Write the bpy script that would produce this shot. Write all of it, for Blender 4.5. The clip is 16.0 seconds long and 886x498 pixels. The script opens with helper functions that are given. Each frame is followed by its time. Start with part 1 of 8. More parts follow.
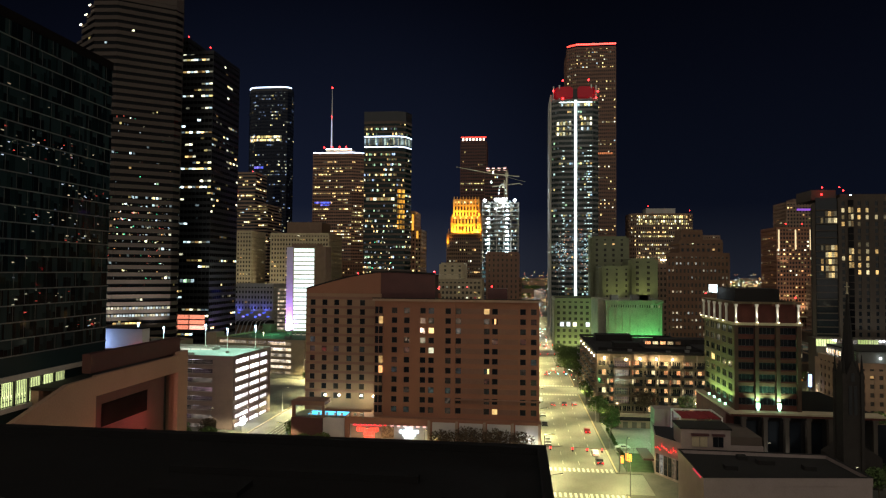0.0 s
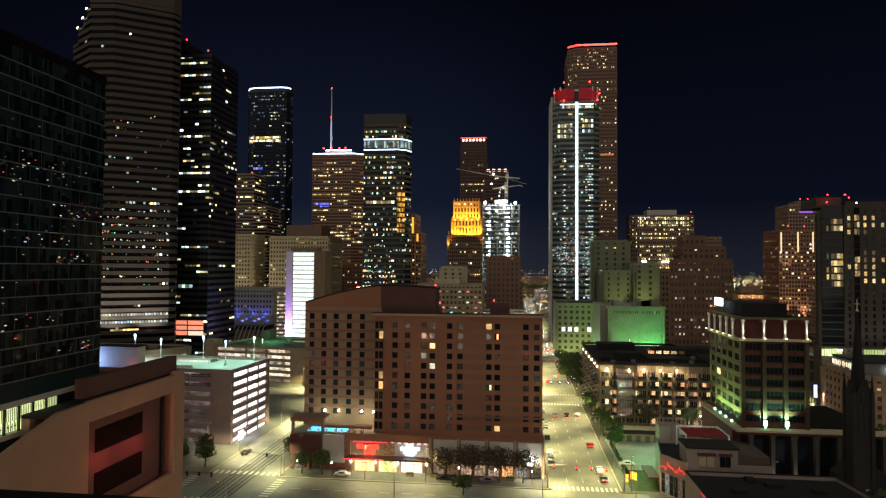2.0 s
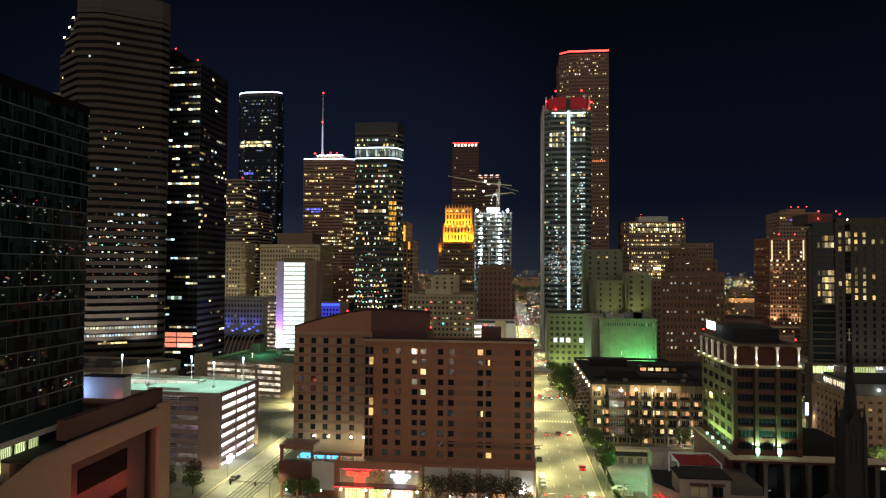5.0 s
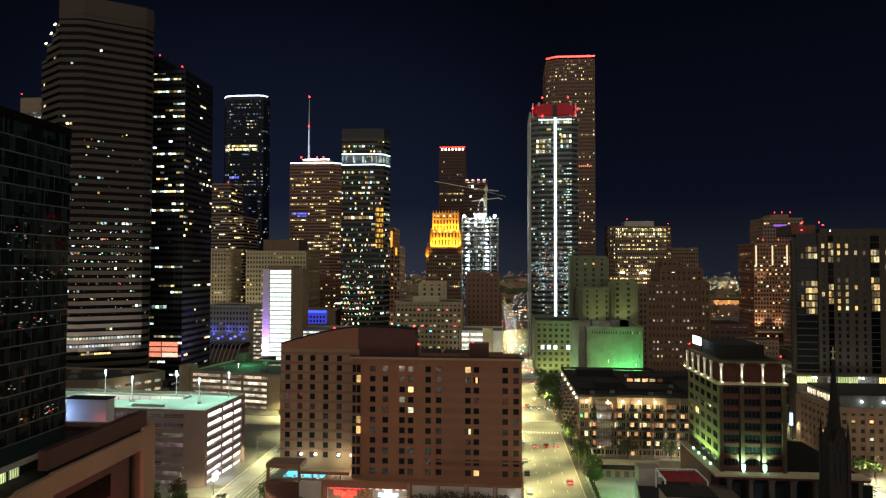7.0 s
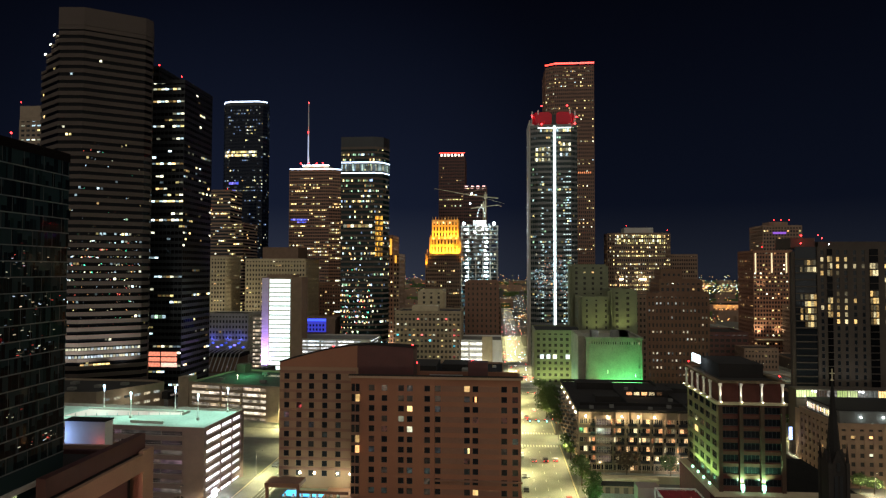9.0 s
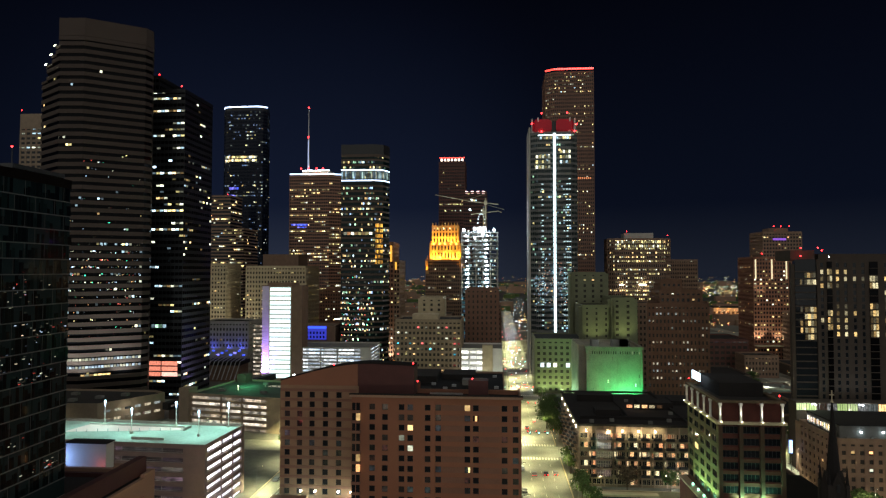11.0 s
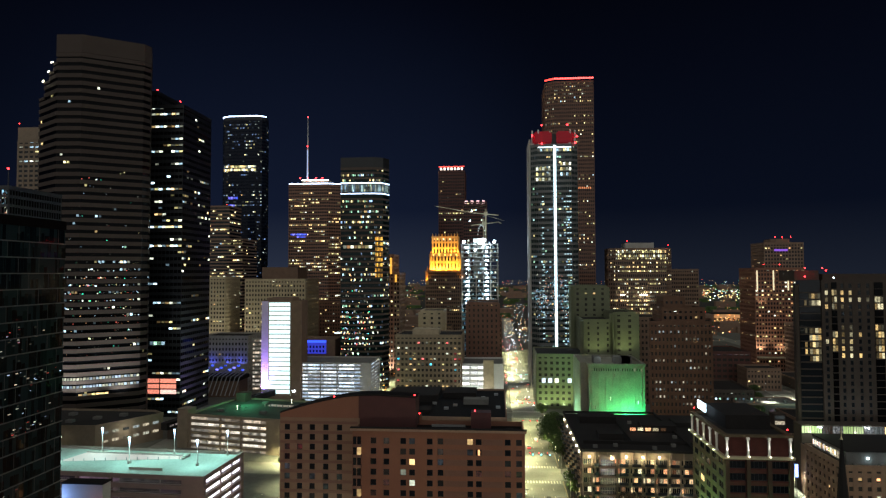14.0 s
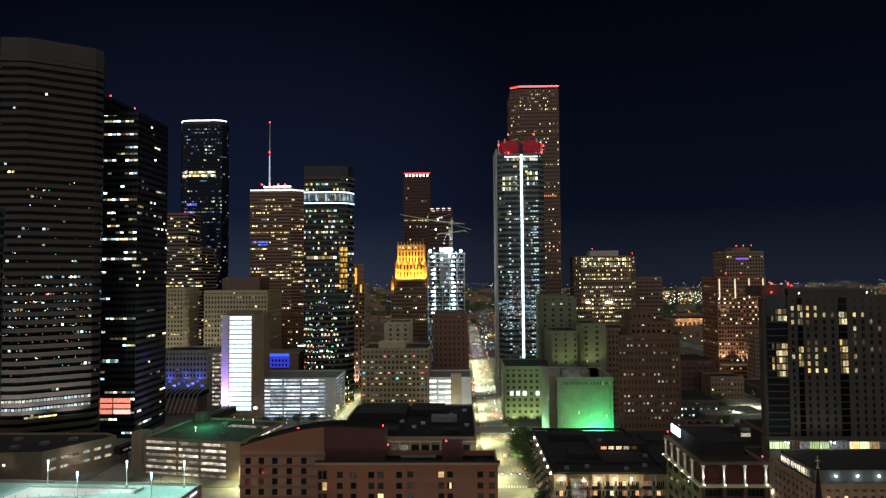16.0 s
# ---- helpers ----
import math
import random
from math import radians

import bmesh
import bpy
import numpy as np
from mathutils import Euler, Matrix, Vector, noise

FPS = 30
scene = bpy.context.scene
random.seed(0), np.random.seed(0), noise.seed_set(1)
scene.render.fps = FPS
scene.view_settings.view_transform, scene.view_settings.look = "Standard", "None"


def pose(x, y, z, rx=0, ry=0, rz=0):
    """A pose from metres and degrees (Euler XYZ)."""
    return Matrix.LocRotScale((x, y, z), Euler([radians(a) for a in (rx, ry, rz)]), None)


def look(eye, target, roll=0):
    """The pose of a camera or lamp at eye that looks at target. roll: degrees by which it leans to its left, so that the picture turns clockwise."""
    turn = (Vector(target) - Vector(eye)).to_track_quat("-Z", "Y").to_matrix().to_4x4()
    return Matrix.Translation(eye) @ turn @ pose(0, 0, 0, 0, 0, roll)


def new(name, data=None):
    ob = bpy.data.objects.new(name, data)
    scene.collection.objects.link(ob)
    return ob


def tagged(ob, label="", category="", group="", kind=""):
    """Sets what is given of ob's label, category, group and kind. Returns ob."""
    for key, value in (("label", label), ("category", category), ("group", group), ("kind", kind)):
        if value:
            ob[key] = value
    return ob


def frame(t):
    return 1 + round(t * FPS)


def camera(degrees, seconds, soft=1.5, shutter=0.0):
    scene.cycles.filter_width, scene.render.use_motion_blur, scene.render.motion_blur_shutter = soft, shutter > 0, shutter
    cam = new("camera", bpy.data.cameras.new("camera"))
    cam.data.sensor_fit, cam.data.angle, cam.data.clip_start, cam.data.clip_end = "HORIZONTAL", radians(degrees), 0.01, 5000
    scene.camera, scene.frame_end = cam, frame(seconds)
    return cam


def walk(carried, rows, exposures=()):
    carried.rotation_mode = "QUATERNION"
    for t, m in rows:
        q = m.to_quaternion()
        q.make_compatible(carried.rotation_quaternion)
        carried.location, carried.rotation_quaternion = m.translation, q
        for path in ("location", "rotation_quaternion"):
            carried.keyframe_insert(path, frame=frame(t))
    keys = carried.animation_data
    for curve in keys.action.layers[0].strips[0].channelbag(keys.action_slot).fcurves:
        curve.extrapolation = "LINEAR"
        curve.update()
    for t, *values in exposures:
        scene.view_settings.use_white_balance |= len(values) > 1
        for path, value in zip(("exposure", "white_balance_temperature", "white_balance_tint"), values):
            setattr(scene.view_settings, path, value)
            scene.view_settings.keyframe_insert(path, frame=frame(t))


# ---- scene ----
cam = camera(70.0, 16.0, soft=1.25)
PATH = [
    (0, (0.694, -5.187, 53.996), (0.2249, -1.2168, 54.1312), 0.43),
    (0.5, (0.453, -4.552, 55.088), (-0.0097, -0.5805, 55.2156), 0.42),
    (1, (0.220, -3.844, 56.266), (-0.2406, 0.1280, 56.3895), 0.41),
    (1.5, (0.032, -3.024, 57.509), (-0.4301, 0.9476, 57.6300), 0.39),
    (2, (-0.135, -2.118, 58.829), (-0.6027, 1.8526, 58.9481), 0.36),
    (2.5, (-0.138, -1.397, 60.138), (-0.6152, 2.5725, 60.2577), 0.36),
    (3, (0.002, -0.982, 61.313), (-0.4921, 2.9856, 61.4321), 0.37),
    (3.5, (0.123, -0.787, 62.451), (-0.3729, 3.1806, 62.5657), 0.35),
    (4, (0.169, -0.686, 63.590), (-0.3113, 3.2838, 63.7047), 0.34),
    (6.5, (-0.180, -0.162, 69.796), (-0.5242, 3.8217, 69.9182), 0.19),
    (7, (-0.075, -0.150, 70.912), (-0.4130, 3.8335, 71.0328), 0.14),
    (7.5, (0.058, -0.117, 72.131), (-0.2764, 3.8672, 72.2550), 0.09),
    (8, (0.143, -0.074, 73.372), (-0.1918, 3.9104, 73.5006), 0.07),
    (8.5, (0.156, -0.120, 74.579), (-0.1794, 3.8640, 74.7089), 0.11),
    (9, (0.129, -0.264, 75.753), (-0.2068, 3.7200, 75.8867), 0.11),
    (11.5, (0.159, -0.782, 82.444), (-0.1780, 3.2013, 82.5836), 0.00),
    (12, (0.230, -0.760, 83.789), (-0.1074, 3.2234, 83.9333), -0.02),
    (12.5, (0.257, -0.652, 85.124), (-0.0842, 3.3306, 85.2669), -0.00),
    (13, (0.109, -0.263, 86.450), (-0.2370, 3.7191, 86.5958), -0.08),
    (13.5, (-0.226, 0.466, 87.785), (-0.5720, 4.4485, 87.9359), -0.14),
    (14, (-0.682, 1.464, 89.123), (-1.0145, 5.4474, 89.2787), -0.18),
    (14.5, (-1.170, 2.713, 90.523), (-1.4751, 6.6984, 90.6830), -0.22),
    (15, (-1.668, 4.278, 92.018), (-1.9362, 8.2657, 92.1814), -0.27),
    (15.5, (-2.119, 6.105, 93.638), (-2.3240, 10.0959, 93.8040), -0.35),
    (16, (-2.595, 8.044, 95.292), (-2.7023, 12.0385, 95.4636), -0.46),
]
walk(cam, [(t, look(eye, target, roll)) for t, eye, target, roll in PATH], [(0, 0.40, 6050, 6), (6.3, 0.49, 6000, 5), (8.5, 0.52, 5950, 5), (12.0, 0.35, 5450, 4), (16, 0.39, 5350, 4)])

# ---- night sky and city glow ----
world = bpy.data.worlds.new("night_sky")
scene.world = world
world.use_nodes = True
wn, wl = world.node_tree.nodes, world.node_tree.links
w_coord, w_sep, w_ramp = wn.new("ShaderNodeTexCoord"), wn.new("ShaderNodeSeparateXYZ"), wn.new("ShaderNodeValToRGB")
wl.new(w_coord.outputs["Generated"], w_sep.inputs[0])
wl.new(w_sep.outputs["Z"], w_ramp.inputs[0])
w_ramp.color_ramp.elements[0].position, w_ramp.color_ramp.elements[0].color = 0.0, (0.018, 0.020, 0.030, 1)
w_ramp.color_ramp.elements[1].position, w_ramp.color_ramp.elements[1].color = 0.40, (0.0017, 0.00215, 0.0051, 1)
w_mid = w_ramp.color_ramp.elements.new(0.10)
w_mid.color = (0.0052, 0.0068, 0.0150, 1)
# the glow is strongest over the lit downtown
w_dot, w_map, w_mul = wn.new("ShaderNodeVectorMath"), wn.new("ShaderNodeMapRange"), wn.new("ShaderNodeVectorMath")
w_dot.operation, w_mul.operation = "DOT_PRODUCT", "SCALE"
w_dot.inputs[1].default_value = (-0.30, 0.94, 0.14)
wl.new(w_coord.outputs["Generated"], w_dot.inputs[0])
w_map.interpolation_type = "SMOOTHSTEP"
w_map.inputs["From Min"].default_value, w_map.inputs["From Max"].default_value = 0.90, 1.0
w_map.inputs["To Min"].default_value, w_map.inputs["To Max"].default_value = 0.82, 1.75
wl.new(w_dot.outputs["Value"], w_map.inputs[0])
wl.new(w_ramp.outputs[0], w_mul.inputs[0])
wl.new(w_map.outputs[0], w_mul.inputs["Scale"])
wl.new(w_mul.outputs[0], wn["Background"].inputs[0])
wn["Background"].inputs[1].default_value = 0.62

# wide sun lamp added as fill, for the low city glow to the south
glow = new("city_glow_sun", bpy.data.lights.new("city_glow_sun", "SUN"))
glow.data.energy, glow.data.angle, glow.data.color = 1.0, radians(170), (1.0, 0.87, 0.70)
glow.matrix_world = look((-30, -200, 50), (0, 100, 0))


def lamp(name, kind, at, power, color, radius=0.3, target=None, cone=150, blend=0.6):
    li = new(name, bpy.data.lights.new(name, kind))
    li.data.energy, li.data.color = power, color
    li.data.shadow_soft_size = radius
    if kind == "SPOT":
        li.data.spot_size, li.data.spot_blend = radians(cone), blend
        li.matrix_world = look(at, target or (at[0] + 0.01, at[1], 0))
    else:
        li.location = at
    return li


# unseen fill spots added off the near building's street front, aimed at the hotel
for x in (-48, -20):
    lamp("front_floodlight", "SPOT", (x, 48.5, 24), 20000, (1.0, 0.62, 0.40), 1.5, (x * 0.7 - 6, 180, 26), 75, 0.5)


# one more unseen fill spot, added to brighten the wedge wall
lamp("front_floodlight", "SPOT", (-60, 48.5, 26), 15000, (1.0, 0.62, 0.42), 1.5, (-82, 108, 22), 60, 0.6)


# ---- materials ----
def nodes_of(name):
    m = bpy.data.materials.new(name)
    m.use_nodes = True
    return m, m.node_tree.nodes, m.node_tree.links, m.node_tree.nodes["Principled BSDF"]


def surface(name, color, rough=0.7, metal=0.0, vary=0.25, scale=0.35, fine=6.0, bump=0.15, spec=0.4, per_piece=0.0):
    """A worn surface: stains at two scales, fine relief, a little difference from piece to piece."""
    m, n, l, p = nodes_of(name)
    tc = n.new("ShaderNodeTexCoord")
    geo = n.new("ShaderNodeNewGeometry")
    n1, n2 = n.new("ShaderNodeTexNoise"), n.new("ShaderNodeTexNoise")
    n1.inputs["Scale"].default_value, n1.inputs["Detail"].default_value = scale, 5
    n2.inputs["Scale"].default_value, n2.inputs["Detail"].default_value = fine, 4
    l.new(geo.outputs["Position"], n1.inputs["Vector"])
    l.new(geo.outputs["Position"], n2.inputs["Vector"])
    add = n.new("ShaderNodeMath"); add.operation = "ADD"
    l.new(n1.outputs["Fac"], add.inputs[0]); l.new(n2.outputs["Fac"], add.inputs[1])
    mr = n.new("ShaderNodeMapRange")
    mr.inputs["From Min"].default_value, mr.inputs["From Max"].default_value = 0.6, 1.4
    mr.inputs["To Min"].default_value, mr.inputs["To Max"].default_value = 1 - vary, 1 + vary
    l.new(add.outputs[0], mr.inputs[0])
    val = mr.outputs[0]
    if per_piece:
        oi = n.new("ShaderNodeObjectInfo")
        mr2 = n.new("ShaderNodeMapRange")
        mr2.inputs["To Min"].default_value, mr2.inputs["To Max"].default_value = 1 - per_piece, 1 + per_piece
        l.new(oi.outputs["Random"], mr2.inputs[0])
        mul = n.new("ShaderNodeMath"); mul.operation = "MULTIPLY"
        l.new(val, mul.inputs[0]); l.new(mr2.outputs[0], mul.inputs[1])
        val = mul.outputs[0]
    sc = n.new("ShaderNodeVectorMath"); sc.operation = "SCALE"
    sc.inputs[0].default_value = color[:3]
    l.new(val, sc.inputs["Scale"])
    l.new(sc.outputs[0], p.inputs["Base Color"])
    p.inputs["Roughness"].default_value, p.inputs["Metallic"].default_value = rough, metal
    p.inputs["Specular IOR Level"].default_value = spec
    if bump:
        b = n.new("ShaderNodeBump")
        b.inputs["Strength"].default_value, b.inputs["Distance"].default_value = bump, 0.05
        l.new(n2.outputs["Fac"], b.inputs["Height"])
        l.new(b.outputs[0], p.inputs["Normal"])
    return m


def glass_dark(name, color=(0.012, 0.014, 0.018), rough=0.06, spec=0.32, wave=0.02):
    """Unlit curtain-wall glass: dark, mirror-like, slightly uneven from pane to pane."""
    m, n, l, p = nodes_of(name)
    p.inputs["Base Color"].default_value = (*color, 1)
    p.inputs["Roughness"].default_value, p.inputs["Specular IOR Level"].default_value = rough, spec
    geo, nz, b = n.new("ShaderNodeNewGeometry"), n.new("ShaderNodeTexNoise"), n.new("ShaderNodeBump")
    nz.inputs["Scale"].default_value = 0.45
    l.new(geo.outputs["Position"], nz.inputs["Vector"])
    l.new(nz.outputs["Fac"], b.inputs["Height"])
    b.inputs["Strength"].default_value, b.inputs["Distance"].default_value = wave * 10, 0.03
    l.new(b.outputs[0], p.inputs["Normal"])
    return m


def lit(name, colors, lo, hi, detail=1.1, sample=False, contrast=0.75, power=1.8):
    """A lit room behind its pane: brightness and tint differ from pane to pane, with the room's contents as broad shapes."""
    m, n, l, p = nodes_of(name)
    geo = n.new("ShaderNodeNewGeometry")
    oi = n.new("ShaderNodeObjectInfo")
    rnd = n.new("ShaderNodeMath"); rnd.operation = "ADD"
    l.new(geo.outputs["Random Per Island"], rnd.inputs[0]); l.new(oi.outputs["Random"], rnd.inputs[1])
    fr = n.new("ShaderNodeMath"); fr.operation = "FRACT"; l.new(rnd.outputs[0], fr.inputs[0])
    ramp = n.new("ShaderNodeValToRGB"); ramp.color_ramp.interpolation = "CONSTANT"
    while len(ramp.color_ramp.elements) < len(colors):
        ramp.color_ramp.elements.new(0.5)
    for i, c in enumerate(colors):
        ramp.color_ramp.elements[i].position, ramp.color_ramp.elements[i].color = i / len(colors), (*c, 1)
    l.new(fr.outputs[0], ramp.inputs[0])
    f7 = n.new("ShaderNodeMath"); f7.operation = "MULTIPLY"; f7.inputs[1].default_value = 7.31
    l.new(fr.outputs[0], f7.inputs[0])
    f8 = n.new("ShaderNodeMath"); f8.operation = "FRACT"; l.new(f7.outputs[0], f8.inputs[0])
    sq = n.new("ShaderNodeMath"); sq.operation = "POWER"; sq.inputs[1].default_value = power
    l.new(f8.outputs[0], sq.inputs[0])
    mr = n.new("ShaderNodeMapRange")
    mr.inputs["To Min"].default_value, mr.inputs["To Max"].default_value = lo, hi * 1.6
    l.new(sq.outputs[0], mr.inputs[0])
    nz = n.new("ShaderNodeTexNoise"); nz.inputs["Scale"].default_value, nz.inputs["Detail"].default_value = detail, 3
    l.new(geo.outputs["Position"], nz.inputs["Vector"])
    mr2 = n.new("ShaderNodeMapRange")
    mr2.inputs["From Min"].default_value, mr2.inputs["From Max"].default_value = 0.35, 0.65
    mr2.inputs["To Min"].default_value, mr2.inputs["To Max"].default_value = 1 - contrast, 1.15
    l.new(nz.outputs["Fac"], mr2.inputs[0])
    mul = n.new("ShaderNodeMath"); mul.operation = "MULTIPLY"
    l.new(mr.outputs[0], mul.inputs[0]); l.new(mr2.outputs[0], mul.inputs[1])
    p.inputs["Base Color"].default_value = (0.02, 0.02, 0.02, 1)
    p.inputs["Roughness"].default_value = 0.15
    l.new(ramp.outputs[0], p.inputs["Emission Color"])
    l.new(mul.outputs[0], p.inputs["Emission Strength"])
    m.cycles.emission_sampling = "AUTO" if sample else "NONE"
    return m


def lightbulb(name, color, strength, sample=False):
    m, n, l, p = nodes_of(name)
    p.inputs["Base Color"].default_value = (*[0.5 * c for c in color], 1)
    p.inputs["Emission Color"].default_value = (*color, 1)
    p.inputs["Emission Strength"].default_value = strength
    m.cycles.emission_sampling = "AUTO" if sample else "NONE"
    return m


WARM, GOLD, WHITE, COOL, GREEN = (1.0, 0.58, 0.20), (1.0, 0.76, 0.27), (1.0, 0.92, 0.60), (0.75, 0.95, 1.0), (0.62, 1.0, 0.55)
L_OFFICE = lit("lit_office", [WHITE, GOLD, WHITE, COOL, GOLD], 0.08, 1.7, power=2.3)
L_NAVY = lit("lit_navy_office", [(0.45, 0.6, 1.0), (0.9, 0.95, 0.8), (0.35, 0.5, 0.9)], 0.02, 0.55, power=2.6)
L_GOLD = lit("lit_gold_office", [GOLD, GOLD, WHITE, WARM], 0.12, 2.3, power=2.3)
L_COOL = lit("lit_cool_office", [COOL, WHITE, COOL, GREEN], 0.06, 1.4, power=2.3)
L_MIX = lit("lit_mixed", [COOL, WHITE, GREEN, GOLD, WARM, (0.5, 0.65, 1.0)], 0.05, 1.9, power=2.8)
L_APT = lit("lit_apartment", [(1.0, 0.36, 0.14), (1.0, 0.58, 0.26), (1.0, 0.74, 0.38), (1.0, 0.46, 0.18)], 0.06, 1.2, detail=2.6, contrast=0.92, power=1.7)
# emission for reflected city lights, painted on glass as small quads
L_MIRRORED = lit("mirrored_sparkle", [WHITE, (1.0, 0.45, 0.15), (0.6, 0.75, 1.0), WHITE, (1.0, 0.15, 0.1), (0.15, 1.0, 0.5), GOLD, (0.8, 0.9, 1.0)], 0.06, 2.9, contrast=0.3, power=2.6)
L_SPARKBLUE = lit("blue_sparkle_glow", [(0.6, 0.8, 1.0), (0.5, 0.9, 1.0), WHITE, (1.0, 0.4, 0.2)], 0.03, 1.0, contrast=0.3, power=2.6)
L_RTOWER = lit("lit_tower_rooms", [(1.0, 0.66, 0.25), (1.0, 0.76, 0.38), (1.0, 0.58, 0.18)], 0.05, 0.8, detail=1.4, contrast=0.6, power=2.8)
L_HOME = lit("lit_home", [WARM, GOLD, WARM, (1.0, 0.42, 0.14), WHITE], 0.20, 1.5, detail=0.7, contrast=0.4)
L_WHITE = lit("lit_white_band", [WHITE, (0.95, 0.97, 1.0)], 1.1, 2.2, contrast=0.35)
L_RED = lit("lit_red_room", [(1.0, 0.28, 0.16), (1.0, 0.42, 0.30)], 0.9, 1.4, contrast=0.4)
L_BLUE = lit("lit_blue_room", [(0.1, 0.14, 1.0), (0.25, 0.2, 1.0)], 0.6, 1.5)
L_SHOP = lit("lit_shop", [WARM, GOLD, (1.0, 0.85, 0.55), (1.0, 0.6, 0.4)], 1.0, 2.6, sample=True, contrast=0.35)
L_GARAGE = lit("lit_garage_deck", [(1.0, 0.86, 0.88), (1.0, 0.90, 0.86), (0.98, 0.86, 0.92)], 1.5, 3.2, detail=0.25, contrast=0.5)
L_TUBE = lit("tube_light", [(1.0, 0.80, 0.85), (0.95, 0.85, 1.0)], 0.25, 1.3, detail=0.4, contrast=0.7)
L_GARAGE_DIM = lit("lit_garage_dim", [(1.0, 0.6, 0.5), (0.9, 0.5, 0.6), (1.0, 0.75, 0.6)], 0.015, 0.16, detail=0.5, contrast=0.8)
L_GARAGE_TAN = lit("lit_garage_tan", [(1.0, 0.70, 0.44), (1.0, 0.78, 0.55)], 0.22, 0.95, detail=0.35, contrast=0.85)
L_SHOPDIM = lit("dim_shop", [(1.0, 0.45, 0.22), (1.0, 0.62, 0.38), (0.8, 0.7, 0.6)], 0.01, 0.35, detail=1.5, contrast=0.8, power=2.0)
L_SPINE = lit("lit_spine_rooms", [COOL, (0.7, 1.0, 0.85), (0.55, 0.8, 1.0), GREEN, GOLD], 0.03, 0.85, detail=0.8, contrast=0.7, power=2.8)
L_TV = lit("lit_mixed_rooms", [GOLD, WARM, WHITE, GOLD, (0.2, 0.85, 1.0), WARM, (1.0, 0.15, 0.12), WHITE], 0.05, 1.3, detail=0.8, contrast=0.5, power=2.0)
L_PALE = lit("lit_pale_rooms", [(1.0, 0.86, 0.58), (0.95, 0.92, 0.78), (1.0, 0.75, 0.45)], 0.02, 0.42, detail=1.2, contrast=0.6, power=1.6)
L_LOUVRE = lit("lit_louvre", [(0.86, 0.93, 1.0), (1.0, 0.96, 0.9)], 0.45, 1.3, detail=0.45, contrast=0.65)
M_MULLV = surface("dark_mullion", (0.085, 0.085, 0.085), 0.5, 0.3, vary=0.1)
L_GYM = lit("lit_gym", [(0.85, 1.0, 0.32), (0.92, 1.0, 0.40)], 0.5, 0.8, detail=0.5, contrast=0.25)
# faint emission imitates lights reflected in the hotel's dark panes
L_REFLECT = lit("pane_reflection", [(1.0, 0.7, 0.5), (0.8, 0.9, 1.0), (1.0, 0.35, 0.25), (0.7, 0.9, 0.8)], 0.002, 0.045, detail=1.2, contrast=1.0, power=2.5)
L_TINY = lit("lit_small_rooms", [GOLD, WHITE, COOL, WHITE, WARM, COOL], 0.08, 2.5, contrast=0.6, power=2.9)
B_RED = lightbulb("beacon_red", (1.0, 0.02, 0.02), 9.0)
B_REDSTRIP = lightbulb("roofline_red", (1.0, 0.05, 0.03), 2.6)
B_WHITE = lightbulb("lamp_white", (0.92, 0.97, 1.0), 9.0)
B_STRIP = lightbulb("strip_white", (0.86, 1.0, 0.96), 2.6)
B_WARM = lightbulb("lamp_warm", (1.0, 0.82, 0.5), 10.0)
B_LENS = lightbulb("lamp_lens", (1.0, 0.85, 0.5), 3.0)
B_BLUEWHITE = lightbulb("roofline_blue_white", (0.72, 0.80, 1.0), 2.6)
B_DECK = lightbulb("deck_lamp_glow", (0.66, 0.80, 1.0), 2.6)
B_CYAN = lightbulb("signal_green", (0.25, 0.95, 1.0), 6.0)
B_PINK = lightbulb("panel_pink", (1.0, 0.55, 0.52), 1.0)
B_ORANGE = lightbulb("lamp_orange", (1.0, 0.34, 0.04), 2.2)
B_YELLOW = lightbulb("lamp_yellow", (1.0, 0.72, 0.20), 4.0)
B_GREENW = lightbulb("lantern_green_white", (0.50, 1.0, 0.66), 2.6)

M_ASPHALT = surface("worn_concrete_road", (0.235, 0.23, 0.19), 0.6, vary=0.6, scale=0.09, fine=3.0, bump=0.2, spec=0.5)
M_PAVE = surface("concrete_pavement", (0.145, 0.14, 0.115), 0.85, vary=0.3, scale=0.3, fine=4)
M_GROUND = surface("ground", (0.040, 0.037, 0.030), 0.95, vary=0.5, scale=0.02, fine=0.5)
M_PAINT = surface("road_paint", (0.75, 0.73, 0.62), 0.6, vary=0.25, scale=1.5)
M_TAN = surface("tan_stucco", (0.228, 0.107, 0.066), 0.9, vary=0.12, scale=0.12, fine=3)
M_APT = surface("beige_render", (0.20, 0.150, 0.098), 0.9, vary=0.14, scale=0.2, fine=4)
M_COLUMN = surface("weathered_column_stone", (0.075, 0.060, 0.048), 0.9, vary=0.2)
M_RUSSET = surface("russet_brick", (0.150, 0.084, 0.052), 0.9, vary=0.2)
M_GARAGE2 = surface("tan_precast", (0.25, 0.190, 0.135), 0.9, vary=0.2)
M_OXBLOOD = surface("oxblood_granite", (0.105, 0.040, 0.030), 0.6, vary=0.15)
M_OLDSTONE = surface("old_limestone", (0.29, 0.225, 0.150), 0.9, vary=0.25, scale=0.15, fine=2.5)
M_RTWALL = surface("brown_precast", (0.062, 0.047, 0.037), 0.9, vary=0.2)
M_PIER = surface("dark_brick_pier", (0.072, 0.040, 0.026), 0.9, vary=0.3, fine=9)
M_CHURCH = surface("dark_church_stone", (0.032, 0.026, 0.022), 0.95, vary=0.35, scale=0.4, fine=5, bump=0.3)
M_RESTO = surface("pale_mauve_stucco", (0.30, 0.235, 0.215), 0.9, vary=0.14, scale=0.3, fine=4)
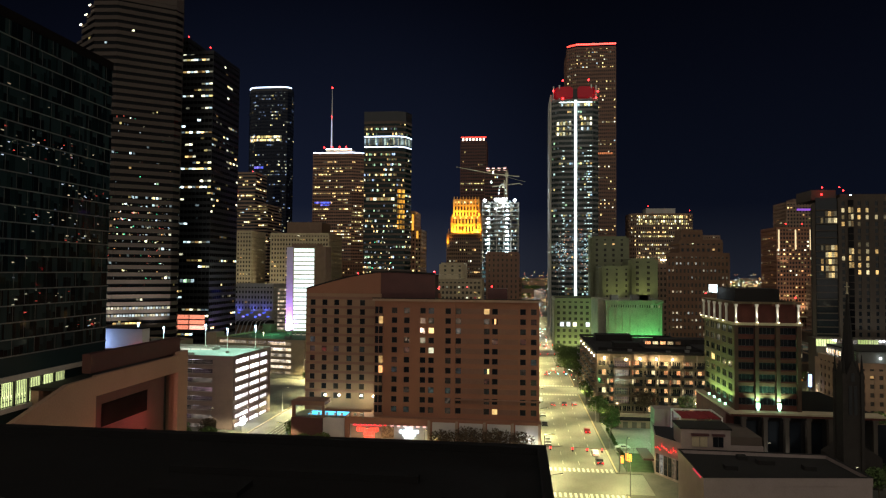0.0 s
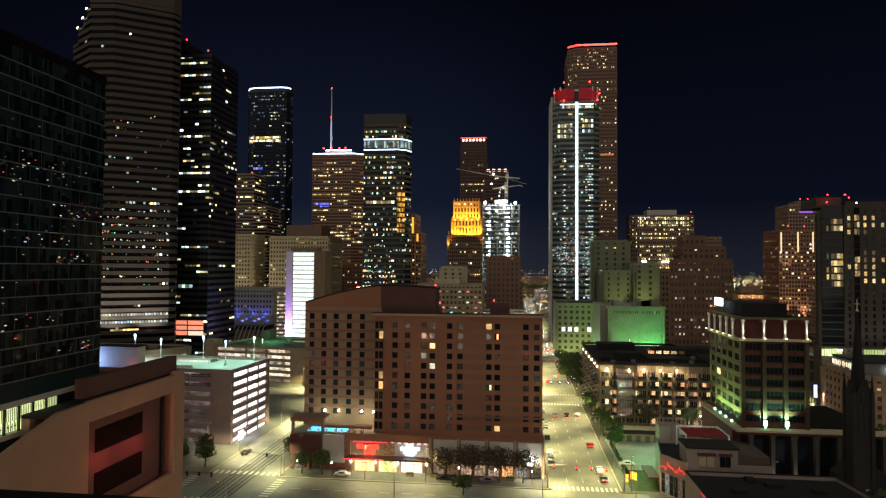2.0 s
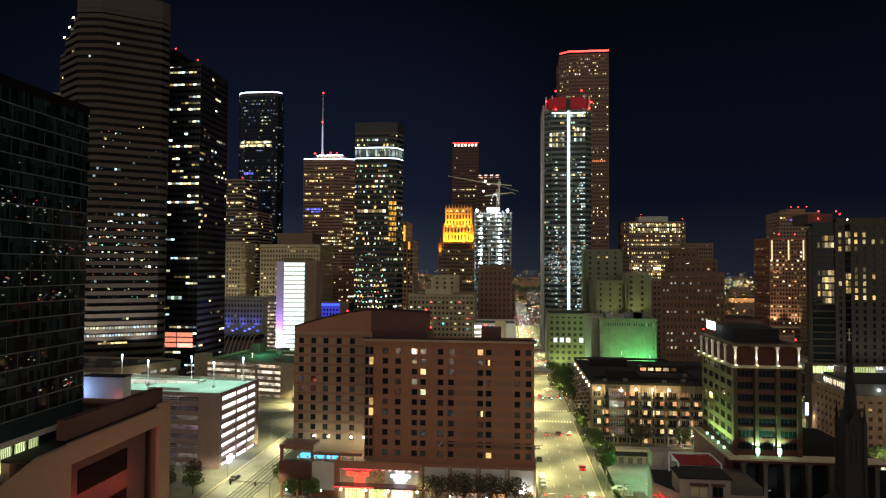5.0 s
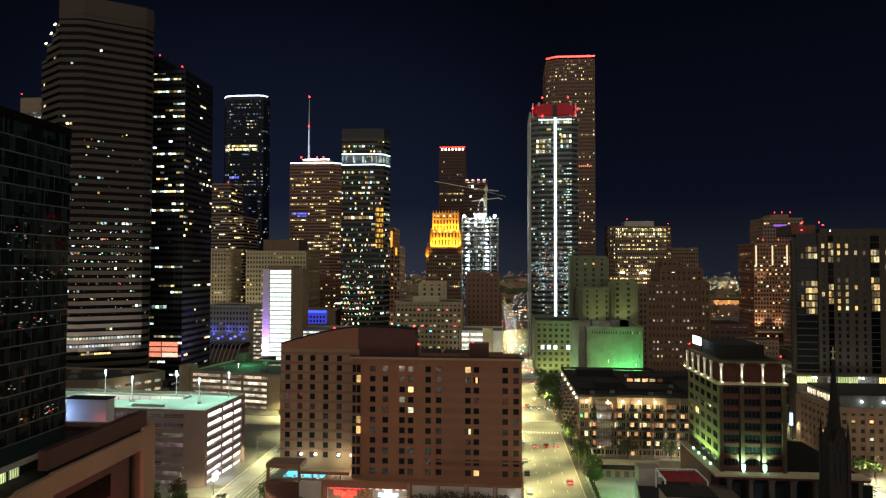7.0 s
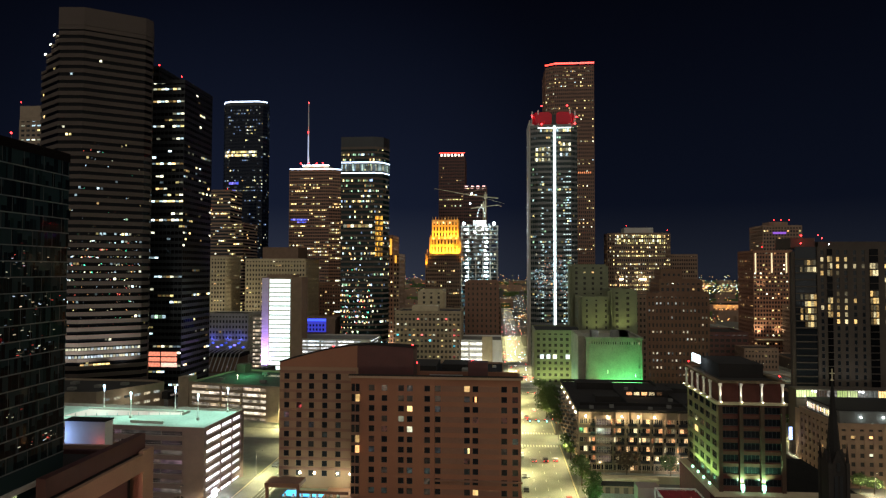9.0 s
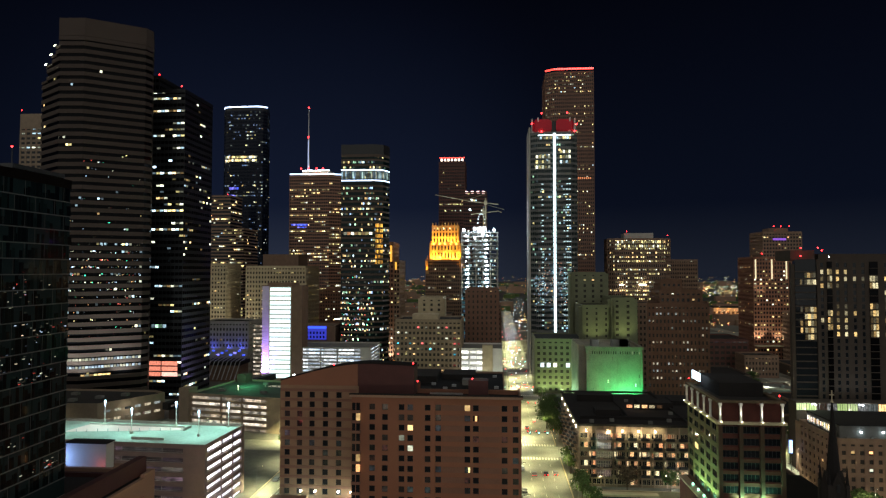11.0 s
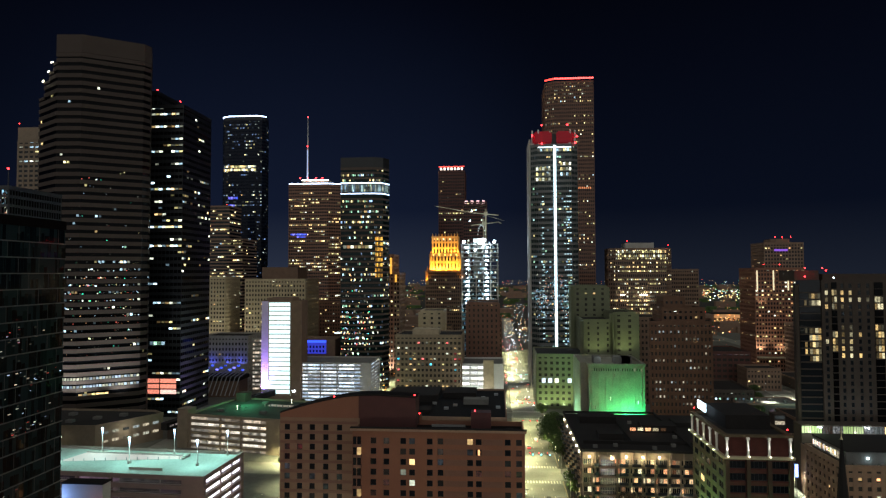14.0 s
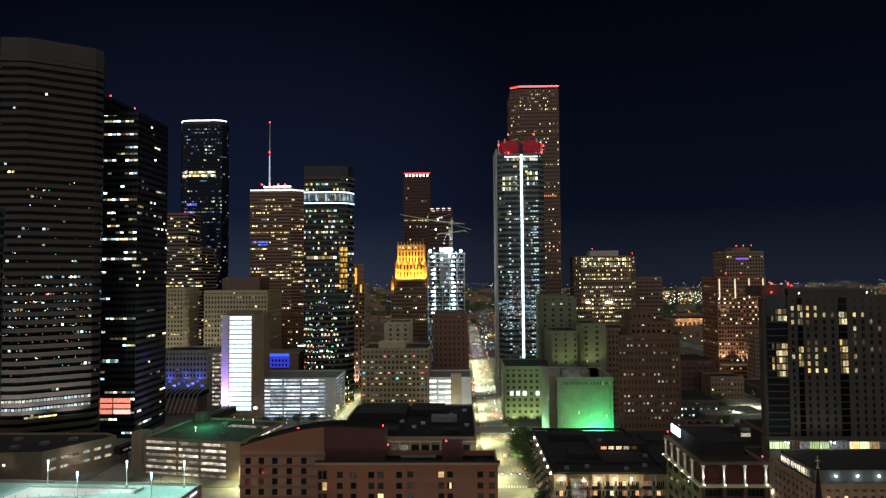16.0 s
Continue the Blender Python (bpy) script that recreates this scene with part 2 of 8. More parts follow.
M_TAN2 = surface("pale_stucco", (0.30, 0.215, 0.155), 0.9, vary=0.12, scale=0.12, fine=3)
M_WING = surface("sand_stucco", (0.235, 0.150, 0.098), 0.9, vary=0.12, scale=0.12, fine=3)
M_BROWN = surface("brown_stucco", (0.19, 0.105, 0.075), 0.9, vary=0.14, scale=0.15, fine=3)
M_GARAGE = surface("mauve_concrete", (0.25, 0.175, 0.155), 0.9, vary=0.2)
M_MAROON = surface("maroon_metal", (0.07, 0.025, 0.024), 0.6, vary=0.2)
M_PANEL = surface("grey_panel", (0.42, 0.40, 0.38), 0.7, vary=0.15)
M_BRICK = surface("dark_red_brick", (0.088, 0.026, 0.019), 0.9, vary=0.35, scale=0.4, fine=9, bump=0.4)
M_BRICKTAN = surface("tan_brick", (0.105, 0.075, 0.042), 0.9, vary=0.25, scale=0.4, fine=9, bump=0.4)
M_STONE = surface("limestone", (0.48, 0.395, 0.26), 0.85, vary=0.2)
M_CONCRETE = surface("concrete", (0.43, 0.40, 0.35), 0.85, vary=0.22, scale=0.2, fine=5)
M_CONC_BROWN = surface("brown_concrete", (0.235, 0.152, 0.105), 0.9, vary=0.2)
M_DARKBROWN = surface("dark_brown_concrete", (0.095, 0.07, 0.056), 0.9, vary=0.2)
M_WEDGE = surface("brown_plaster", (0.31, 0.19, 0.135), 0.9, vary=0.14, scale=0.15, fine=3)
M_STRIPE = surface("pale_granite_band", (0.070, 0.053, 0.045), 0.75, vary=0.2, scale=0.05, spec=0.15)
M_GRANITE = surface("red_granite", (0.27, 0.135, 0.082), 0.6, vary=0.15)
M_GRANITE2 = surface("dark_granite", (0.165, 0.085, 0.055), 0.6, vary=0.15)
M_BLACK = surface("black_metal", (0.015, 0.015, 0.017), 0.4, vary=0.2, spec=0.5)
# plain black; also stands in for the shade in slots and slits
M_FLATBLACK = surface("matte_black", (0.008, 0.006, 0.006), 1.0, vary=0.3, spec=0.05)
M_DARK = surface("dark_roofing", (0.015, 0.0125, 0.0115), 0.95, vary=0.4, scale=0.2)
M_BITUMEN = surface("black_bitumen_roof", (0.008, 0.007, 0.007), 0.8, vary=0.4, scale=0.2, spec=0.15)
M_ROOFGREY = surface("grey_roofing", (0.16, 0.155, 0.14), 0.95, vary=0.35, scale=0.15)
M_DECK = surface("garage_deck_concrete", (0.40, 0.42, 0.38), 0.85, vary=0.25, scale=0.1, fine=1.5)
M_STEEL = surface("galvanised_steel", (0.42, 0.42, 0.42), 0.45, 0.7, vary=0.15)
M_POLE = surface("painted_pole", (0.17, 0.16, 0.15), 0.5, 0.3, vary=0.15)
M_WHITE = surface("white_paint", (0.72, 0.70, 0.66), 0.75, vary=0.12)
M_GREY = surface("grey_mullion", (0.055, 0.06, 0.06), 0.5, 0.4, vary=0.1)
M_GREENISH = surface("painted_masonry", (0.18, 0.19, 0.115), 0.9, vary=0.15)
M_HALL = surface("weathered_stone", (0.26, 0.25, 0.19), 0.9, vary=0.3, scale=0.15, fine=2.0)
L_BAND = lit("lit_band_office", [WHITE, (0.8, 0.92, 1.0)], 0.25, 0.75, contrast=0.5)
M_LEAF = surface("foliage", (0.075, 0.115, 0.030), 0.8, vary=0.5, scale=1.0, fine=6, bump=0.3)
M_LEAFB = surface("winter_foliage", (0.085, 0.060, 0.035), 0.85, vary=0.5, scale=1.0, fine=6, bump=0.3)
M_BARK = surface("bark", (0.10, 0.075, 0.05), 0.95, vary=0.3, fine=12, bump=0.5)
M_GRASS = surface("lawn", (0.045, 0.075, 0.025), 0.95, vary=0.5, scale=0.5, fine=8)
M_TYRE = surface("tyre_rubber", (0.015, 0.015, 0.015), 0.85)
M_CRANE = surface("crane_yellow", (0.50, 0.42, 0.26), 0.6, vary=0.1)
M_POOL = lightbulb("lit_pool_water", (0.10, 0.55, 1.0), 1.3)
G_DARK = glass_dark("dark_glass")
G_BLUE = glass_dark("blue_glass", (0.005, 0.008, 0.020), 0.05, 0.15)
G_GREEN = glass_dark("green_glass", (0.006, 0.016, 0.016), 0.05, 0.22)
G_BLOCK = glass_dark("block_glass", (0.055, 0.05, 0.042), 0.2, 0.3)
M_NAVY = surface("navy_spandrel", (0.005, 0.008, 0.020), 0.5, vary=0.15, spec=0.2)
G_BLACK = glass_dark("black_glass", (0.004, 0.004, 0.005), 0.08, 0.07)
M_MULL = surface("pale_mullion", (0.17, 0.17, 0.165), 0.5, 0.3, vary=0.1)
G_TEAL = glass_dark("teal_glass", (0.020, 0.034, 0.036), 0.08, 0.25)


# ---- mesh helpers ----
class Mesher:
    def __init__(self):
        self.v, self.f = [], []

    def box(self, x0, x1, y0, y1, z0, z1):
        n = len(self.v)
        self.v += [(x0, y0, z0), (x1, y0, z0), (x1, y1, z0), (x0, y1, z0), (x0, y0, z1), (x1, y0, z1), (x1, y1, z1), (x0, y1, z1)]
        self.f += [tuple(n + i for i in q) for q in ((0, 3, 2, 1), (4, 5, 6, 7), (0, 1, 5, 4), (1, 2, 6, 5), (2, 3, 7, 6), (3, 0, 4, 7))]
        return self

    def prism(self, poly, z0, z1):
        n, k = len(self.v), len(poly)
        self.v += [(x, y, z0) for x, y in poly] + [(x, y, z1) for x, y in poly]
        self.f += [tuple(n + i for i in reversed(range(k))), tuple(n + k + i for i in range(k))]
        self.f += [(n + i, n + (i + 1) % k, n + k + (i + 1) % k, n + k + i) for i in range(k)]
        return self

    def ring(self, poly, out, thick, z0, z1):
        a, b = offset(poly, out), offset(poly, out - thick)
        k, n = len(poly), len(self.v)
        for z in (z0, z1):
            self.v += [(*p, z) for p in a] + [(*p, z) for p in b]
        for i in range(k):
            j = (i + 1) % k
            self.f += [tuple(n + q for q in w) for w in ((i, j, 2 * k + j, 2 * k + i), (k + j, k + i, 3 * k + i, 3 * k + j), (2 * k + i, 2 * k + j, 3 * k + j, 3 * k + i), (j, i, k + i, k + j))]
        return self

    def quad(self, a, b, c, d):
        n = len(self.v)
        self.v += [a, b, c, d]
        self.f.append((n, n + 1, n + 2, n + 3))
        return self

    def tube(self, a, b, r0, r1, sides=8):
        a, b = Vector(a), Vector(b)
        q = (b - a).to_track_quat("Z", "Y")
        n = len(self.v)
        for p, r in ((a, r0), (b, r1)):
            self.v += [tuple(p + q @ Vector((r * math.cos(2 * math.pi * i / sides), r * math.sin(2 * math.pi * i / sides), 0))) for i in range(sides)]
        self.f += [(n + i, n + (i + 1) % sides, n + sides + (i + 1) % sides, n + sides + i) for i in range(sides)]
        self.f += [tuple(n + i for i in reversed(range(sides))), tuple(n + sides + i for i in range(sides))]
        return self

    def mesh(self, name):
        me = bpy.data.meshes.new(name)
        me.from_pydata(self.v, [], self.f)
        me.update()
        return me


def offset(poly, d):
    """A convex polygon, counter-clockwise, grown by d."""
    out, k = [], len(poly)
    for i in range(k):
        p, q, r = Vector(poly[i - 1]), Vector(poly[i]), Vector(poly[(i + 1) % k])
        e1, e2 = (q - p).normalized(), (r - q).normalized()
        n1, n2 = Vector((e1.y, -e1.x)), Vector((e2.y, -e2.x))
        m = (n1 + n2) / (1 + n1.dot(n2))
        out.append((q.x + m.x * d, q.y + m.y * d))
    return out


def rect(x0, x1, y0, y1, c=0.0):
    if c:
        return [(x0 + c, y0), (x1 - c, y0), (x1, y0 + c), (x1, y1 - c), (x1 - c, y1), (x0 + c, y1), (x0, y1 - c), (x0, y0 + c)]
    return [(x0, y0), (x1, y0), (x1, y1), (x0, y1)]


def thing(name, at, label, category, group="", kind=""):
    ob = new(name)
    ob.location = at
    ob.empty_display_size = 0.5
    return tagged(ob, label, category, group, kind)


def part(name, geo, material, parent=None, label="", at=None, kind="", world_space=True, rot=0.0):
    """One mesh object under a thing. geo: a Mesher in world coordinates, or a mesh that is placed at `at`."""
    me = geo.mesh(name) if isinstance(geo, Mesher) else geo
    if material and not me.materials:
        me.materials.append(material)
    ob = new(name, me)
    base = Vector((0, 0, 0))
    up = parent
    while up is not None:
        base += up.location
        up = up.parent
    ob.location = Vector(at or (0, 0, 0)) - base
    ob.rotation_euler = (0, 0, rot)
    if parent is not None:
        ob.parent = parent
    return tagged(ob, label, kind=kind)


def structure(name, geo, material, label=""):
    ob = part(name, geo, material)
    return tagged(ob, label, kind="structure")


def visible_edges(poly):
    """Walls that face the flight line, as (start, direction, length, outward normal)."""
    for i in range(len(poly)):
        a, b = Vector(poly[i]), Vector(poly[(i + 1) % len(poly)])
        e = b - a
        n = Vector((e.y, -e.x)).normalized()
        if n.dot(Vector((0, -5)) - (a + b) / 2) > 0 and e.length > 2:
            yield a, e.normalized(), e.length, n


# ---- ground, roads, pavements ----
structure("ground", Mesher().quad((-4300, -900, 0), (4300, -900, 0), (4300, 4800, 0), (-4300, 4800, 0)), M_GROUND, "dark city ground reaching the horizon")
STREETS_X = [(-372, -354), (-276, -258), (-180, -162), (-87, -67), (9, 27), (104, 122), (200, 218), (296, 314)]
STREETS_Y = [(40, 56), (154, 170), (280, 297), (398, 414), (512, 528), (626, 642), (740, 756), (854, 870)]
for xa, xb in STREETS_X:
    structure("road", Mesher().box(xa, xb, -300, 1500, -0.3, 0.012 + 0.00002 * xa), M_ASPHALT, "worn asphalt street under yellow street lighting")
for ya, yb in STREETS_Y:
    structure("road", Mesher().box(-600, 600 if ya != 154 else 34, ya, yb, -0.3, 0.030), M_ASPHALT, "worn asphalt cross street")
xs = [-600] + [v for s in STREETS_X for v in s] + [600]
ys = [-260] + [v for s in STREETS_Y for v in s] + [1000]
for i in range(0, len(xs), 2):
    for j in range(0, len(ys), 2):
        structure("pavement", Mesher().box(xs[i], xs[i + 1], ys[j], ys[j + 1], -0.2, 0.15), M_PAVE, "concrete city block and kerb")

structure("pavement", Mesher().box(34, 600, 154.02, 169.98, -0.2, 0.146), M_PAVE, "dark paved yard before the colonnade")
# lane paint and crosswalks near the flight
paint = Mesher()
for y in range(60, 640, 9):
    if not any(a - 3 < y < b + 3 for a, b in STREETS_Y):
        for x in (13.6, 18.0, 22.4):
            paint.box(x - 0.07, x + 0.07, y, y + 3, 0.02, 0.036)
        for x in (-81, -73):
            paint.box(x - 0.07, x + 0.07, y, y + 3, 0.02, 0.036)
tagged(part("lane_marking", paint, M_PAINT), "white dashed lane markings on the street", "road marking", kind="stuff")
stripe_mesh = Mesher().box(-0.3, 0.3, 0, 3, 0.0, 0.040).mesh("stripe")
for ya, yb in STREETS_Y[1:5]:
    for yc in (ya - 3.5, yb + 0.5):
        cw = thing("crosswalk", (18, yc + 1.5, 0), "pale ladder crosswalk painted across the street", "crosswalk", "crosswalks")
        for k in range(14):
            part("stripe", stripe_mesh, M_PAINT, cw, at=(9.9 + k * 1.25, yc, 0))
rail, slab_ = Mesher(), Mesher()
for x in (-79.6, -78.2, -75.4, -74.0):
    rail.box(x - 0.09, x + 0.09, 60, 620, 0.0, 0.050)
for xa, xb in ((-80.6, -77.2), (-76.4, -73.0)):
    for i in range(70):
        slab_.box(xa, xb, 60 + i * 8, 67.9 + i * 8, 0.0, 0.036 + 0.002 * (i % 2))
tagged(part("track_slab", slab_, surface("tram_track_concrete", (0.125, 0.12, 0.10), 0.8, vary=0.35, scale=0.4), None), "darker concrete slabs under the tram rails", "track bed", kind="stuff")
edge = Mesher()
for ya, yb in ((153.4, 153.9), (170.1, 170.6)):
    edge.box(-66.5, 8.5, ya, yb, 0.0, 0.17)
for xa, xb in ((-87.6, -87.1), (-66.9, -66.4), (8.4, 8.9), (27.1, 27.6)):
    for y0, y1 in ((56.5, 153), (171, 279), (298, 397)):
        edge.box(xa, xb, y0, y1, 0.0, 0.17)
tagged(part("kerb", edge, M_STONE), "pale concrete kerbs along the streets", "kerb", kind="structure")
bars2 = Mesher()
for yc in (150.0, 171.2):
    for k in range(11):
        bars2.box(-86.2 + k * 1.75, -85.5 + k * 1.75, yc, yc + 2.6, 0.0, 0.056)
for xc in (-66.0, -91.0):
    for k in range(8):
        bars2.box(xc, xc + 2.6, 155.2 + k * 1.75, 155.9 + k * 1.75, 0.0, 0.058)
for x0 in range(-60, 8, 6):
    bars2.box(x0, x0 + 3, 161.9, 162.05, 0.0, 0.056)
tagged(part("crossing_marking", bars2, M_PAINT), "worn white crossing bars and lane dashes at the junction", "road marking", kind="stuff")
tagged(part("tram_rail", rail, M_STEEL), "steel tram rails set in the street", "tram rail", kind="stuff")


# ---- tall buildings ----
def beacons(parent, spots, r=0.5, mat=B_RED):
    for s in spots:
        m = Mesher()
        bm = bmesh.new()
        bmesh.ops.create_icosphere(bm, subdivisions=1, radius=r)
        me = bpy.data.meshes.new("beacon"); bm.to_mesh(me); bm.free()
        part("beacon", me, mat, parent, "red warning light" if mat is B_RED else "", at=s)


def lit_plan(rng, floors, bays, density, run=0.5, full=0.06, dark_floors=0.25, field=None):
    """Which windows are lit: runs along a floor, some floors dark, some lit right across."""
    out = []
    for k in range(floors):
        r = rng.random()
        row = [False] * bays
        if r < full:
            row = [rng.random() < 0.9 for _ in row]
        elif r > dark_floors:
            d, on = density * rng.uniform(0.2, 1.9) * (field((k + 0.5) / floors) if field else 1.0), False
            for i in range(bays):
                on = rng.random() < (run if on else d * (1 - run))
                row[i] = on
        out.append(row)
    return out


def tower(name, label, poly, z1, floors, bay, wall, glass, light, density, band=0.35, pier=0.5, z0=0.0, depth=0.35, seed=1,
          run=0.5, full=0.05, dark=0.25, pier_wall=None, piers=True, group="downtown towers", roof=M_DARK, base=None, parapet=1.2, field=None, light2=None, category="office tower"):
    rng = random.Random(seed)
    cx, cy = sum(p[0] for p in poly) / len(poly), sum(p[1] for p in poly) / len(poly)
    t = base or thing(name, (cx, cy, 0), label, category, group)
    fh = (z1 - z0) / floors
    part("glazing", Mesher().prism(poly, z0, z1 - 0.05), glass, t, "dark reflective glazing")
    ring = Mesher().ring([(x - cx, y - cy) for x, y in poly], depth, depth + 0.2, 0, fh * band).mesh("spandrel")
    if band:
        for k in range(floors):
            part("spandrel", ring, wall, t, at=(cx, cy, z0 + k * fh))
    part("parapet", Mesher().ring(poly, depth + 0.1, 0.6, z1 - fh * band * 0.5, z1 + parapet), wall, t)
    part("roof", Mesher().prism(offset(poly, -0.5), z1 - 0.1, z1 + 0.25), roof, t)
    panes, panes2 = Mesher(), Mesher()
    for a, e, length, n in visible_edges(poly):
        nb = max(1, round(length / bay))
        w = length / nb
        if piers and pier:
            pm = Mesher().box(-pier / 2, pier / 2, -depth - 0.06, 0.1, 0, z1 - z0).mesh("pier")
            ang = math.atan2(e.y, e.x)
            for i in range(nb + 1):
                p = a + e * (i * w)
                part("pier", pm, pier_wall or wall, t, at=(p.x, p.y, z0), rot=ang)
        side = 0.4 if abs(n.x) > 0.6 else 1.0
        plan = lit_plan(rng, floors, nb, density * side * 1.3, run if side == 1 else run * 0.7, full * side, dark, field)
        for k in range(floors):
            for i in range(nb):
                if plan[k][i]:
                    p, q = a + e * (i * w + pier / 2 + 0.08) + n * 0.05, a + e * ((i + 1) * w - pier / 2 - 0.08) + n * 0.05
                    za, zb = z0 + (k + band + (1 - band) * 0.34) * fh, z0 + (k + 1) * fh - 0.12
                    (panes2 if light2 and rng.random() < 0.15 else panes).quad((p.x, p.y, za), (q.x, q.y, za), (q.x, q.y, zb), (p.x, p.y, zb))
    for pm, mat in ((panes, light), (panes2, light2)):
        if pm.v:
            part("window_light", pm, mat, t, "lit office windows", kind="stuff")
    return t


def strip_of(parent, name, poly_pts, z, r, mat, label=""):
    m = Mesher()
    for a, b in zip(poly_pts, poly_pts[1:]):
        m.tube((*a, z), (*b, z), r, r, 6)
    return part(name, m, mat, parent, label)


def lit_row(parent, a, b, z, h, n, mat, fill=0.86, name="window_light", label="lit window row"):
    """A row of lit panes from a to b, standing just off the wall."""
    a, b = Vector(a), Vector(b)
    e = (b - a) / n
    out = Vector((e.y, -e.x)).normalized() * 0.42
    m = Mesher()
    for i in range(n):
        p, q = a + e * (i + (1 - fill) / 2) + out, a + e * (i + 1 - (1 - fill) / 2) + out
        m.quad((p.x, p.y, z), (q.x, q.y, z), (q.x, q.y, z + h), (p.x, p.y, z + h))
    return part(name, m, mat, parent, label, kind="stuff")


# striped granite tower: a short square-on face, a long face turned off the street grid, a stepped wing
SP0, SP1, SP2, SP3, SP4 = (-271.9, 355.1), (-251.4, 341.8), (-237.4, 343.0), (-210.9, 361.3), (-209.5, 366.4)
STRIPED = [SP1, SP2, SP3, SP4, (-219, 384.0), (-246, 384.0)]
FH = 4.39
t = tower("office_tower", "tall office tower striped with pale granite bands and dark ribbon windows", STRIPED, 0.75 + 49 * FH, 49, 1.9,
          M_STRIPE, G_BLACK, L_TINY, 0.45, band=0.53, z0=0.75, pier=0.5, depth=0.45, seed=3, run=0.40, full=0.0, dark=0.05, piers=False, light2=L_COOL,
          field=lambda v: 0.04 + 0.22 * math.exp(-((v - 0.40) / 0.14) ** 2))
# glowing quads paint the city's reflection into the ribbon windows
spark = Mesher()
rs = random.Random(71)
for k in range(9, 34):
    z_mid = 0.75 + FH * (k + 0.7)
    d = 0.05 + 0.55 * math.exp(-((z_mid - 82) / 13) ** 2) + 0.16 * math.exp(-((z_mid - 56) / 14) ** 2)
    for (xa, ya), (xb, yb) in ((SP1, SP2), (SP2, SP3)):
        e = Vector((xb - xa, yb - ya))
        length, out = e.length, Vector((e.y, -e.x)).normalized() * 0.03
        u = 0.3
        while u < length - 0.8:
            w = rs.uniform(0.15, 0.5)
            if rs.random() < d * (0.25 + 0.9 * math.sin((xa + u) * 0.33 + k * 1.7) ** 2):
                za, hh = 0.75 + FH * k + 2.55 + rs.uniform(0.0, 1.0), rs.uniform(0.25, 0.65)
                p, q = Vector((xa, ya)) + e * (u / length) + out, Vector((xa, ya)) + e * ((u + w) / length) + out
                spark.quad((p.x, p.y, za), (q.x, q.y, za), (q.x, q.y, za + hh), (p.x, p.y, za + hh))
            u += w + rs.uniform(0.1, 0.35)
part("window_light", spark, L_MIRRORED, t, "glowing dots for city lights mirrored in the ribbon windows", kind="stuff")
part("crown", Mesher().prism(offset(STRIPED, 0.5), 217.2, 227.6), M_STRIPE, t, "blank pale granite crown")
# the wing steps down one storey at a time away from the corner
wing_dir, wing_back = Vector(SP0) - Vector(SP1), Vector((7.0, 17.0))
for i, (f0, f1, nf) in enumerate(((0.02, 0.20, 48), (0.20, 0.42, 47), (0.42, 0.72, 46), (0.72, 1.0, 44))):
    pa, pb = Vector(SP1) + wing_dir * f0, Vector(SP1) + wing_dir * f1
    seg = [tuple(pb), tuple(pa), tuple(pa + wing_back), tuple(pb + wing_back)]
    tower("", "", seg, 0.75 + nf * FH, nf, 1.9, M_STRIPE, G_BLACK, L_GOLD, 0.05, band=0.53, z0=0.75, pier=0.12, depth=0.45, seed=5 + i, piers=False, base=t, parapet=0.4)
    if i < 3:
        mid = pb + Vector((-0.5, -1.2))
        part("step_light", Mesher().tube((mid.x - 0.4, mid.y, 0.75 + nf * FH + 0.4), (mid.x + 1.0, mid.y - 0.6, 0.75 + nf * FH + 0.9), 0.3, 0.3, 6), B_WARM, t, "white light on the stepped corner")
beacons(t, [(-225, 356, 228.3)])
for z in (24.4, 28.8):
    lit_row(t, SP2, SP3, z, 1.9, 20, L_BAND, 0.8)
    lit_row(t, SP1, SP2, z, 1.9, 8, L_BAND, 0.8)
lit_row(t, (-236.5, 343.6), (-224.0, 352.3), 20.0, 1.6, 7, L_HOME)

# spots and boxes added here stand in for light from the streets below
for x, y, tx, ty in ((-246, 330, -243, 343), (-231, 333, -229, 349), (-214, 346, -217, 358)):
    lamp("plaza_uplight", "SPOT", (x, y, 13.6), 56000, (1.0, 0.93, 0.78), 0.6, (tx, ty, 62), 95, 0.8)
    part("plaza_lamp", Mesher().box(x - 0.4, x + 0.4, y - 0.3, y + 0.3, 13.0, 13.5), M_POLE, t)

# black tower
t = tower("office_tower", "black glass office tower with scattered lit floors", rect(-256, -198, 385, 424, 0), 196, 49, 2.6, M_BLACK, G_BLACK, L_TINY, 0.72,
          band=0.5, pier=0.2, depth=0.12, seed=11, run=0.72, full=0.0, dark=0.12, light2=L_OFFICE, field=lambda v: 0.3 + 0.7 * math.exp(-((v - 0.62) / 0.18) ** 2))
tower("", "", rect(-256, -217, 388, 420), 206, 2, 2.6, M_BLACK, G_BLACK, L_OFFICE, 0.0, band=0.4, pier=0.18, z0=196.2, seed=1, base=t)
beacons(t, [(-200, 384.5, 199), (-217, 388, 208)])
for k in range(3):
    lit_row(t, (-222, 385), (-200, 385), 14.5 + k * 3.4, 2.6, 2, L_RED, 0.94, label="red-lit lobby glazing")
lit_row(t, (-218, 385), (-208, 385), 45, 2, 4, L_COOL)

# round-cornered tower with the lit roofline
pts = [(-344, 790), (-308, 790), (-301.5, 792.6), (-297.8, 797.5), (-300, 812), (-314, 836), (-357, 836), (-356.6, 800), (-352, 793)]
t = tower("office_tower", "dark blue glass tower with a glowing white roofline", pts, 288, 66, 2.0, M_NAVY, G_BLUE, L_NAVY, 0.42, band=0.46, pier=0.25, depth=0.15, seed=21, run=0.55, full=0.04, dark=0.25, light2=L_GOLD)
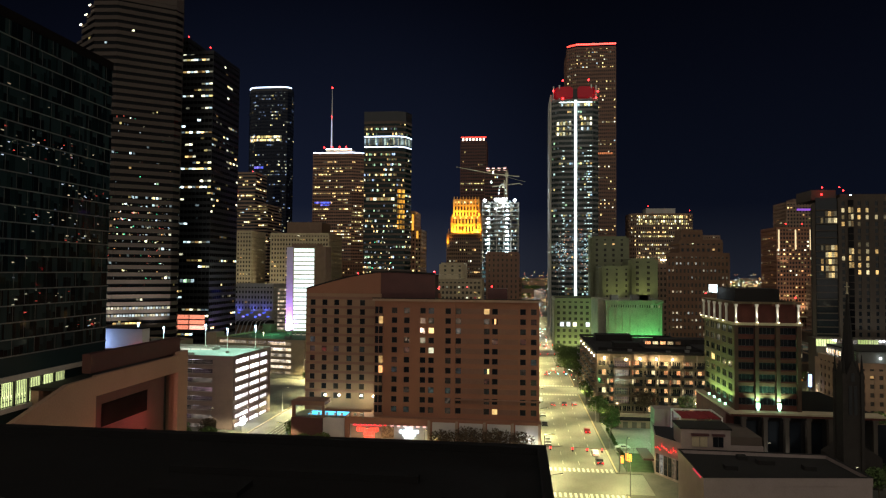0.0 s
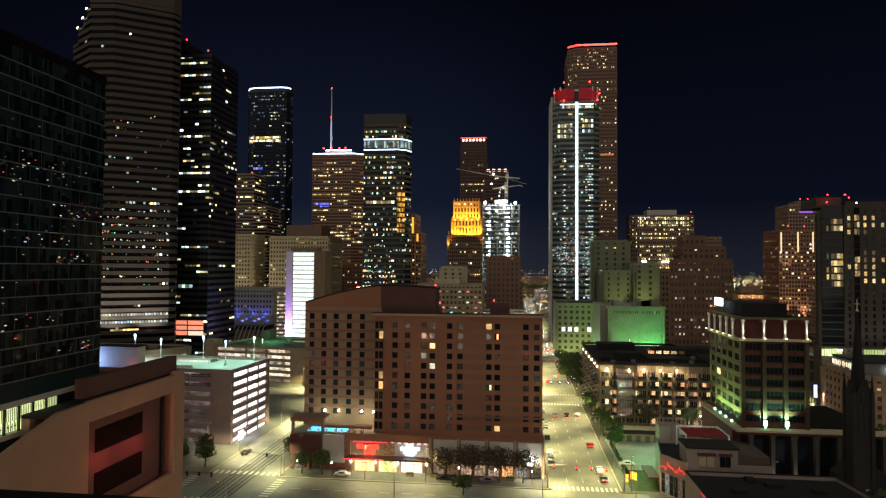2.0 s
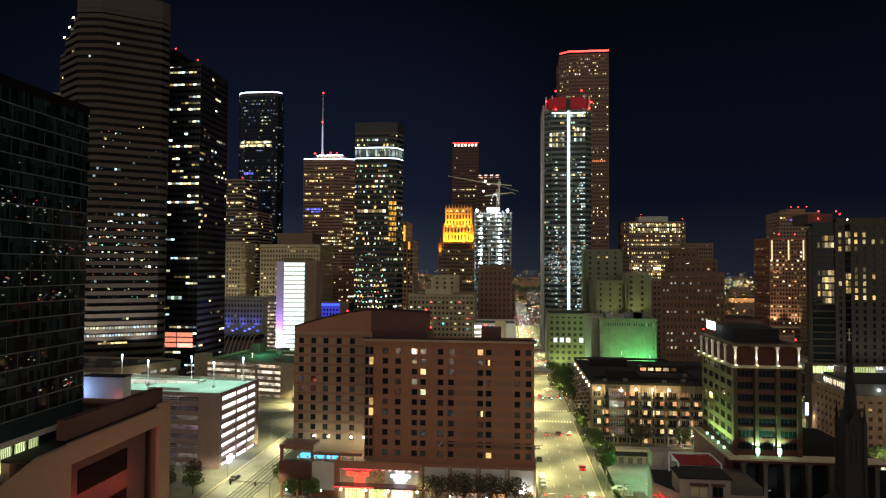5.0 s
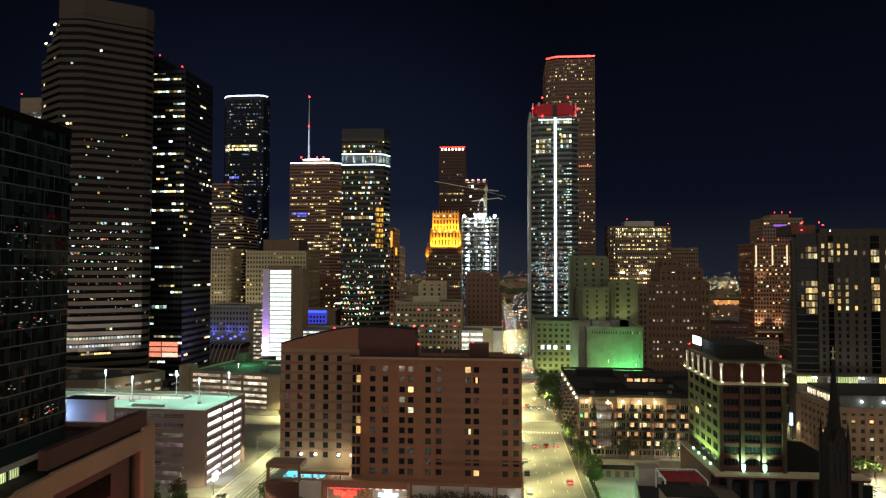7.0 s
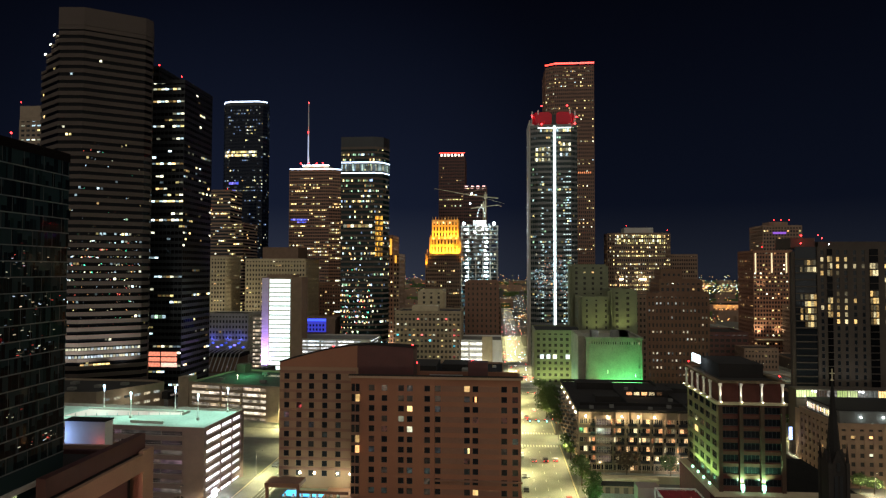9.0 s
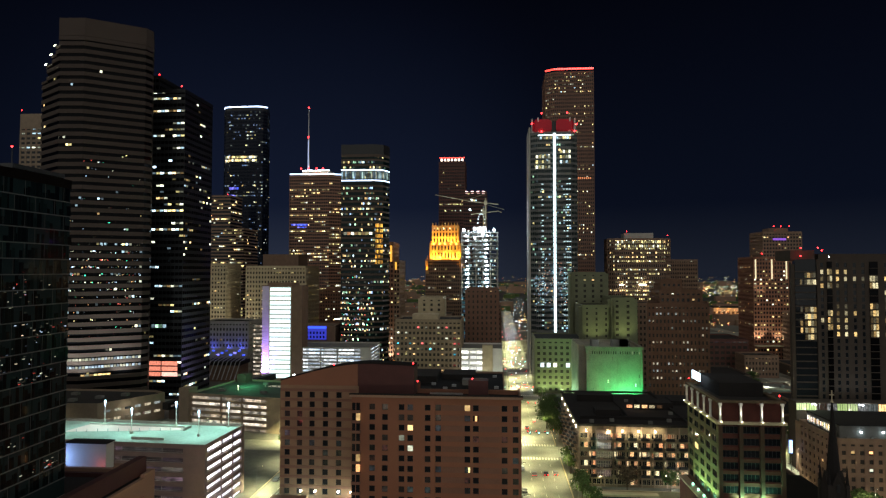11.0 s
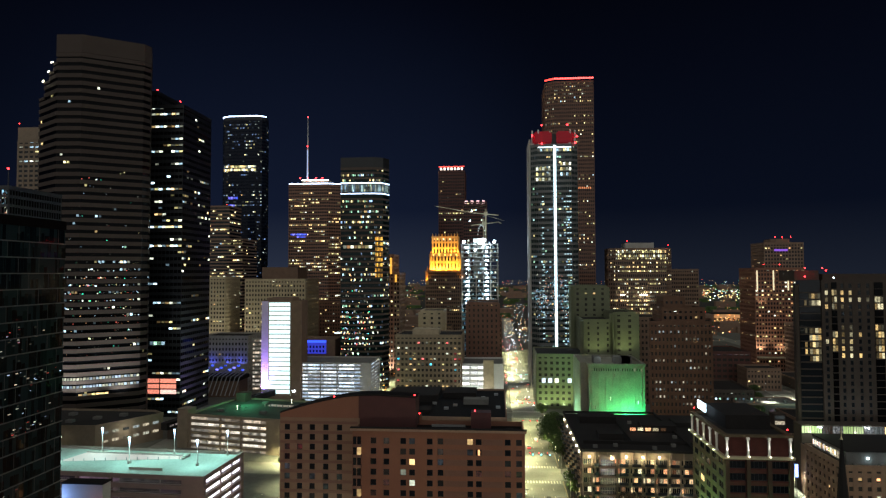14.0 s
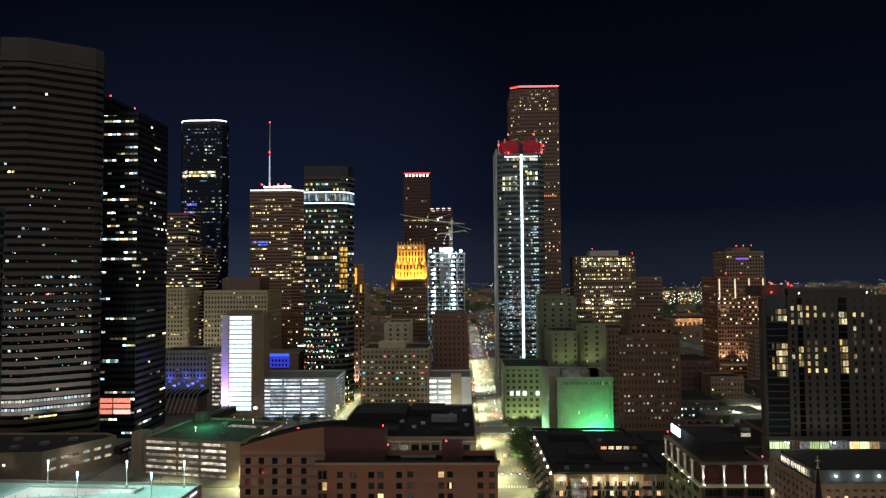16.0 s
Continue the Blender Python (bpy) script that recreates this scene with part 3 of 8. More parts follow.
part("crown", Mesher().prism(pts, 288.2, 293), M_BLACK, t)
strip_of(t, "roofline_light", [pts[7], pts[8], pts[0], pts[1], pts[2], pts[3]], 294.0, 0.8, B_BLUEWHITE, "white light along the roofline")
for z in (222.6, 227.0):
    lit_row(t, (-344, 790), (-308, 790), z, 2.6, 17, L_GOLD, 0.86)
    lit_row(t, (-352, 793), (-344, 790), z, 2.6, 4, L_GOLD, 0.8)
lit_row(t, (-345, 790), (-332, 790), 186, 3, 4, L_BLUE); lit_row(t, (-345, 790), (-336, 790), 176, 3, 3, L_BLUE)

# mid-height towers beside it
t = tower("office_tower", "grey office tower with long lit floors", rect(-336, -291, 707, 750), 129, 34, 2.2, M_CONC_BROWN, G_DARK, L_GOLD, 0.30, band=0.42, pier=0.15, seed=31, run=0.75, full=0.15, dark=0.2, piers=False, light2=L_OFFICE)
tower("", "", rect(-336, -309, 712, 745), 168, 9, 2.2, M_CONC_BROWN, G_DARK, L_GOLD, 0.2, band=0.42, pier=0.15, z0=129.2, seed=33, run=0.6, full=0.1, base=t, piers=False)
beacons(t, [(-333, 706, 146), (-312, 711, 170)])

# tower with the mast
pts = [(-256, 765), (-206, 765), (-191, 774), (-191, 815), (-256, 815)]
t = tower("office_tower", "red granite office tower with a lit cornice and a roof mast", pts, 198, 50, 2.3, M_GRANITE, G_DARK, L_GOLD, 0.42, band=0.42, pier=0.5, depth=0.3, seed=41, run=0.76, full=0.10, dark=0.30, light2=L_HOME)
strip_of(t, "roofline_light", [pts[0], pts[1], pts[2]], 201.0, 0.75, B_BLUEWHITE, "white light along the cornice")
part("penthouse", Mesher().box(-242, -208, 772, 800, 198, 206.5), M_STONE, t)
strip_of(t, "roofline_light", [(-242, 771.4), (-208, 771.4)], 206.5, 0.35, B_WHITE)
mast = part("mast", Mesher().tube((-237, 780, 206), (-237, 780, 252), 1.4, 0.8, 8).tube((-237, 780, 252), (-237, 780, 288), 0.7, 0.25, 8), M_WHITE, t, "white lattice roof mast")
part("mast_light", Mesher().tube((-237, 778.4, 208), (-237, 778.6, 246), 0.55, 0.45, 6), lightbulb("mast_glow", (0.6, 0.65, 0.9), 0.7), t)
beacons(t, [(-237, 778, 250), (-237, 780, 288), (-232, 765, 208), (-222, 765, 208), (-214, 765, 208), (-242, 765, 208)], 1.1)
lit_row(t, (-254, 765), (-232, 765), 137, 2.0, 8, L_BLUE); lit_row(t, (-246, 765), (-234, 765), 134, 1.6, 4, L_BLUE)

# glass tower with the bright sky floor
pts = [(-121, 485), (-94.6, 485), (-88.2, 488.4), (-85.0, 497), (-91.5, 530), (-121, 530)]
t = tower("office_tower", "green glass tower with a bright white sky floor", pts, 171, 42, 1.3, M_DARKBROWN, G_GREEN, L_MIX, 0.34, band=0.38, pier=0.16, piers=False, depth=0.12, seed=51, run=0.5, full=0.04, dark=0.1, light2=L_GOLD)
# reflected lights painted on the lower glass as glowing quads
spark = Mesher()
for k in range(3, 22):
    d = 0.10 + 0.55 * math.exp(-((k - 11) / 4.0) ** 2)
    x = -120.5
    while x < -98:
        w = rs.uniform(0.25, 0.6)
        if rs.random() < d:
            za = 171 / 42 * k + 1.4 + rs.uniform(0.0, 1.0)
            spark.quad((x, 484.9, za), (x + w, 484.9, za), (x + w, 484.9, za + 0.9), (x, 484.9, za + 0.9))
        x += w + rs.uniform(0.2, 0.7)
part("window_light", spark, L_MIRRORED, t, "glowing dots for city lights mirrored in the tower's lower glass", kind="stuff")
part("crown", Mesher().ring(pts, 0.2, 0.5, 171, 180), M_BLACK, t, "dark open crown")
L_SKYFLOOR = lit("lit_sky_floor", [(0.8, 1.0, 0.85), WHITE, (0.7, 0.9, 1.0)], 0.06, 0.55, detail=0.3, contrast=0.8)
for (a, b, n) in ((pts[0], pts[1], 6), (pts[1], pts[2], 3), (pts[2], pts[3], 3)):
    lit_row(t, a, b, 159.4, 0.9, 1, B_BLUEWHITE, 1.0, label="bright white line over the sky floor")
    lit_row(t, a, b, 151.2, 0.8, 1, B_BLUEWHITE, 1.0)
    lit_row(t, a, b, 153.0, 5.6, n * 3, L_SKYFLOOR, 0.8, label="glowing sky floor")
lit_row(t, (-119, 485), (-96, 485), 109, 2.2, 8, L_HOME)
# glowing amber panes imitate the orange tower's reflection in the corner glass
L_AMBER_MIRROR = lit("amber_reflection", [(1.0, 0.50, 0.06), (1.0, 0.40, 0.03)], 0.15, 1.1, detail=0.6, contrast=0.7)
for k in range(21, 29):
    lit_row(t, (-94.0, 485.3), (-88.6, 488.2), 171 / 42 * k + 1.1, 2.6, 5, L_AMBER_MIRROR, 0.9 - 0.05 * (k % 4), label="glowing panes for the orange tower mirrored in the corner")

# brown stepped tower beside it, lit orange from below
t = tower("office_tower", "brown stepped masonry tower uplit in orange", rect(-101, -89.5, 545, 575), 105, 27, 2.4, M_GRANITE, G_DARK, L_GOLD, 0.14, band=0.45, pier=0.9, seed=61, run=0.4, group="downtown towers")
tower("", "", rect(-101, -84.5, 548, 580), 89, 23, 2.4, M_CONC_BROWN, G_DARK, L_GOLD, 0.22, band=0.45, pier=0.9, seed=62, base=t)
# emissive panels paint the orange uplighting onto the pilasters
for x, za, zb in ((-94.5, 91, 104.5), (-91.2, 89, 103), (-87.0, 82, 88.5)):
    part("uplight_panel", Mesher().box(x - 0.8, x + 0.8, 543.6, 544.2, za, zb), lightbulb("uplit_glow_orange", (1.0, 0.45, 0.05), 0.9), t, "glowing panel for an orange-lit pilaster")
beacons(t, [(-96, 543, 110)], 0.9, B_WHITE)
for x in (-96, -91.5, -87):
    lamp("base_uplight", "SPOT", (x, 541.5, 3), 14000, (1.0, 0.85, 0.62), 0.4, (x, 547, 22), 60)

# far brown tower and its neighbour
t = tower("office_tower", "dark red granite tower with a lit crown", rect(-73, -40, 806, 845), 220, 54, 2.2, M_OXBLOOD, G_DARK, L_GOLD, 0.05, band=0.45, pier=0.8, seed=71, run=0.3)
lit_row(t, (-72, 806), (-41, 806), 221.8, 3.0, 7, lightbulb("crown_lamp", (1.0, 0.72, 0.5), 2.6), 0.55, "crown_light", "lamps along the crown")
strip_of(t, "roofline_light", [(-73, 805), (-40, 805)], 226, 0.6, B_REDSTRIP, "red roofline")
t = tower("office_tower", "dark tower with crown lamps", rect(-37, -11, 720, 750), 170, 44, 2.2, M_OXBLOOD, G_DARK, L_OFFICE, 0.05, band=0.4, pier=0.5, seed=73, run=0.3)
lit_row(t, (-37, 720), (-11, 720), 169, 3, 4, lightbulb("crown_lamp_red", (1.0, 0.5, 0.45), 2.6), 0.5, "crown_light")

# orange-lit art deco tower
M_ORANGE = surface("ochre_stone", (0.50, 0.33, 0.13), 0.85, vary=0.2)
t = tower("art_deco_tower", "stepped stone art deco tower floodlit orange at its crown", rect(-71.5, -33, 640.5, 668), 91, 24, 2.2, M_CONC_BROWN, G_DARK, L_GOLD, 0.12, band=0.45, pier=1.0, seed=81, run=0.3, category="office tower")
tower("", "", rect(-67.0, -36.6, 641.5, 665), 108, 2, 3.3, M_ORANGE, G_DARK, L_GOLD, 0.0, band=0.30, pier=1.9, depth=0.9, z0=91.2, seed=83, base=t)
tower("", "", rect(-64.6, -39.2, 642.5, 663), 126, 3, 3.2, M_ORANGE, G_DARK, L_GOLD, 0.0, band=0.30, pier=1.7, depth=1.0, z0=108.2, seed=84, base=t)
for i in range(9):
    x = -64.6 + i * 3.175
    part("finial", Mesher().tube((x, 641.6, 125.6), (x, 641.6, 130.2), 0.75, 0.2, 4), M_ORANGE, t)
for x in (-66.4, -60.2, -43.4, -37.2):
    part("buttress", Mesher().box(x - 1.1, x + 1.1, 639.6, 641.2, 91, 106).tube((x, 640.4, 106), (x, 640.4, 111.5), 1.1, 0.3, 4), M_ORANGE, t, "stepped buttress with a pinnacle")
for x in (-70, -34.6):
    part("pinnacle", Mesher().tube((x, 641, 78), (x, 641, 90), 1.8, 1.2, 6).tube((x, 641, 90), (x, 641, 97), 1.2, 0.2, 6), M_ORANGE, t)
part("flood_ledge", Mesher().box(-68, -35.5, 636.4, 640, 90.4, 91.2), M_ORANGE, t)
for x in (-63.5, -57.7, -51.9, -46.1, -40.3):
    lamp("crown_floodlight", "SPOT", (x, 637.2, 91.6), 26000, (1.0, 0.44, 0.02), 0.5, (x, 642.0, 104), 115)
    lamp("crown_floodlight", "SPOT", (x, 639.4, 108.4), 17000, (1.0, 0.42, 0.02), 0.5, (x, 643.0, 120), 115)
    part("crown_lamp", Mesher().box(x - 0.5, x + 0.5, 639.0, 639.4, 107.6, 108.4), B_YELLOW, t)
for x in (-71.6, -33.2):
    lamp("crown_floodlight", "SPOT", (x, 637, 80), 10000, (1.0, 0.40, 0.02), 0.5, (x, 641, 90), 80)

# tower under construction, with cranes
t = thing("construction_tower", (-15, 580, 0), "half-built glass tower with open floors under white work lights", "construction", "downtown towers")
part("glazing", Mesher().box(-31, 0, 567, 592, 0, 84), G_TEAL, t, "finished lower glazing")
slab = Mesher().box(-17, 17, -14, 13, 0, 0.5).mesh("slab")
for k in range(31):
    part("slab", slab, M_CONCRETE, t, at=(-15, 580, 3.8 * k + 1))
col = Mesher().box(-0.5, 0.5, -0.5, 0.5, 0, 116).mesh("column")
for i in range(6):
    for y in (567, 591):
        part("column", col, M_CONCRETE, t, at=(-31 + i * 6.4, y, 0))
part("core", Mesher().box(-21, -9, 574, 588, 0, 121), M_CONCRETE, t, "concrete lift core")
wl_ = Mesher()
rng = random.Random(9)
for k in range(14, 31):
    for i in range(20):
        if rng.random() < 0.7:
            x, w, h = -31 + i * 1.62, rng.uniform(0.5, 1.4), rng.uniform(0.7, 2.0)
            wl_.quad((x, 565.9, 3.8 * k + 1.7), (x + w, 565.9, 3.8 * k + 1.7), (x + w, 565.9, 3.8 * k + 1.7 + h), (x, 565.9, 3.8 * k + 1.7 + h))
part("work_light", wl_, lit("lit_work_floor", [(0.75, 0.95, 1.0), WHITE, (0.7, 1.0, 0.95)], 0.02, 1.1, contrast=0.7, power=2.8), t, "white-lit working floors", kind="stuff")
for x in (-26.0, -8.5):
    hoist = Mesher()
    for k in range(15):
        for dx in (-1.0, 0.4):
            if rng.random() < 0.72:
                q = rng.uniform(0.35, 0.95)
                hoist.box(x + dx - q, x + dx + q, 565.0, 565.6, 58.6 + 3.8 * k, 58.6 + 3.8 * k + 1.5 * q)
    part("hoist_light", hoist, lightbulb("hoist_glow", (0.80, 0.94, 1.0), 12.0), t, "bright work lamps up the hoist bay", kind="stuff")
low_ = Mesher()
for k in range(1, 15):
    for i in range(20):
        if rng.random() < 0.6:
            x = -31 + i * 1.62
            low_.quad((x, 565.92, 3.8 * k + 2.0), (x + 1.4, 565.92, 3.8 * k + 2.0), (x + 1.4, 565.92, 3.8 * k + 4.4), (x, 565.92, 3.8 * k + 4.4))
part("glazing_glow", low_, lit("lit_site_glazing", [(0.25, 0.6, 0.7), (0.35, 0.55, 0.8), (0.5, 0.8, 0.75)], 0.01, 0.22, contrast=0.7, power=2.0), t, "bluish glow in the finished glazing", kind="stuff")
frame_ = Mesher()
for k in range(12):
    a_ = math.pi * k / 11
    frame_.box(-13.4 - 3.4 * math.cos(a_) - 0.4, -13.4 - 3.4 * math.cos(a_) + 0.4, 570, 570.6, 119 + 13 * math.sin(a_) ** 0.8, 120.2 + 13 * math.sin(a_) ** 0.8)
part("site_frame", frame_, M_WHITE, t, "pale arched frame on the top deck", kind="stuff")
lamp("site_light", "POINT", (-14, 563, 117), 24000, (0.86, 0.95, 1.0), 0.5)
beacons(t, [(-29, 566, 117.5), (-2, 566, 117.5)], 1.5, B_WHITE)
beacons(t, [(-15.5, 565, 116), (-12, 565, 112.5), (-19, 565, 110)], 0.9, B_WHITE)
for x, y, z, jx in ((-10, 600, 146, -1), (-12, 604, 137, 1)):
    c = thing("tower_crane", (x, y, 0), "slender tower crane standing over the building site", "crane", "tower cranes")
    part("crane_mast", Mesher().box(x - 0.6, x + 0.6, y - 0.6, y + 0.6, 0, z + 4), M_CRANE, c)
    j = Mesher().tube((x + 12 * -jx, y, z - 2), (x + 14 * jx, y, z + 1), 0.55, 0.45, 4).tube((x + 14 * jx, y, z + 1), (x + 48 * jx * (1 if jx < 0 else 0.35), y - 6, z + (7 if jx < 0 else -1)), 0.45, 0.3, 4).tube((x, y, z + 8), (x + 20 * jx, y - 2, z + 2), 0.15, 0.15, 4)
    part("jib", j, M_CRANE, c)
    part("cab", Mesher().box(x - 1.5, x + 1.5, y - 2.5, y + 1.5, z - 2, z + 1.5), M_CRANE, c)
    beacons(c, [(x - 13, y - 1, z + 2.4)], 0.9, B_WHITE)

# tower with the white light spine
pts = [(27.5, 507), (33, 503), (59, 503), (64, 507), (64, 545), (27.5, 545)]
t = tower("apartment_tower", "glass apartment tower with a white light spine and red roof", pts, 190, 46, 1.6, M_MULL, G_TEAL, L_SPINE, 0.22, band=0.42, pier=0.15, depth=0.2, seed=91, run=0.5, full=0.02, dark=0.1, light2=L_GOLD, category="apartment tower")
part("light_spine", Mesher().box(45.2, 46.9, 501.9, 502.7, 30, 190), B_STRIP, t, "vertical white light spine")
lit_row(t, (33, 503), (59, 503), 185.4, 2.2, 16, L_OFFICE, 0.8, label="bright top floor")
lit_row(t, (33, 503), (59, 503), 188.2, 0.7, 1, B_STRIP, 1.0, label="white line under the roof")
for k in range(3):
    lit_row(t, (31, 503), (43, 503), 162 + 4.1 * k, 2.4, 5, L_OFFICE, 0.7)
    lit_row(t, (50, 503), (59, 503), 166 + 4.1 * k, 2.4, 4, L_OFFICE, 0.7)
rframe = Mesher().ring(offset(pts, -1), 0, 0.8, 190, 196)
for p in offset(pts, -1.4):
    rframe.tube((*p, 190), (*p, 203), 0.6, 0.6, 6)
# red light on the roof screens is put into their material as emission
M_REDFRAME = lightbulb("red_screen_glow", (0.62, 0.0, 0.02), 0.075)
part("roof_frame", rframe, M_WHITE, t)
for name_, pl in (("roof_screen", [(29, 507), (31, 503.5), (44, 502.6), (44, 511), (31, 511)]), ("roof_screen", [(47.5, 502.6), (60, 503.5), (62, 507), (60, 511), (47.5, 511)])):
    part(name_, Mesher().prism(pl, 192.6, 199.6).prism(offset(pl, -0.7), 191.6, 200.8).prism(offset(pl, -1.8), 191.4, 201.8), M_REDFRAME, t, "rounded roof screen glowing red")
part("roof_plant", Mesher().box(43.5, 48, 503.5, 510, 190, 199.5), M_BLACK, t, "dark roof plant between the screens")
beacons(t, [(28.5, 503, 198), (63.5, 503, 197), (36, 502, 206), (56, 502, 206), (36, 502, 191.5), (62, 502, 191.5)], 0.8)
bal = Mesher()
rng = random.Random(5)
for k in range(4, 36):
    for x in (36.5, 53.5, 55.8, 57.8):
        if rng.random() < 0.8:
            bal.box(x - 0.75, x + 0.75, 502.3, 502.6, 9 + 4.13 * k, 9.4 + 4.13 * k)
part("balcony_light", bal, lightbulb("balcony_lamp", (0.8, 1.0, 0.95), 1.1), t, "small white balcony lamps", kind="stuff")
slabm = Mesher().box(-7.2, 7.2, -1.5, 0.5, 0, 0.35).mesh("balcony")
for k in range(2, 36):
    part("balcony", slabm, M_MULL, t, at=(38.4, 503, 8 + 4.13 * k)); part("balcony", slabm, M_MULL, t, at=(53.6, 503, 8 + 4.13 * k))
# the mirrored city is painted on: random quads that glow
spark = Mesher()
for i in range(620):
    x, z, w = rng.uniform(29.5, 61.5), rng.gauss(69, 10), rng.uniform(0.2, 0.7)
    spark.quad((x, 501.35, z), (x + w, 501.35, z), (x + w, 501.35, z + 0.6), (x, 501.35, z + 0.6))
part("window_light", spark, L_SPARKBLUE, t, "glowing dots for city lights mirrored low in the glass", kind="stuff")
part("side_wall", Mesher().box(26.2, 27.5, 507, 545, 0, 196), M_CONCRETE, t, "pale concrete side wall")

# tallest tower with the red roofline
pts = [(53, 681), (62, 675), (103, 675), (103, 725), (53, 725)]
t = tower("skyscraper", "tallest granite skyscraper with a red roofline", pts, 292, 74, 2.0, M_GRANITE2, G_DARK, L_GOLD, 0.40, band=0.48, pier=0.95, depth=0.2, seed=101, run=0.45, full=0.02, dark=0.3, light2=L_OFFICE, category="skyscraper")
strip_of(t, "roofline_light", [pts[0], pts[1], pts[2]], 296, 0.9, B_REDSTRIP, "red light along the roofline")
dots = Mesher()
for i in range(25):
    dots.box(62.2 + i * 1.68, 63.0 + i * 1.68, 673.6, 674.2, 295.2, 296.6)
part("roofline_bulb", dots, lightbulb("roofline_pink", (1.0, 0.10, 0.08), 3.0), t, kind="stuff")
lit_row(t, (84, 675), (100, 675), 178, 1.9, 8, lightbulb("orange_floor", (1.0, 0.30, 0.1), 0.8), 0.45)

# slab building with lit floors
pts = rect(118, 182, 676, 710, 6)
t = tower("office_block", "wide concrete office block with golden lit floors", pts, 114, 26, 2.2, M_CONC_BROWN, G_DARK, L_GOLD, 0.70, band=0.42, pier=0.9, seed=111, run=0.75, full=0.35, dark=0.05)
part("penthouse", Mesher().prism(rect(135, 165, 682, 700), 114, 121), M_CONCRETE, t)
beacons(t, [(137, 680, 123), (178, 676, 118)])
for k in range(1, 3):
    lit_row(t, (126, 676), (176, 676), 113 - 4.38 * k + 1.5, 2.4, 22, L_GOLD, 0.6)
for x, w in ((128, 3), (148, 5)):
    part("street_front_light", Mesher().box(x, x + w * 1.4, 672, 673, 66, 67.2), B_WARM, t)
tower("office_block", "plain concrete office block behind the others", rect(184, 212, 690, 720), 92, 22, 2.4, M_CONC_BROWN, G_DARK, L_GOLD, 0.2, band=0.5, pier=1.0, seed=113)

# residential towers to the east
t = tower("apartment_tower", "stepped brick apartment tower with uplit corners", rect(221, 262, 566, 600), 92, 26, 2.4, M_TAN, G_DARK, L_HOME, 0.26, band=0.45, pier=0.9, seed=121, run=0.2, category="apartment tower")
tower("", "", rect(231, 263, 570, 598), 114, 7, 2.4, M_CONC_BROWN, G_DARK, L_HOME, 0.10, band=0.45, pier=0.9, z0=92.2, seed=122, base=t)
part("crown", Mesher().prism(rect(239, 255, 574, 594, 3), 114, 118.5), M_CONC_BROWN, t)
part("crown_light", Mesher().box(239, 250, 569.2, 569.5, 107.6, 109.4), lightbulb("purple_crown", (0.45, 0.15, 0.9), 0.45), t, "purple lit crown band")
beacons(t, [(241, 572, 120), (247, 572, 120), (254, 572, 120), (228, 565, 96), (241, 565, 96)])
# gold uplighting of the corners, put in as emissive panels
for x in (222.5, 236, 248, 260):
    part("uplight_panel", Mesher().box(x - 0.5, x + 0.5, 565.0, 565.4, 74, 91), lightbulb("uplit_glow_gold", (1.0, 0.75, 0.4), 0.8), t, "glowing panel for a gold-lit corner")
for x, z, pw in ((224, 18, 22000), (240, 18, 12000), (256, 18, 12000), (226, 58, 5000), (258, 58, 5000)):
    lamp("corner_uplight", "SPOT", (x, 561.5, z), pw, (1.0, 0.76, 0.45), 0.4, (x, 566, z + 34), 80)
part("uplight_ledge", Mesher().box(221, 262, 560.5, 566, 16.6, 17.6), M_STONE, t)
tower("office_block", "brown office block lit red from the street", rect(243, 262, 545, 562), 46, 13, 2.0, M_CONC_BROWN, G_DARK, L_HOME, 0.05, band=0.4, pier=0.7, seed=125)

# far left tower between the big ones
t = tower("office_tower", "pale tower far behind the striped one", rect(-387, -350, 482, 520), 197.5, 51, 4.6, M_GARAGE2, G_DARK, L_OFFICE, 0.10, band=0.5, pier=1.5, seed=131, run=0.6)
part("crown", Mesher().prism(rect(-387.4, -349.6, 481.6, 520.4), 198.8, 209), M_GARAGE2, t, "blank pale crown")
beacons(t, [(-386, 481, 212)])

# dark glass tower close behind the near one
t = tower("office_tower", "dark glass tower with rippled white lights and a red beacon", rect(-240, -206.8, 253, 285), 126, 32, 1.6, M_BLACK, G_BLACK, L_OFFICE, 0.05, band=0.3, pier=0.3, seed=137, run=0.4)
rip = Mesher()
for i in range(420):
    x, z, w = rs.uniform(-226, -207.2), rs.uniform(92, 125), rs.uniform(0.12, 0.35)
    rip.quad((x, 252.75, z), (x + w, 252.75, z), (x + w, 252.75, z + rs.uniform(0.5, 2.2)), (x, 252.75, z + 1.2))
part("window_light", rip, L_SPARKBLUE, t, "rippled white lights in the glass", kind="stuff")
part("mast", Mesher().tube((-208.4, 254.5, 126), (-208.4, 254.5, 134.4), 0.3, 0.15, 6), M_BLACK, t)
beacons(t, [(-208.4, 254.3, 134.6), (-212, 252.4, 119)], 0.5)

# lower downtown blocks
def block(label, poly, z1, floors, wall, light, density, seed, bay=2.5, band=0.5, pier=1.15, glass=G_BLOCK, z0=0.0, run=0.3, full=0.0, dark=0.2, name="office_block"):
    return tower(name, label, poly, z1, floors, bay, wall, glass, light, density, band=band, pier=pier, seed=seed, group="downtown blocks", run=run, full=full, dark=dark, depth=0.3, category="office block", z0=z0)


t = block("grey stone office block with stepped top", rect(-211, -160, 520, 560), 84, 22, M_STONE, L_GOLD, 0.22, 141)
part("penthouse", Mesher().box(-199, -168, 526, 552, 84, 95), M_CONC_BROWN, t)
block("tan stone tower with a lit base", rect(-247, -229, 520, 550), 86, 24, M_STONE, L_GOLD, 0.10, 143)
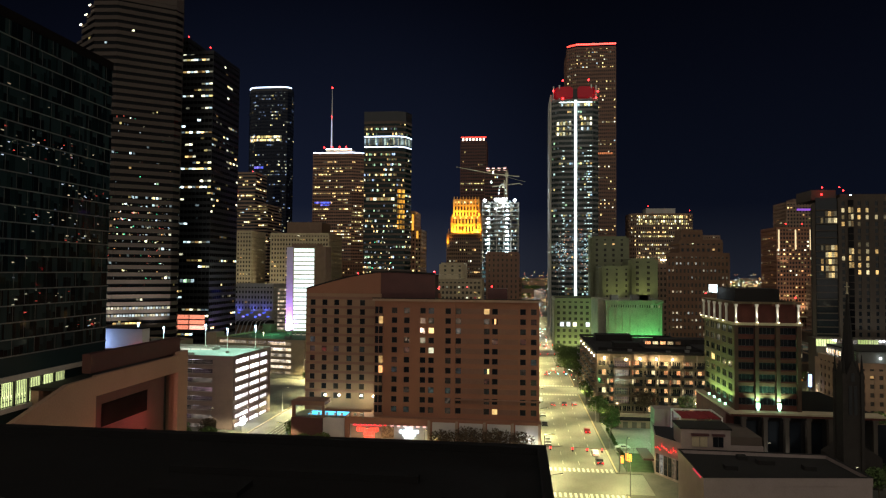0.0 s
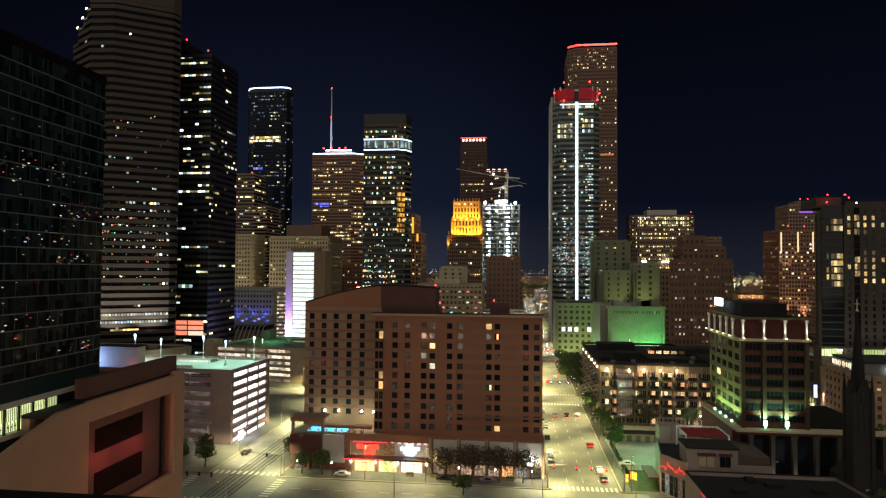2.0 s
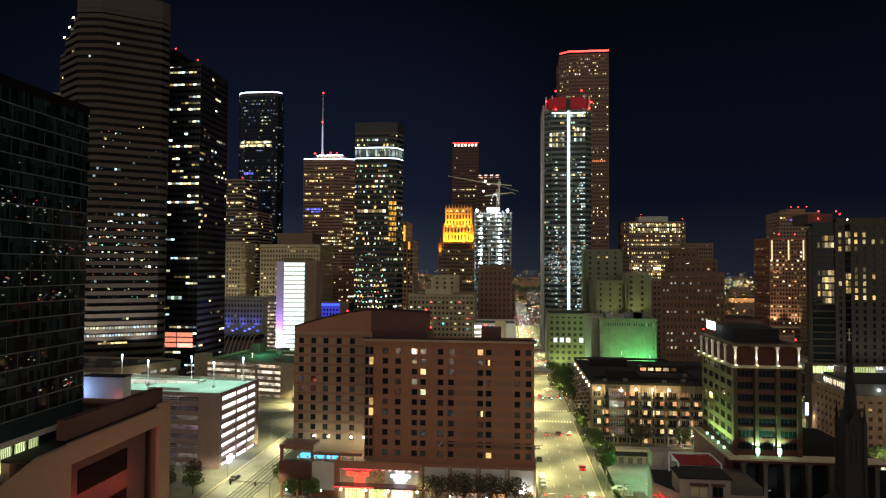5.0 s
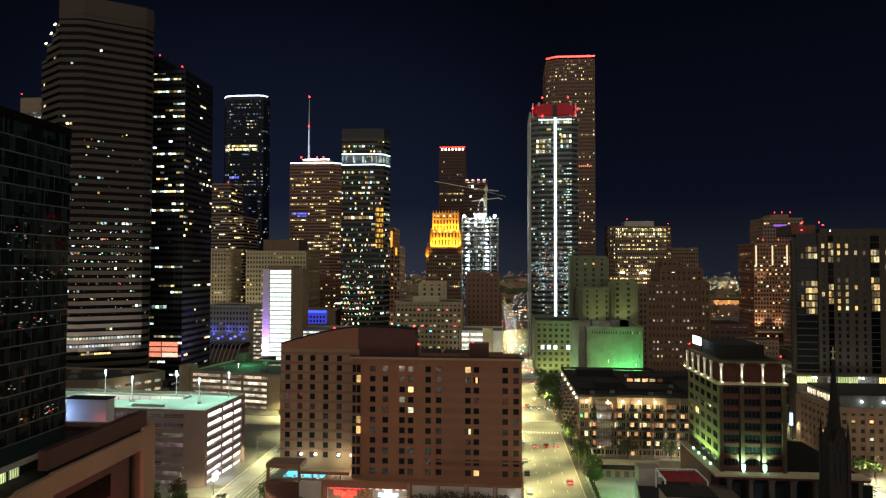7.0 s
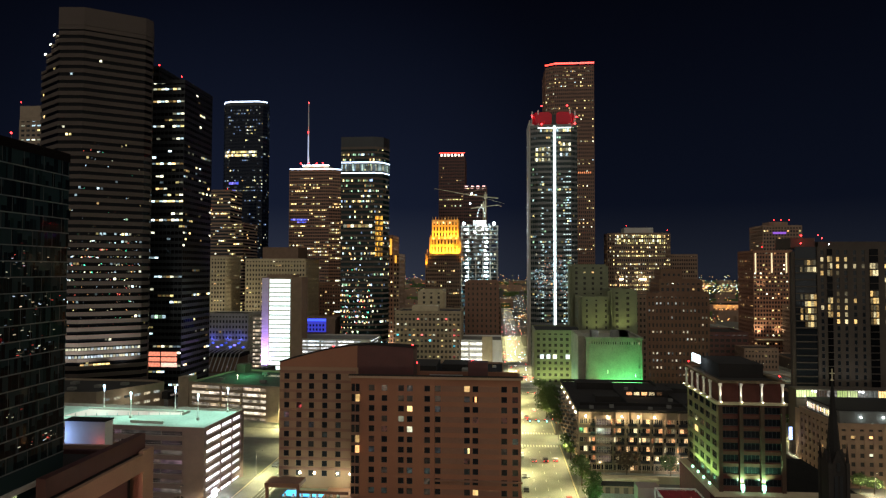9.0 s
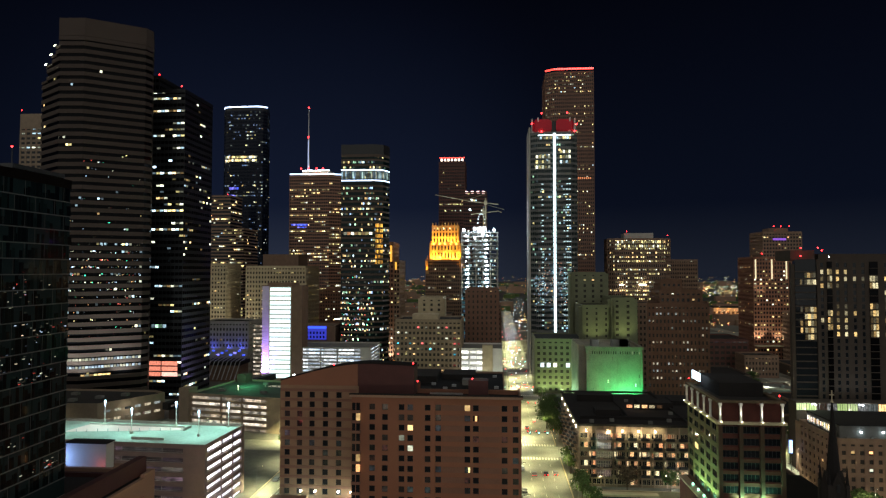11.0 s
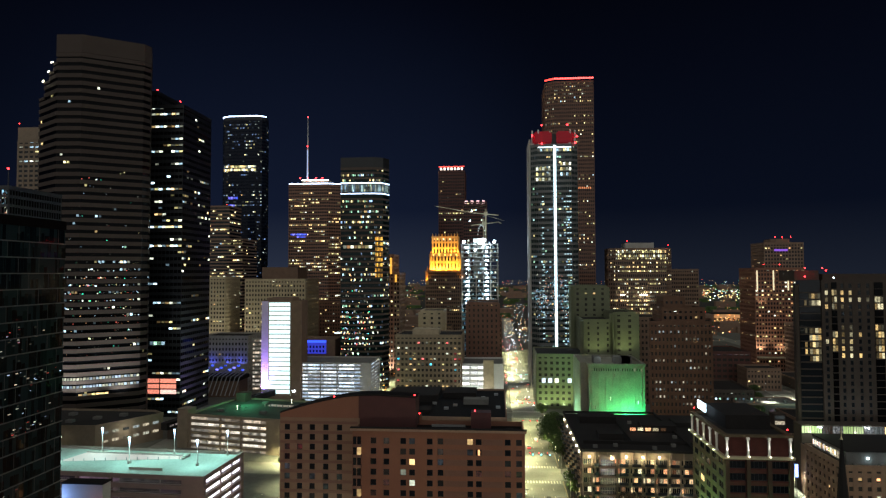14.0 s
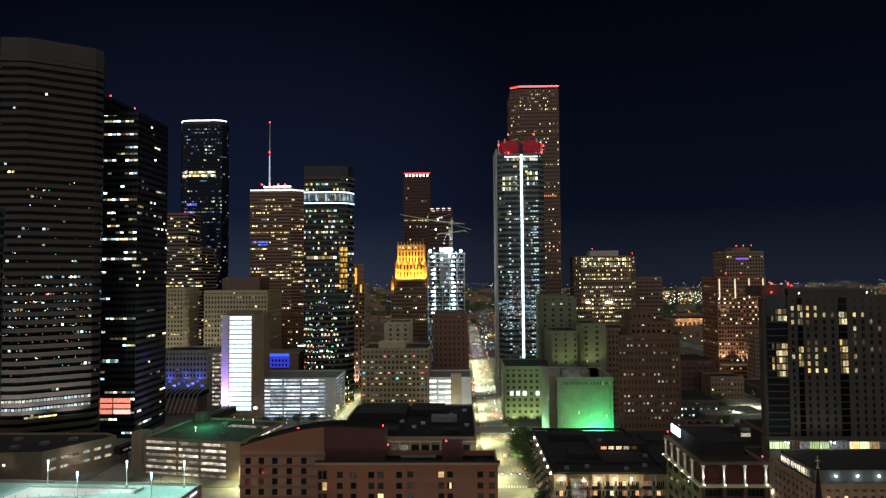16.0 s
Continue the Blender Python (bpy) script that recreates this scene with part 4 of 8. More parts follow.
# unseen fill spots added to brighten the tan tower and grey block
lamp("facade_uplight", "SPOT", (-238, 512, 6), 60000, (1.0, 0.85, 0.55), 0.5, (-238, 520, 45), 90)
lamp("facade_uplight", "SPOT", (-200, 512, 6), 45000, (1.0, 0.85, 0.55), 0.5, (-198, 520, 45), 100)
lamp("facade_uplight", "SPOT", (-174, 512, 6), 45000, (1.0, 0.85, 0.55), 0.5, (-174, 520, 45), 100)
block("grey office tower with lit floors", rect(-232, -205, 600, 640), 78, 22, M_CONC_BROWN, L_GOLD, 0.25, 145, run=0.7, full=0.1)
block("dark brick office slab with lit rooms", rect(-170, -130, 600, 640), 62, 18, M_GRANITE, L_GOLD, 0.2, 147)
t = block("old masonry office block with lit rooms", rect(-68, -24, 427, 462), 47, 13, M_OLDSTONE, L_TV, 0.42, 149, bay=2.7, run=0.25)
part("roof_hut", Mesher().prism(rect(-58, -40, 435, 450), 47, 51), M_STONE, t)
block("tan masonry block among taller towers", rect(-60, -42.5, 500, 530), 59, 15, M_STONE, L_HOME, 0.05, 151, bay=5.5, pier=4.0)
block("brown masonry block beside the street", rect(-22, 1, 470, 505), 67, 17, M_GRANITE2, L_HOME, 0.02, 153, bay=3.4, pier=2.2)
block("pale flat-roofed block beside the street", rect(-20, 4, 600, 640), 46, 10, M_CONC_BROWN, L_HOME, 0.08, 155)
block("brown block at the street corner", rect(-66, -40, 560, 590), 42, 11, M_CONC_BROWN, L_HOME, 0.3, 157)
block("pale masonry office block washed in green light", rect(26, 60, 425, 465), 35, 9, M_GREENISH, L_WHITE, 0.0, 159, bay=3.8, pier=1.9)
block("stepped masonry block washed in green light", rect(58, 77, 436, 470), 57, 15, M_GREENISH, L_HOME, 0.03, 161, bay=6.3, pier=5.0)
block("plain masonry wing washed in green light", rect(77.6, 92, 436, 470), 62, 16, M_GREENISH, L_HOME, 0.0, 163, bay=6.5, pier=5.2)
block("dark office slab behind the green block", rect(56, 80, 474, 505), 79, 20, M_GREENISH, L_HOME, 0.02, 165, bay=5.5, pier=4.2)
block("tan brick office block with dark windows", rect(92.6, 120, 445, 480), 58, 15, M_CONC_BROWN, L_HOME, 0.12, 167)
t = block("brown brick hotel block with stepped top", [(79, 340), (110, 340), (117, 363), (84.5, 363)], 63, 17, M_RUSSET, L_PALE, 0.5, 169, bay=1.9, pier=1.0, run=0.45, dark=0.08)
tower("", "", rect(86, 107, 342, 361), 70, 2, 2.6, M_RUSSET, G_DARK, L_HOME, 0.1, band=0.5, pier=1.3, z0=63.2, seed=170, base=t)
tower("", "", rect(88, 98, 346, 360), 75.5, 1, 2.6, M_RUSSET, G_DARK, L_HOME, 0.0, band=0.5, pier=1.3, z0=70.2, seed=171, base=t)
block("low pale block with few lit rooms", rect(128, 165, 430, 470), 12, 3, M_DARKBROWN, L_COOL, 0.4, 173)
block("long brown car park block", rect(146, 198, 520, 560), 26, 6, M_OXBLOOD, L_GARAGE_DIM, 0.6, 175, bay=4.5, run=0.8)
block("tan low block lit from the street below", rect(188, 212, 500, 519), 16, 4, M_CONC_BROWN, L_HOME, 0.45, 177)
block("grey block with blue-lit terrace", rect(-226, -190, 473, 500), 41, 10, M_CONCRETE, L_HOME, 0.03, 179)

# distant low city and its lights
rng = random.Random(77)
far = Mesher()
for i in range(420):
    y = rng.uniform(900, 4400)
    x = rng.uniform(-0.75, 0.8) * y
    w, d, h = rng.uniform(10, 40), rng.uniform(10, 40), rng.uniform(4, 14) * (1 + y / 4000)
    far.box(x - w, x + w, y, y + d, 0, h)
tagged(part("far_building", far, M_CONC_BROWN), "low distant buildings of the flat city", "building", kind="stuff")
fartree = Mesher()
for i in range(900):
    y = rng.uniform(880, 4500)
    x = rng.uniform(-0.75, 0.85) * y
    r, h = rng.uniform(8, 22), rng.uniform(5, 11)
    n0 = [(x + r * math.cos(a) * rng.uniform(0.6, 1), y + r * math.sin(a) * rng.uniform(0.6, 1)) for a in (0, 1.05, 2.1, 3.14, 4.19, 5.24)]
    fartree.prism(n0, 0, h)
tagged(part("far_woods", fartree, M_LEAF), "dark distant tree cover", "trees", kind="stuff")
sets = [(L, Mesher()) for L in (lightbulb("far_orange", (1.0, 0.40, 0.10), 6.0), lightbulb("far_white", (0.85, 0.95, 1.0), 6.0), lightbulb("far_gold", (1.0, 0.75, 0.25), 5.0), lightbulb("far_red", (1.0, 0.08, 0.05), 4.0), lightbulb("far_green", (0.2, 1.0, 0.6), 4.0))]
for i in range(4600):
    y = 700 * math.exp(rng.uniform(0, 1.85))
    x = rng.uniform(-0.75, 0.85) * y
    z = rng.uniform(3, 12) * (1 + y / 2500)
    s = rng.choice((0.12, 0.16, 0.22, 0.36)) * y / 1300
    rng.choices(sets, (7, 4, 5, 2.0, 0.8))[0][1].box(x - s, x + s, y, y + 0.3, z, z + s * 1.4)
for i in range(700):
    y = rng.uniform(3600, 4500)
    x = rng.uniform(-0.75, 0.85) * y
    z, s = rng.uniform(15, 50), rng.uniform(0.5, 1.1)
    rng.choices(sets, (4, 2, 6, 0.7, 0.3))[0][1].box(x - s, x + s, y, y + 0.3, z, z + s)
for i in range(620):
    y = rng.uniform(700, 1700)
    x = rng.uniform(-0.10, 0.06) * y
    z, s = rng.uniform(2, 9), rng.choice((0.15, 0.22, 0.4)) * y / 1200
    rng.choices(sets, (6, 6, 3, 2, 0.6))[0][1].box(x - s, x + s, y, y + 0.3, z, z + s)
for i in range(60):
    y = rng.uniform(840, 960)
    x = rng.uniform(0.012, 0.062) * y
    z, s = rng.uniform(4, 20), rng.choice((0.2, 0.35, 0.6))
    rng.choices(sets, (2, 6, 4, 0, 0))[0][1].box(x - s, x + s, y, y + 0.3, z, z + s)
# lit lots and a bright junction in the middle distance to the east
for i in range(170):
    y = rng.uniform(900, 1500)
    x = rng.uniform(0.285, 0.39) * y
    z, s = rng.uniform(2, 9), rng.choice((0.22, 0.35, 0.6))
    rng.choices(sets, (9, 1.2, 3, 1, 0.3))[0][1].box(x - s, x + s, y, y + 0.3, z, z + s)
for i in range(150):
    y = rng.uniform(1900, 2900)
    x = rng.uniform(0.315, 0.375) * y
    z, s = rng.uniform(5, 22), rng.choice((0.5, 0.8, 1.2))
    rng.choices(sets, (2, 3, 8, 1, 0.6))[0][1].box(x - s, x + s, y, y + 0.3, z, z + s)
for mat, m in sets:
    tagged(part("far_street_light", m, mat), "points of distant street and window light", "street light", kind="stuff")
depot = thing("depot", (432, 1196, 0), "long pale depot under orange yard lamps", "building")
part("body", Mesher().box(372, 492, 1190, 1230, 0, 14), M_CONCRETE, depot)
part("roof", Mesher().box(371, 493, 1189.5, 1230.5, 14, 15), M_DARK, depot)
for i in range(14):
    part("dock_door", Mesher().box(376 + i * 8.2, 380.5 + i * 8.2, 1189.6, 1190, 0.5, 7.5), M_DARKBROWN, depot)
for i in range(6):
    x = 380 + i * 20
    lamp("yard_lamp_light", "POINT", (x, 1178, 14), 5000, (1.0, 0.36, 0.06), 0.6)
    part("yard_lamp", Mesher().box(x - 0.8, x + 0.8, 1188.6, 1189.4, 12.0, 13.4), B_ORANGE, depot)
# the lit city behind the flight line, seen only in glass
back = [(L, Mesher()) for L in (B_WARM, sets[1][0], sets[3][0])]
for i in range(500):
    x, y = rng.uniform(-900, 700), -rng.uniform(260, 850)
    s = rng.choice((0.6, 0.9, 1.6))
    z = rng.uniform(4, 60)
    rng.choices(back, (5, 5, 1))[0][1].box(x - s, x + s, y, y + 0.3, z, z + s)
for mat, m in back:
    tagged(part("rear_street_light", m, mat), "lit city on the other side of the flight", "street light", kind="stuff")

avenue = Mesher()
ra = random.Random(12)
for i in range(90):
    y = ra.uniform(420, 760)
    x, z, q = ra.choice((-86.4, -85.6, -68.6, -67.8)) + ra.uniform(-0.4, 0.4), ra.choice((0.8, 3.0, 4.5, 6.0, 8.5)), ra.uniform(0.2, 0.55)
    avenue.box(x - q, x + q, y, y + 0.3, z, z + q)
tagged(part("street_glint", avenue, B_ORANGE), "orange shop and signal lights down the avenue", "street light", kind="stuff")
rng = random.Random(31)
for mat, cnt, seed in ((B_RED, 26, 1), (B_CYAN, 10, 2), (lightbulb("far_headlight", (0.95, 0.97, 1.0), 9.0), 75, 3), (lightbulb("shop_sign_pink", (1.0, 0.25, 0.22), 1.3), 16, 4)):
    m = Mesher()
    rr = random.Random(seed)
    for i in range(cnt):
        y = rr.uniform(430, 900)
        if mat.name.startswith("shop"):
            x = rr.choice((7.0, 28.4)); m.box(x - 0.5, x + 0.5, y, y + 2, 3.0, 4.0)
        else:
            x = rr.choice((12, 14.5, 17, 20, 23)) + rr.uniform(-0.8, 0.8); z = 0.8 if mat is not B_CYAN else 6.0; m.box(x - 0.2, x + 0.2, y, y + 0.3, z, z + 0.3)
    tagged(part("street_glint", m, mat), "vehicle, signal and shop lights far down the street", "street light", kind="stuff")


# ---- near buildings ----
def punched(parent, a, b, z0, z1, cols, rows, ww, wh, wall, thick=0.45, lit_at=None, light=L_HOME, rng=None, name="wall", frame_mat=M_GREY, glass=G_DARK, bars=1, wlabel=""):
    """A wall from a to b with real window openings; each window has a frame and a pane set back in it.
    cols: window centres along the wall, rows: window sill heights."""
    a, b = Vector(a), Vector(b)
    e = (b - a).normalized()
    n = Vector((e.y, -e.x))
    length, ang = (b - a).length, math.atan2(e.y, e.x)
    m = Mesher()
    edges = [0.0]
    for c in cols:
        edges += [c - ww / 2, c + ww / 2]
    edges.append(length)
    zs = z0
    for r in rows:
        m.box(0, length, 0, thick, zs, r)
        for i in range(0, len(edges), 2):
            if edges[i + 1] - edges[i] > 0.01:
                m.box(edges[i], edges[i + 1], 0, thick, r, r + wh)
        zs = r + wh
    m.box(0, length, 0, thick, zs, z1)
    w = part(name, m, wall, parent, wlabel, at=(a.x, a.y, 0), rot=ang)
    f = 0.07
    fr = Mesher()
    for y_ in (0.1, 0.2):
        for q in (0.0, f):
            fr.v += [(-ww / 2 + q, y_, q), (ww / 2 - q, y_, q), (ww / 2 - q, y_, wh - q), (-ww / 2 + q, y_, wh - q)]
    for i in range(4):
        k = (i + 1) % 4
        fr.f += [(i, k, 4 + k, 4 + i), (8 + k, 8 + i, 12 + i, 12 + k), (4 + i, 4 + k, 12 + k, 12 + i)]
    fm = fr.mesh("window_frame")
    bar_mesh = Mesher().box(-0.03, 0.03, 0.11, 0.19, f, wh - f).mesh("mullion")
    pm = Mesher().box(-ww / 2 + f, ww / 2 - f, 0.2, 0.24, f, wh - f)
    dark, bright, extra = pm.mesh("pane"), pm.mesh("pane"), {}
    for ri, r in enumerate(rows):
        for ci, c in enumerate(cols):
            p = a + e * c
            win = part("window", fm, frame_mat, parent, at=(p.x, p.y, r), rot=ang)
            on = lit_at(ri, ci) if lit_at else None
            pane = new("pane", bright if on else dark)
            if on is not None and on is not True and on is not False:
                pane.data = extra.get(on.name) or pm.mesh("pane")
                if on.name not in extra:
                    extra[on.name] = pane.data
                    pane.data.materials.append(on)
            elif on and not bright.materials:
                bright.materials.append(light)
            if not on and not dark.materials:
                dark.materials.append(glass)
            pane.parent = win
            for k in range(bars):
                bar = new("mullion", bar_mesh)
                if not bar_mesh.materials:
                    bar_mesh.materials.append(frame_mat)
                bar.parent, bar.location = win, (-ww / 2 + ww * (k + 1) / (bars + 1), 0, 0)
    return w


# hotel
hotel = thing("hotel", (-29, 195, 0), "tan stucco hotel tower with arched rear roof and shop podium", "hotel")
rows = [12.2 + 2.9 * k for k in range(11)]
rng = random.Random(4)
cols_l = [1.6, 6.0, 9.7, 14.5, 17.0, 22.0]
cols_r = [0.9, 9.2, 11.6, 19.7, 22.8]
gold = {(8, 3), (7, 2), (6, 3)}
punched(hotel, (-41.5, 180), (-17.4, 180), 10.6, 44.8, cols_l[1:], rows, 1.65, 1.7, M_TAN, bars=0, lit_at=lambda r, c: True if (r, c) in gold else (L_REFLECT if rng.random() < 0.35 else None), rng=rng, wlabel="tan stucco front")
gold2 = {(10, 1), (0, 2)}
punched(hotel, (-17.4, 180.3), (7.0, 180.3), 10.6, 44.8, cols_r, rows, 1.65, 1.7, M_TAN, bars=0, lit_at=lambda r, c: True if (r, c) in gold2 else (L_REFLECT if rng.random() < 0.35 else None), rng=rng, wlabel="tan stucco front with brown bands")
for k in range(11):
    for xa, xb in ((-15.4, -9.2), (-4.7, 0.9)):
        part("band", Mesher().box(xa, xb, 180.2, 180.32, rows[k] + 0.05, rows[k] + 1.6), M_BROWN, hotel)
part("cornice", Mesher().box(-42.1, 7.5, 179.5, 180.8, 44.8, 45.5), M_TAN2, hotel, "pale cornice")
part("cornice_cap", Mesher().box(-42.2, 7.6, 179.4, 180.9, 45.5, 45.7), M_DARK, hotel)
part("ledge", Mesher().box(-17.6, 7.4, 179.6, 180.3, 16.1, 16.5), M_BROWN, hotel)
# glazed corner bay
for k in range(11):
    part("bay_spandrel", Mesher().box(-41.4, -38.8, 179.2, 180.6, rows[k] - 0.9, rows[k] - 0.1), M_BROWN, hotel)
for k in range(11):
    on = k in (4, 5, 9)
    part("bay_window", Mesher().box(-41.2, -40.2, 179.3, 180.5, rows[k] - 0.1, rows[k] + 1.95), G_DARK, hotel)
    part("bay_window", Mesher().box(-40.0, -39.0, 179.3, 180.5, rows[k] - 0.1, rows[k] + 1.95), L_HOME if on else G_DARK, hotel, "lit bay window" if on else "")
    part("bay_mullion", Mesher().box(-40.2, -40.0, 179.2, 180.5, rows[k] - 0.1, rows[k] + 1.95), M_BROWN, hotel)
part("side_wall", Mesher().box(6.55, 7.0, 180.75, 193, 10.6, 45.4), M_BROWN, hotel)
part("side_wall", Mesher().box(-41.5, -41.05, 180.5, 187, 10.6, 44.8), M_WING, hotel)
part("roof", Mesher().box(-41, 6.5, 180.6, 192.5, 43.2, 43.7), M_BITUMEN, hotel, "dark flat roof")
part("rear_wall", Mesher().box(-23.5, 7.0, 193.1, 193.6, 0, 44.9), M_TAN, hotel)
part("rear_wall", Mesher().box(-65, -23.6, 196.1, 196.6, 0, 46.6), M_TAN, hotel)
# left wing with the arched top
punched(hotel, (-65.0, 187), (-41.0, 187), 10.6, 46.6, [2.2, 6.0, 9.8, 13.9, 18.0], [14.2 + 2.87 * k for k in range(11)], 1.6, 1.75, M_WING, bars=0, lit_at=lambda r, c: L_REFLECT if rng.random() < 0.25 else None, wlabel="pale stucco wing")
for k in range(11):
    part("band", Mesher().box(-64.9, -41.6, 186.93, 187.0, 16.1 + 2.87 * k, 16.9 + 2.87 * k), M_BROWN, hotel)
part("wing_side", Mesher().box(-65.0, -64.55, 187.46, 196, 0, 46.6), M_TAN, hotel)
N = 24
top = []
for i in range(N + 1):
    u = i / N
    top.append((-65.0 + 40.6 * u, 48.0 + 5.5 * math.sin(min(1.0, u / 0.70) * math.pi / 2) - 0.6 * max(0, u - 0.70) / 0.30))
for i0, i1, mat_, y_ in ((0, 14, M_TAN, 187.0), (14, N, M_MAROON, 187.2)):
    seg = top[i0:i1 + 1]
    poly = [(seg[0][0], 43.7 if i0 else 46.62)] + seg + [(seg[-1][0], 43.7 if i0 else 46.62)]
    k0 = len(poly)
    arch = Mesher()
    arch.v += [(x, y_, z) for x, z in poly] + [(x, y_ + 0.6, z) for x, z in poly]
    arch.f += [tuple(reversed(range(k0))), tuple(range(k0, 2 * k0))] + [(i, (i + 1) % k0, k0 + (i + 1) % k0, k0 + i) for i in range(k0)]
    part("arched_screen", arch, mat_, hotel, "arched roof screen")
vault = Mesher()
for (xa, za), (xb, zb) in zip(top, top[1:]):
    n0 = len(vault.v)
    for y_ in (187.9, 195.8):
        vault.v += [(xa, y_, za - 0.9), (xb, y_, zb - 0.9), (xb, y_, zb - 0.35), (xa, y_, za - 0.35)]
    vault.f += [tuple(n0 + q for q in w) for w in ((0, 1, 2, 3), (7, 6, 5, 4), (3, 2, 6, 7), (1, 0, 4, 5))]
part("arched_roof", vault, M_BITUMEN, hotel, "dark curved roof behind the screen")
part("arch_end_wall", Mesher().box(-24.9, -24.4, 187.85, 195.8, 43.7, 52.2), M_MAROON, hotel)
rim = Mesher()
for (xa, za), (xb, zb) in zip(top, top[1:]):
    rim.tube((xa, 187.2, za), (xb, 187.2, zb), 0.3, 0.3, 5)
part("arch_rim", rim, M_DARK, hotel)
part("roof_box", Mesher().box(-8.2, -2.4, 187.5, 191.5, 43.7, 48.6), M_MAROON, hotel, "maroon roof plant box")
for x, y, w, d, h in ((-36, 184, 3, 2, 0.6), (-30, 189, 2, 2, 0.8), (-18, 187, 4, 2, 0.4), (-12, 184, 1.5, 1.5, 0.7), (3, 187, 2, 3, 0.5), (-22, 183, 1.2, 1.2, 0.9)):
    part("roof_unit", Mesher().box(x - w / 2, x + w / 2, y - d / 2, y + d / 2, 43.7, 43.7 + h), M_DARK, hotel)
part("roof_pipe", Mesher().box(-20, -10, 190.5, 191.0, 43.7, 44.3), M_STEEL, hotel)
beacons(hotel, [(-24.6, 187.0, 53.6), (-48.6, 187.0, 52.9), (-23.2, 186.5, 48.4), (-7.0, 187.3, 49.2)], 0.26)
for wx, wr in ((-26.6, 8), (-24.9, 6), (-8.0, 4), (-6.0, 9), (3.6, 2)):
    part("curtain", Mesher().box(wx, wx + 0.55, 180.36, 180.4, rows[wr] + 0.1, rows[wr] + 1.6), L_HOME, hotel, "lit gap beside a curtain")
# podium
part("podium_wall", Mesher().box(-49.5, 7.4, 177.4, 196, 8.9, 11.0).box(-24.6, 7.4, 177.4, 179.4, 3.6, 8.9).box(-49.5, -48.2, 177.4, 179, 0, 8.9), M_TAN, hotel)
for x in (-24.4, -16.4, -8.4, -0.4, 7.2):
    part("pilaster", Mesher().box(x - 0.55, x + 0.2, 177.0, 177.5, 0, 10.6), M_TAN2, hotel)
for x in (-23.6, -15.8, -7.8, 0.2):
    part("wall_panel", Mesher().box(x, x + 6.7, 177.15, 177.5, 4.0, 10.2), M_PANEL, hotel, "grey wall panel")
part("wall_panel", Mesher().box(-56.0, -49.6, 177.2, 179, 2.6, 10.4), M_PANEL, hotel, "grey wall panel")
part("corner_box", Mesher().box(-65.6, -56.1, 176.8, 186, 4.2, 10.4), M_MAROON, hotel, "maroon corner box")
for x in (-65.2, -60.5, -56.6):
    part("corner_post", Mesher().box(x, x + 0.6, 177, 177.6, 0, 4.2), M_TAN, hotel)
part("pool_deck", Mesher().box(-65, -41.4, 178, 187, 10.42, 10.6), M_PAVE, hotel)
part("pergola", Mesher().box(-65.6, -55.5, 176.8, 183, 14.0, 15.2).box(-65.4, -64.6, 177, 177.8, 10.4, 14).box(-56.4, -55.6, 177, 177.8, 10.4, 14), M_BROWN, hotel, "brown pergola over the deck")
part("deck_beam", Mesher().box(-56, -41.5, 177.2, 177.8, 12.4, 13.2), M_BROWN, hotel)
for x in (-52, -48, -44):
    part("deck_post", Mesher().box(x - 0.12, x + 0.12, 177.3, 177.6, 10.6, 12.4), M_POLE, hotel)
for x in (-60.5, -58.0, -55.5, -53.0, -51.0, -47.0, -45.0):
    lg = thing("sun_lounger", (x, 178.9, 10.6), "pale sun lounger standing on the pool deck", "lounger", "pool loungers")
    part("seat", Mesher().box(x - 0.35, x + 0.35, 178.3, 179.5, 10.9, 11.0), M_WHITE, lg)
    part("backrest", Mesher().box(x - 0.35, x + 0.35, 179.5, 179.7, 10.9, 11.5), M_WHITE, lg)
    for sx in (-0.3, 0.3):
        part("leg", Mesher().box(x + sx - 0.03, x + sx + 0.03, 178.4, 178.46, 10.6, 10.9), M_STEEL, lg)
part("pool", Mesher().box(-61.5, -49.5, 180, 184.5, 10.6, 10.75), M_POOL, hotel, "glowing blue swimming pool")
for x in (-58.4, -54.0, -47.0, -43.2):
    part("wall_lamp", Mesher().box(x - 0.28, x + 0.28, 186.4, 186.9, 15.0, 15.5), B_WARM, hotel, "warm wall lamp")
    lamp("wall_lamp_light", "POINT", (x, 183.6, 14.2), 300, (1.0, 0.98, 0.48), 0.25)
lamp("deck_light", "POINT", (-43.6, 183.0, 13.6), 380, (0.9, 1.0, 0.95), 0.2)
# entrance recess with glowing signs
part("recess_wall", Mesher().box(-48.2, -24.6, 178.4, 179, 0, 8.9), M_PANEL, hotel, "pale entrance wall")
part("canopy", Mesher().box(-49.0, -24.0, 175.0, 178.4, 4.2, 4.7), M_MAROON, hotel, "dark red entrance canopy")
part("sign_panel", Mesher().box(-47.8, -38.7, 178.25, 178.39, 4.75, 8.25), M_TAN2, hotel, "tan sign panel")
for x in (-46, -41, -33, -28):
    lamp("sign_wash", "SPOT", (x, 175.6, 5.2), 170, (1.0, 0.72, 0.52), 0.2, (x, 178.4, 7.0), 120)
part("red_trim", Mesher().box(-47.4, -37, 178.2, 178.38, 8.3, 8.42), lightbulb("sign_red_trim", (1.0, 0.05, 0.06), 0.7), hotel)
S_RED, S_WHITE = lightbulb("sign_red", (1.0, 0.025, 0.012), 3.0, True), lightbulb("sign_white", (0.80, 0.93, 1.0), 2.2, True)
rng_s = random.Random(6)
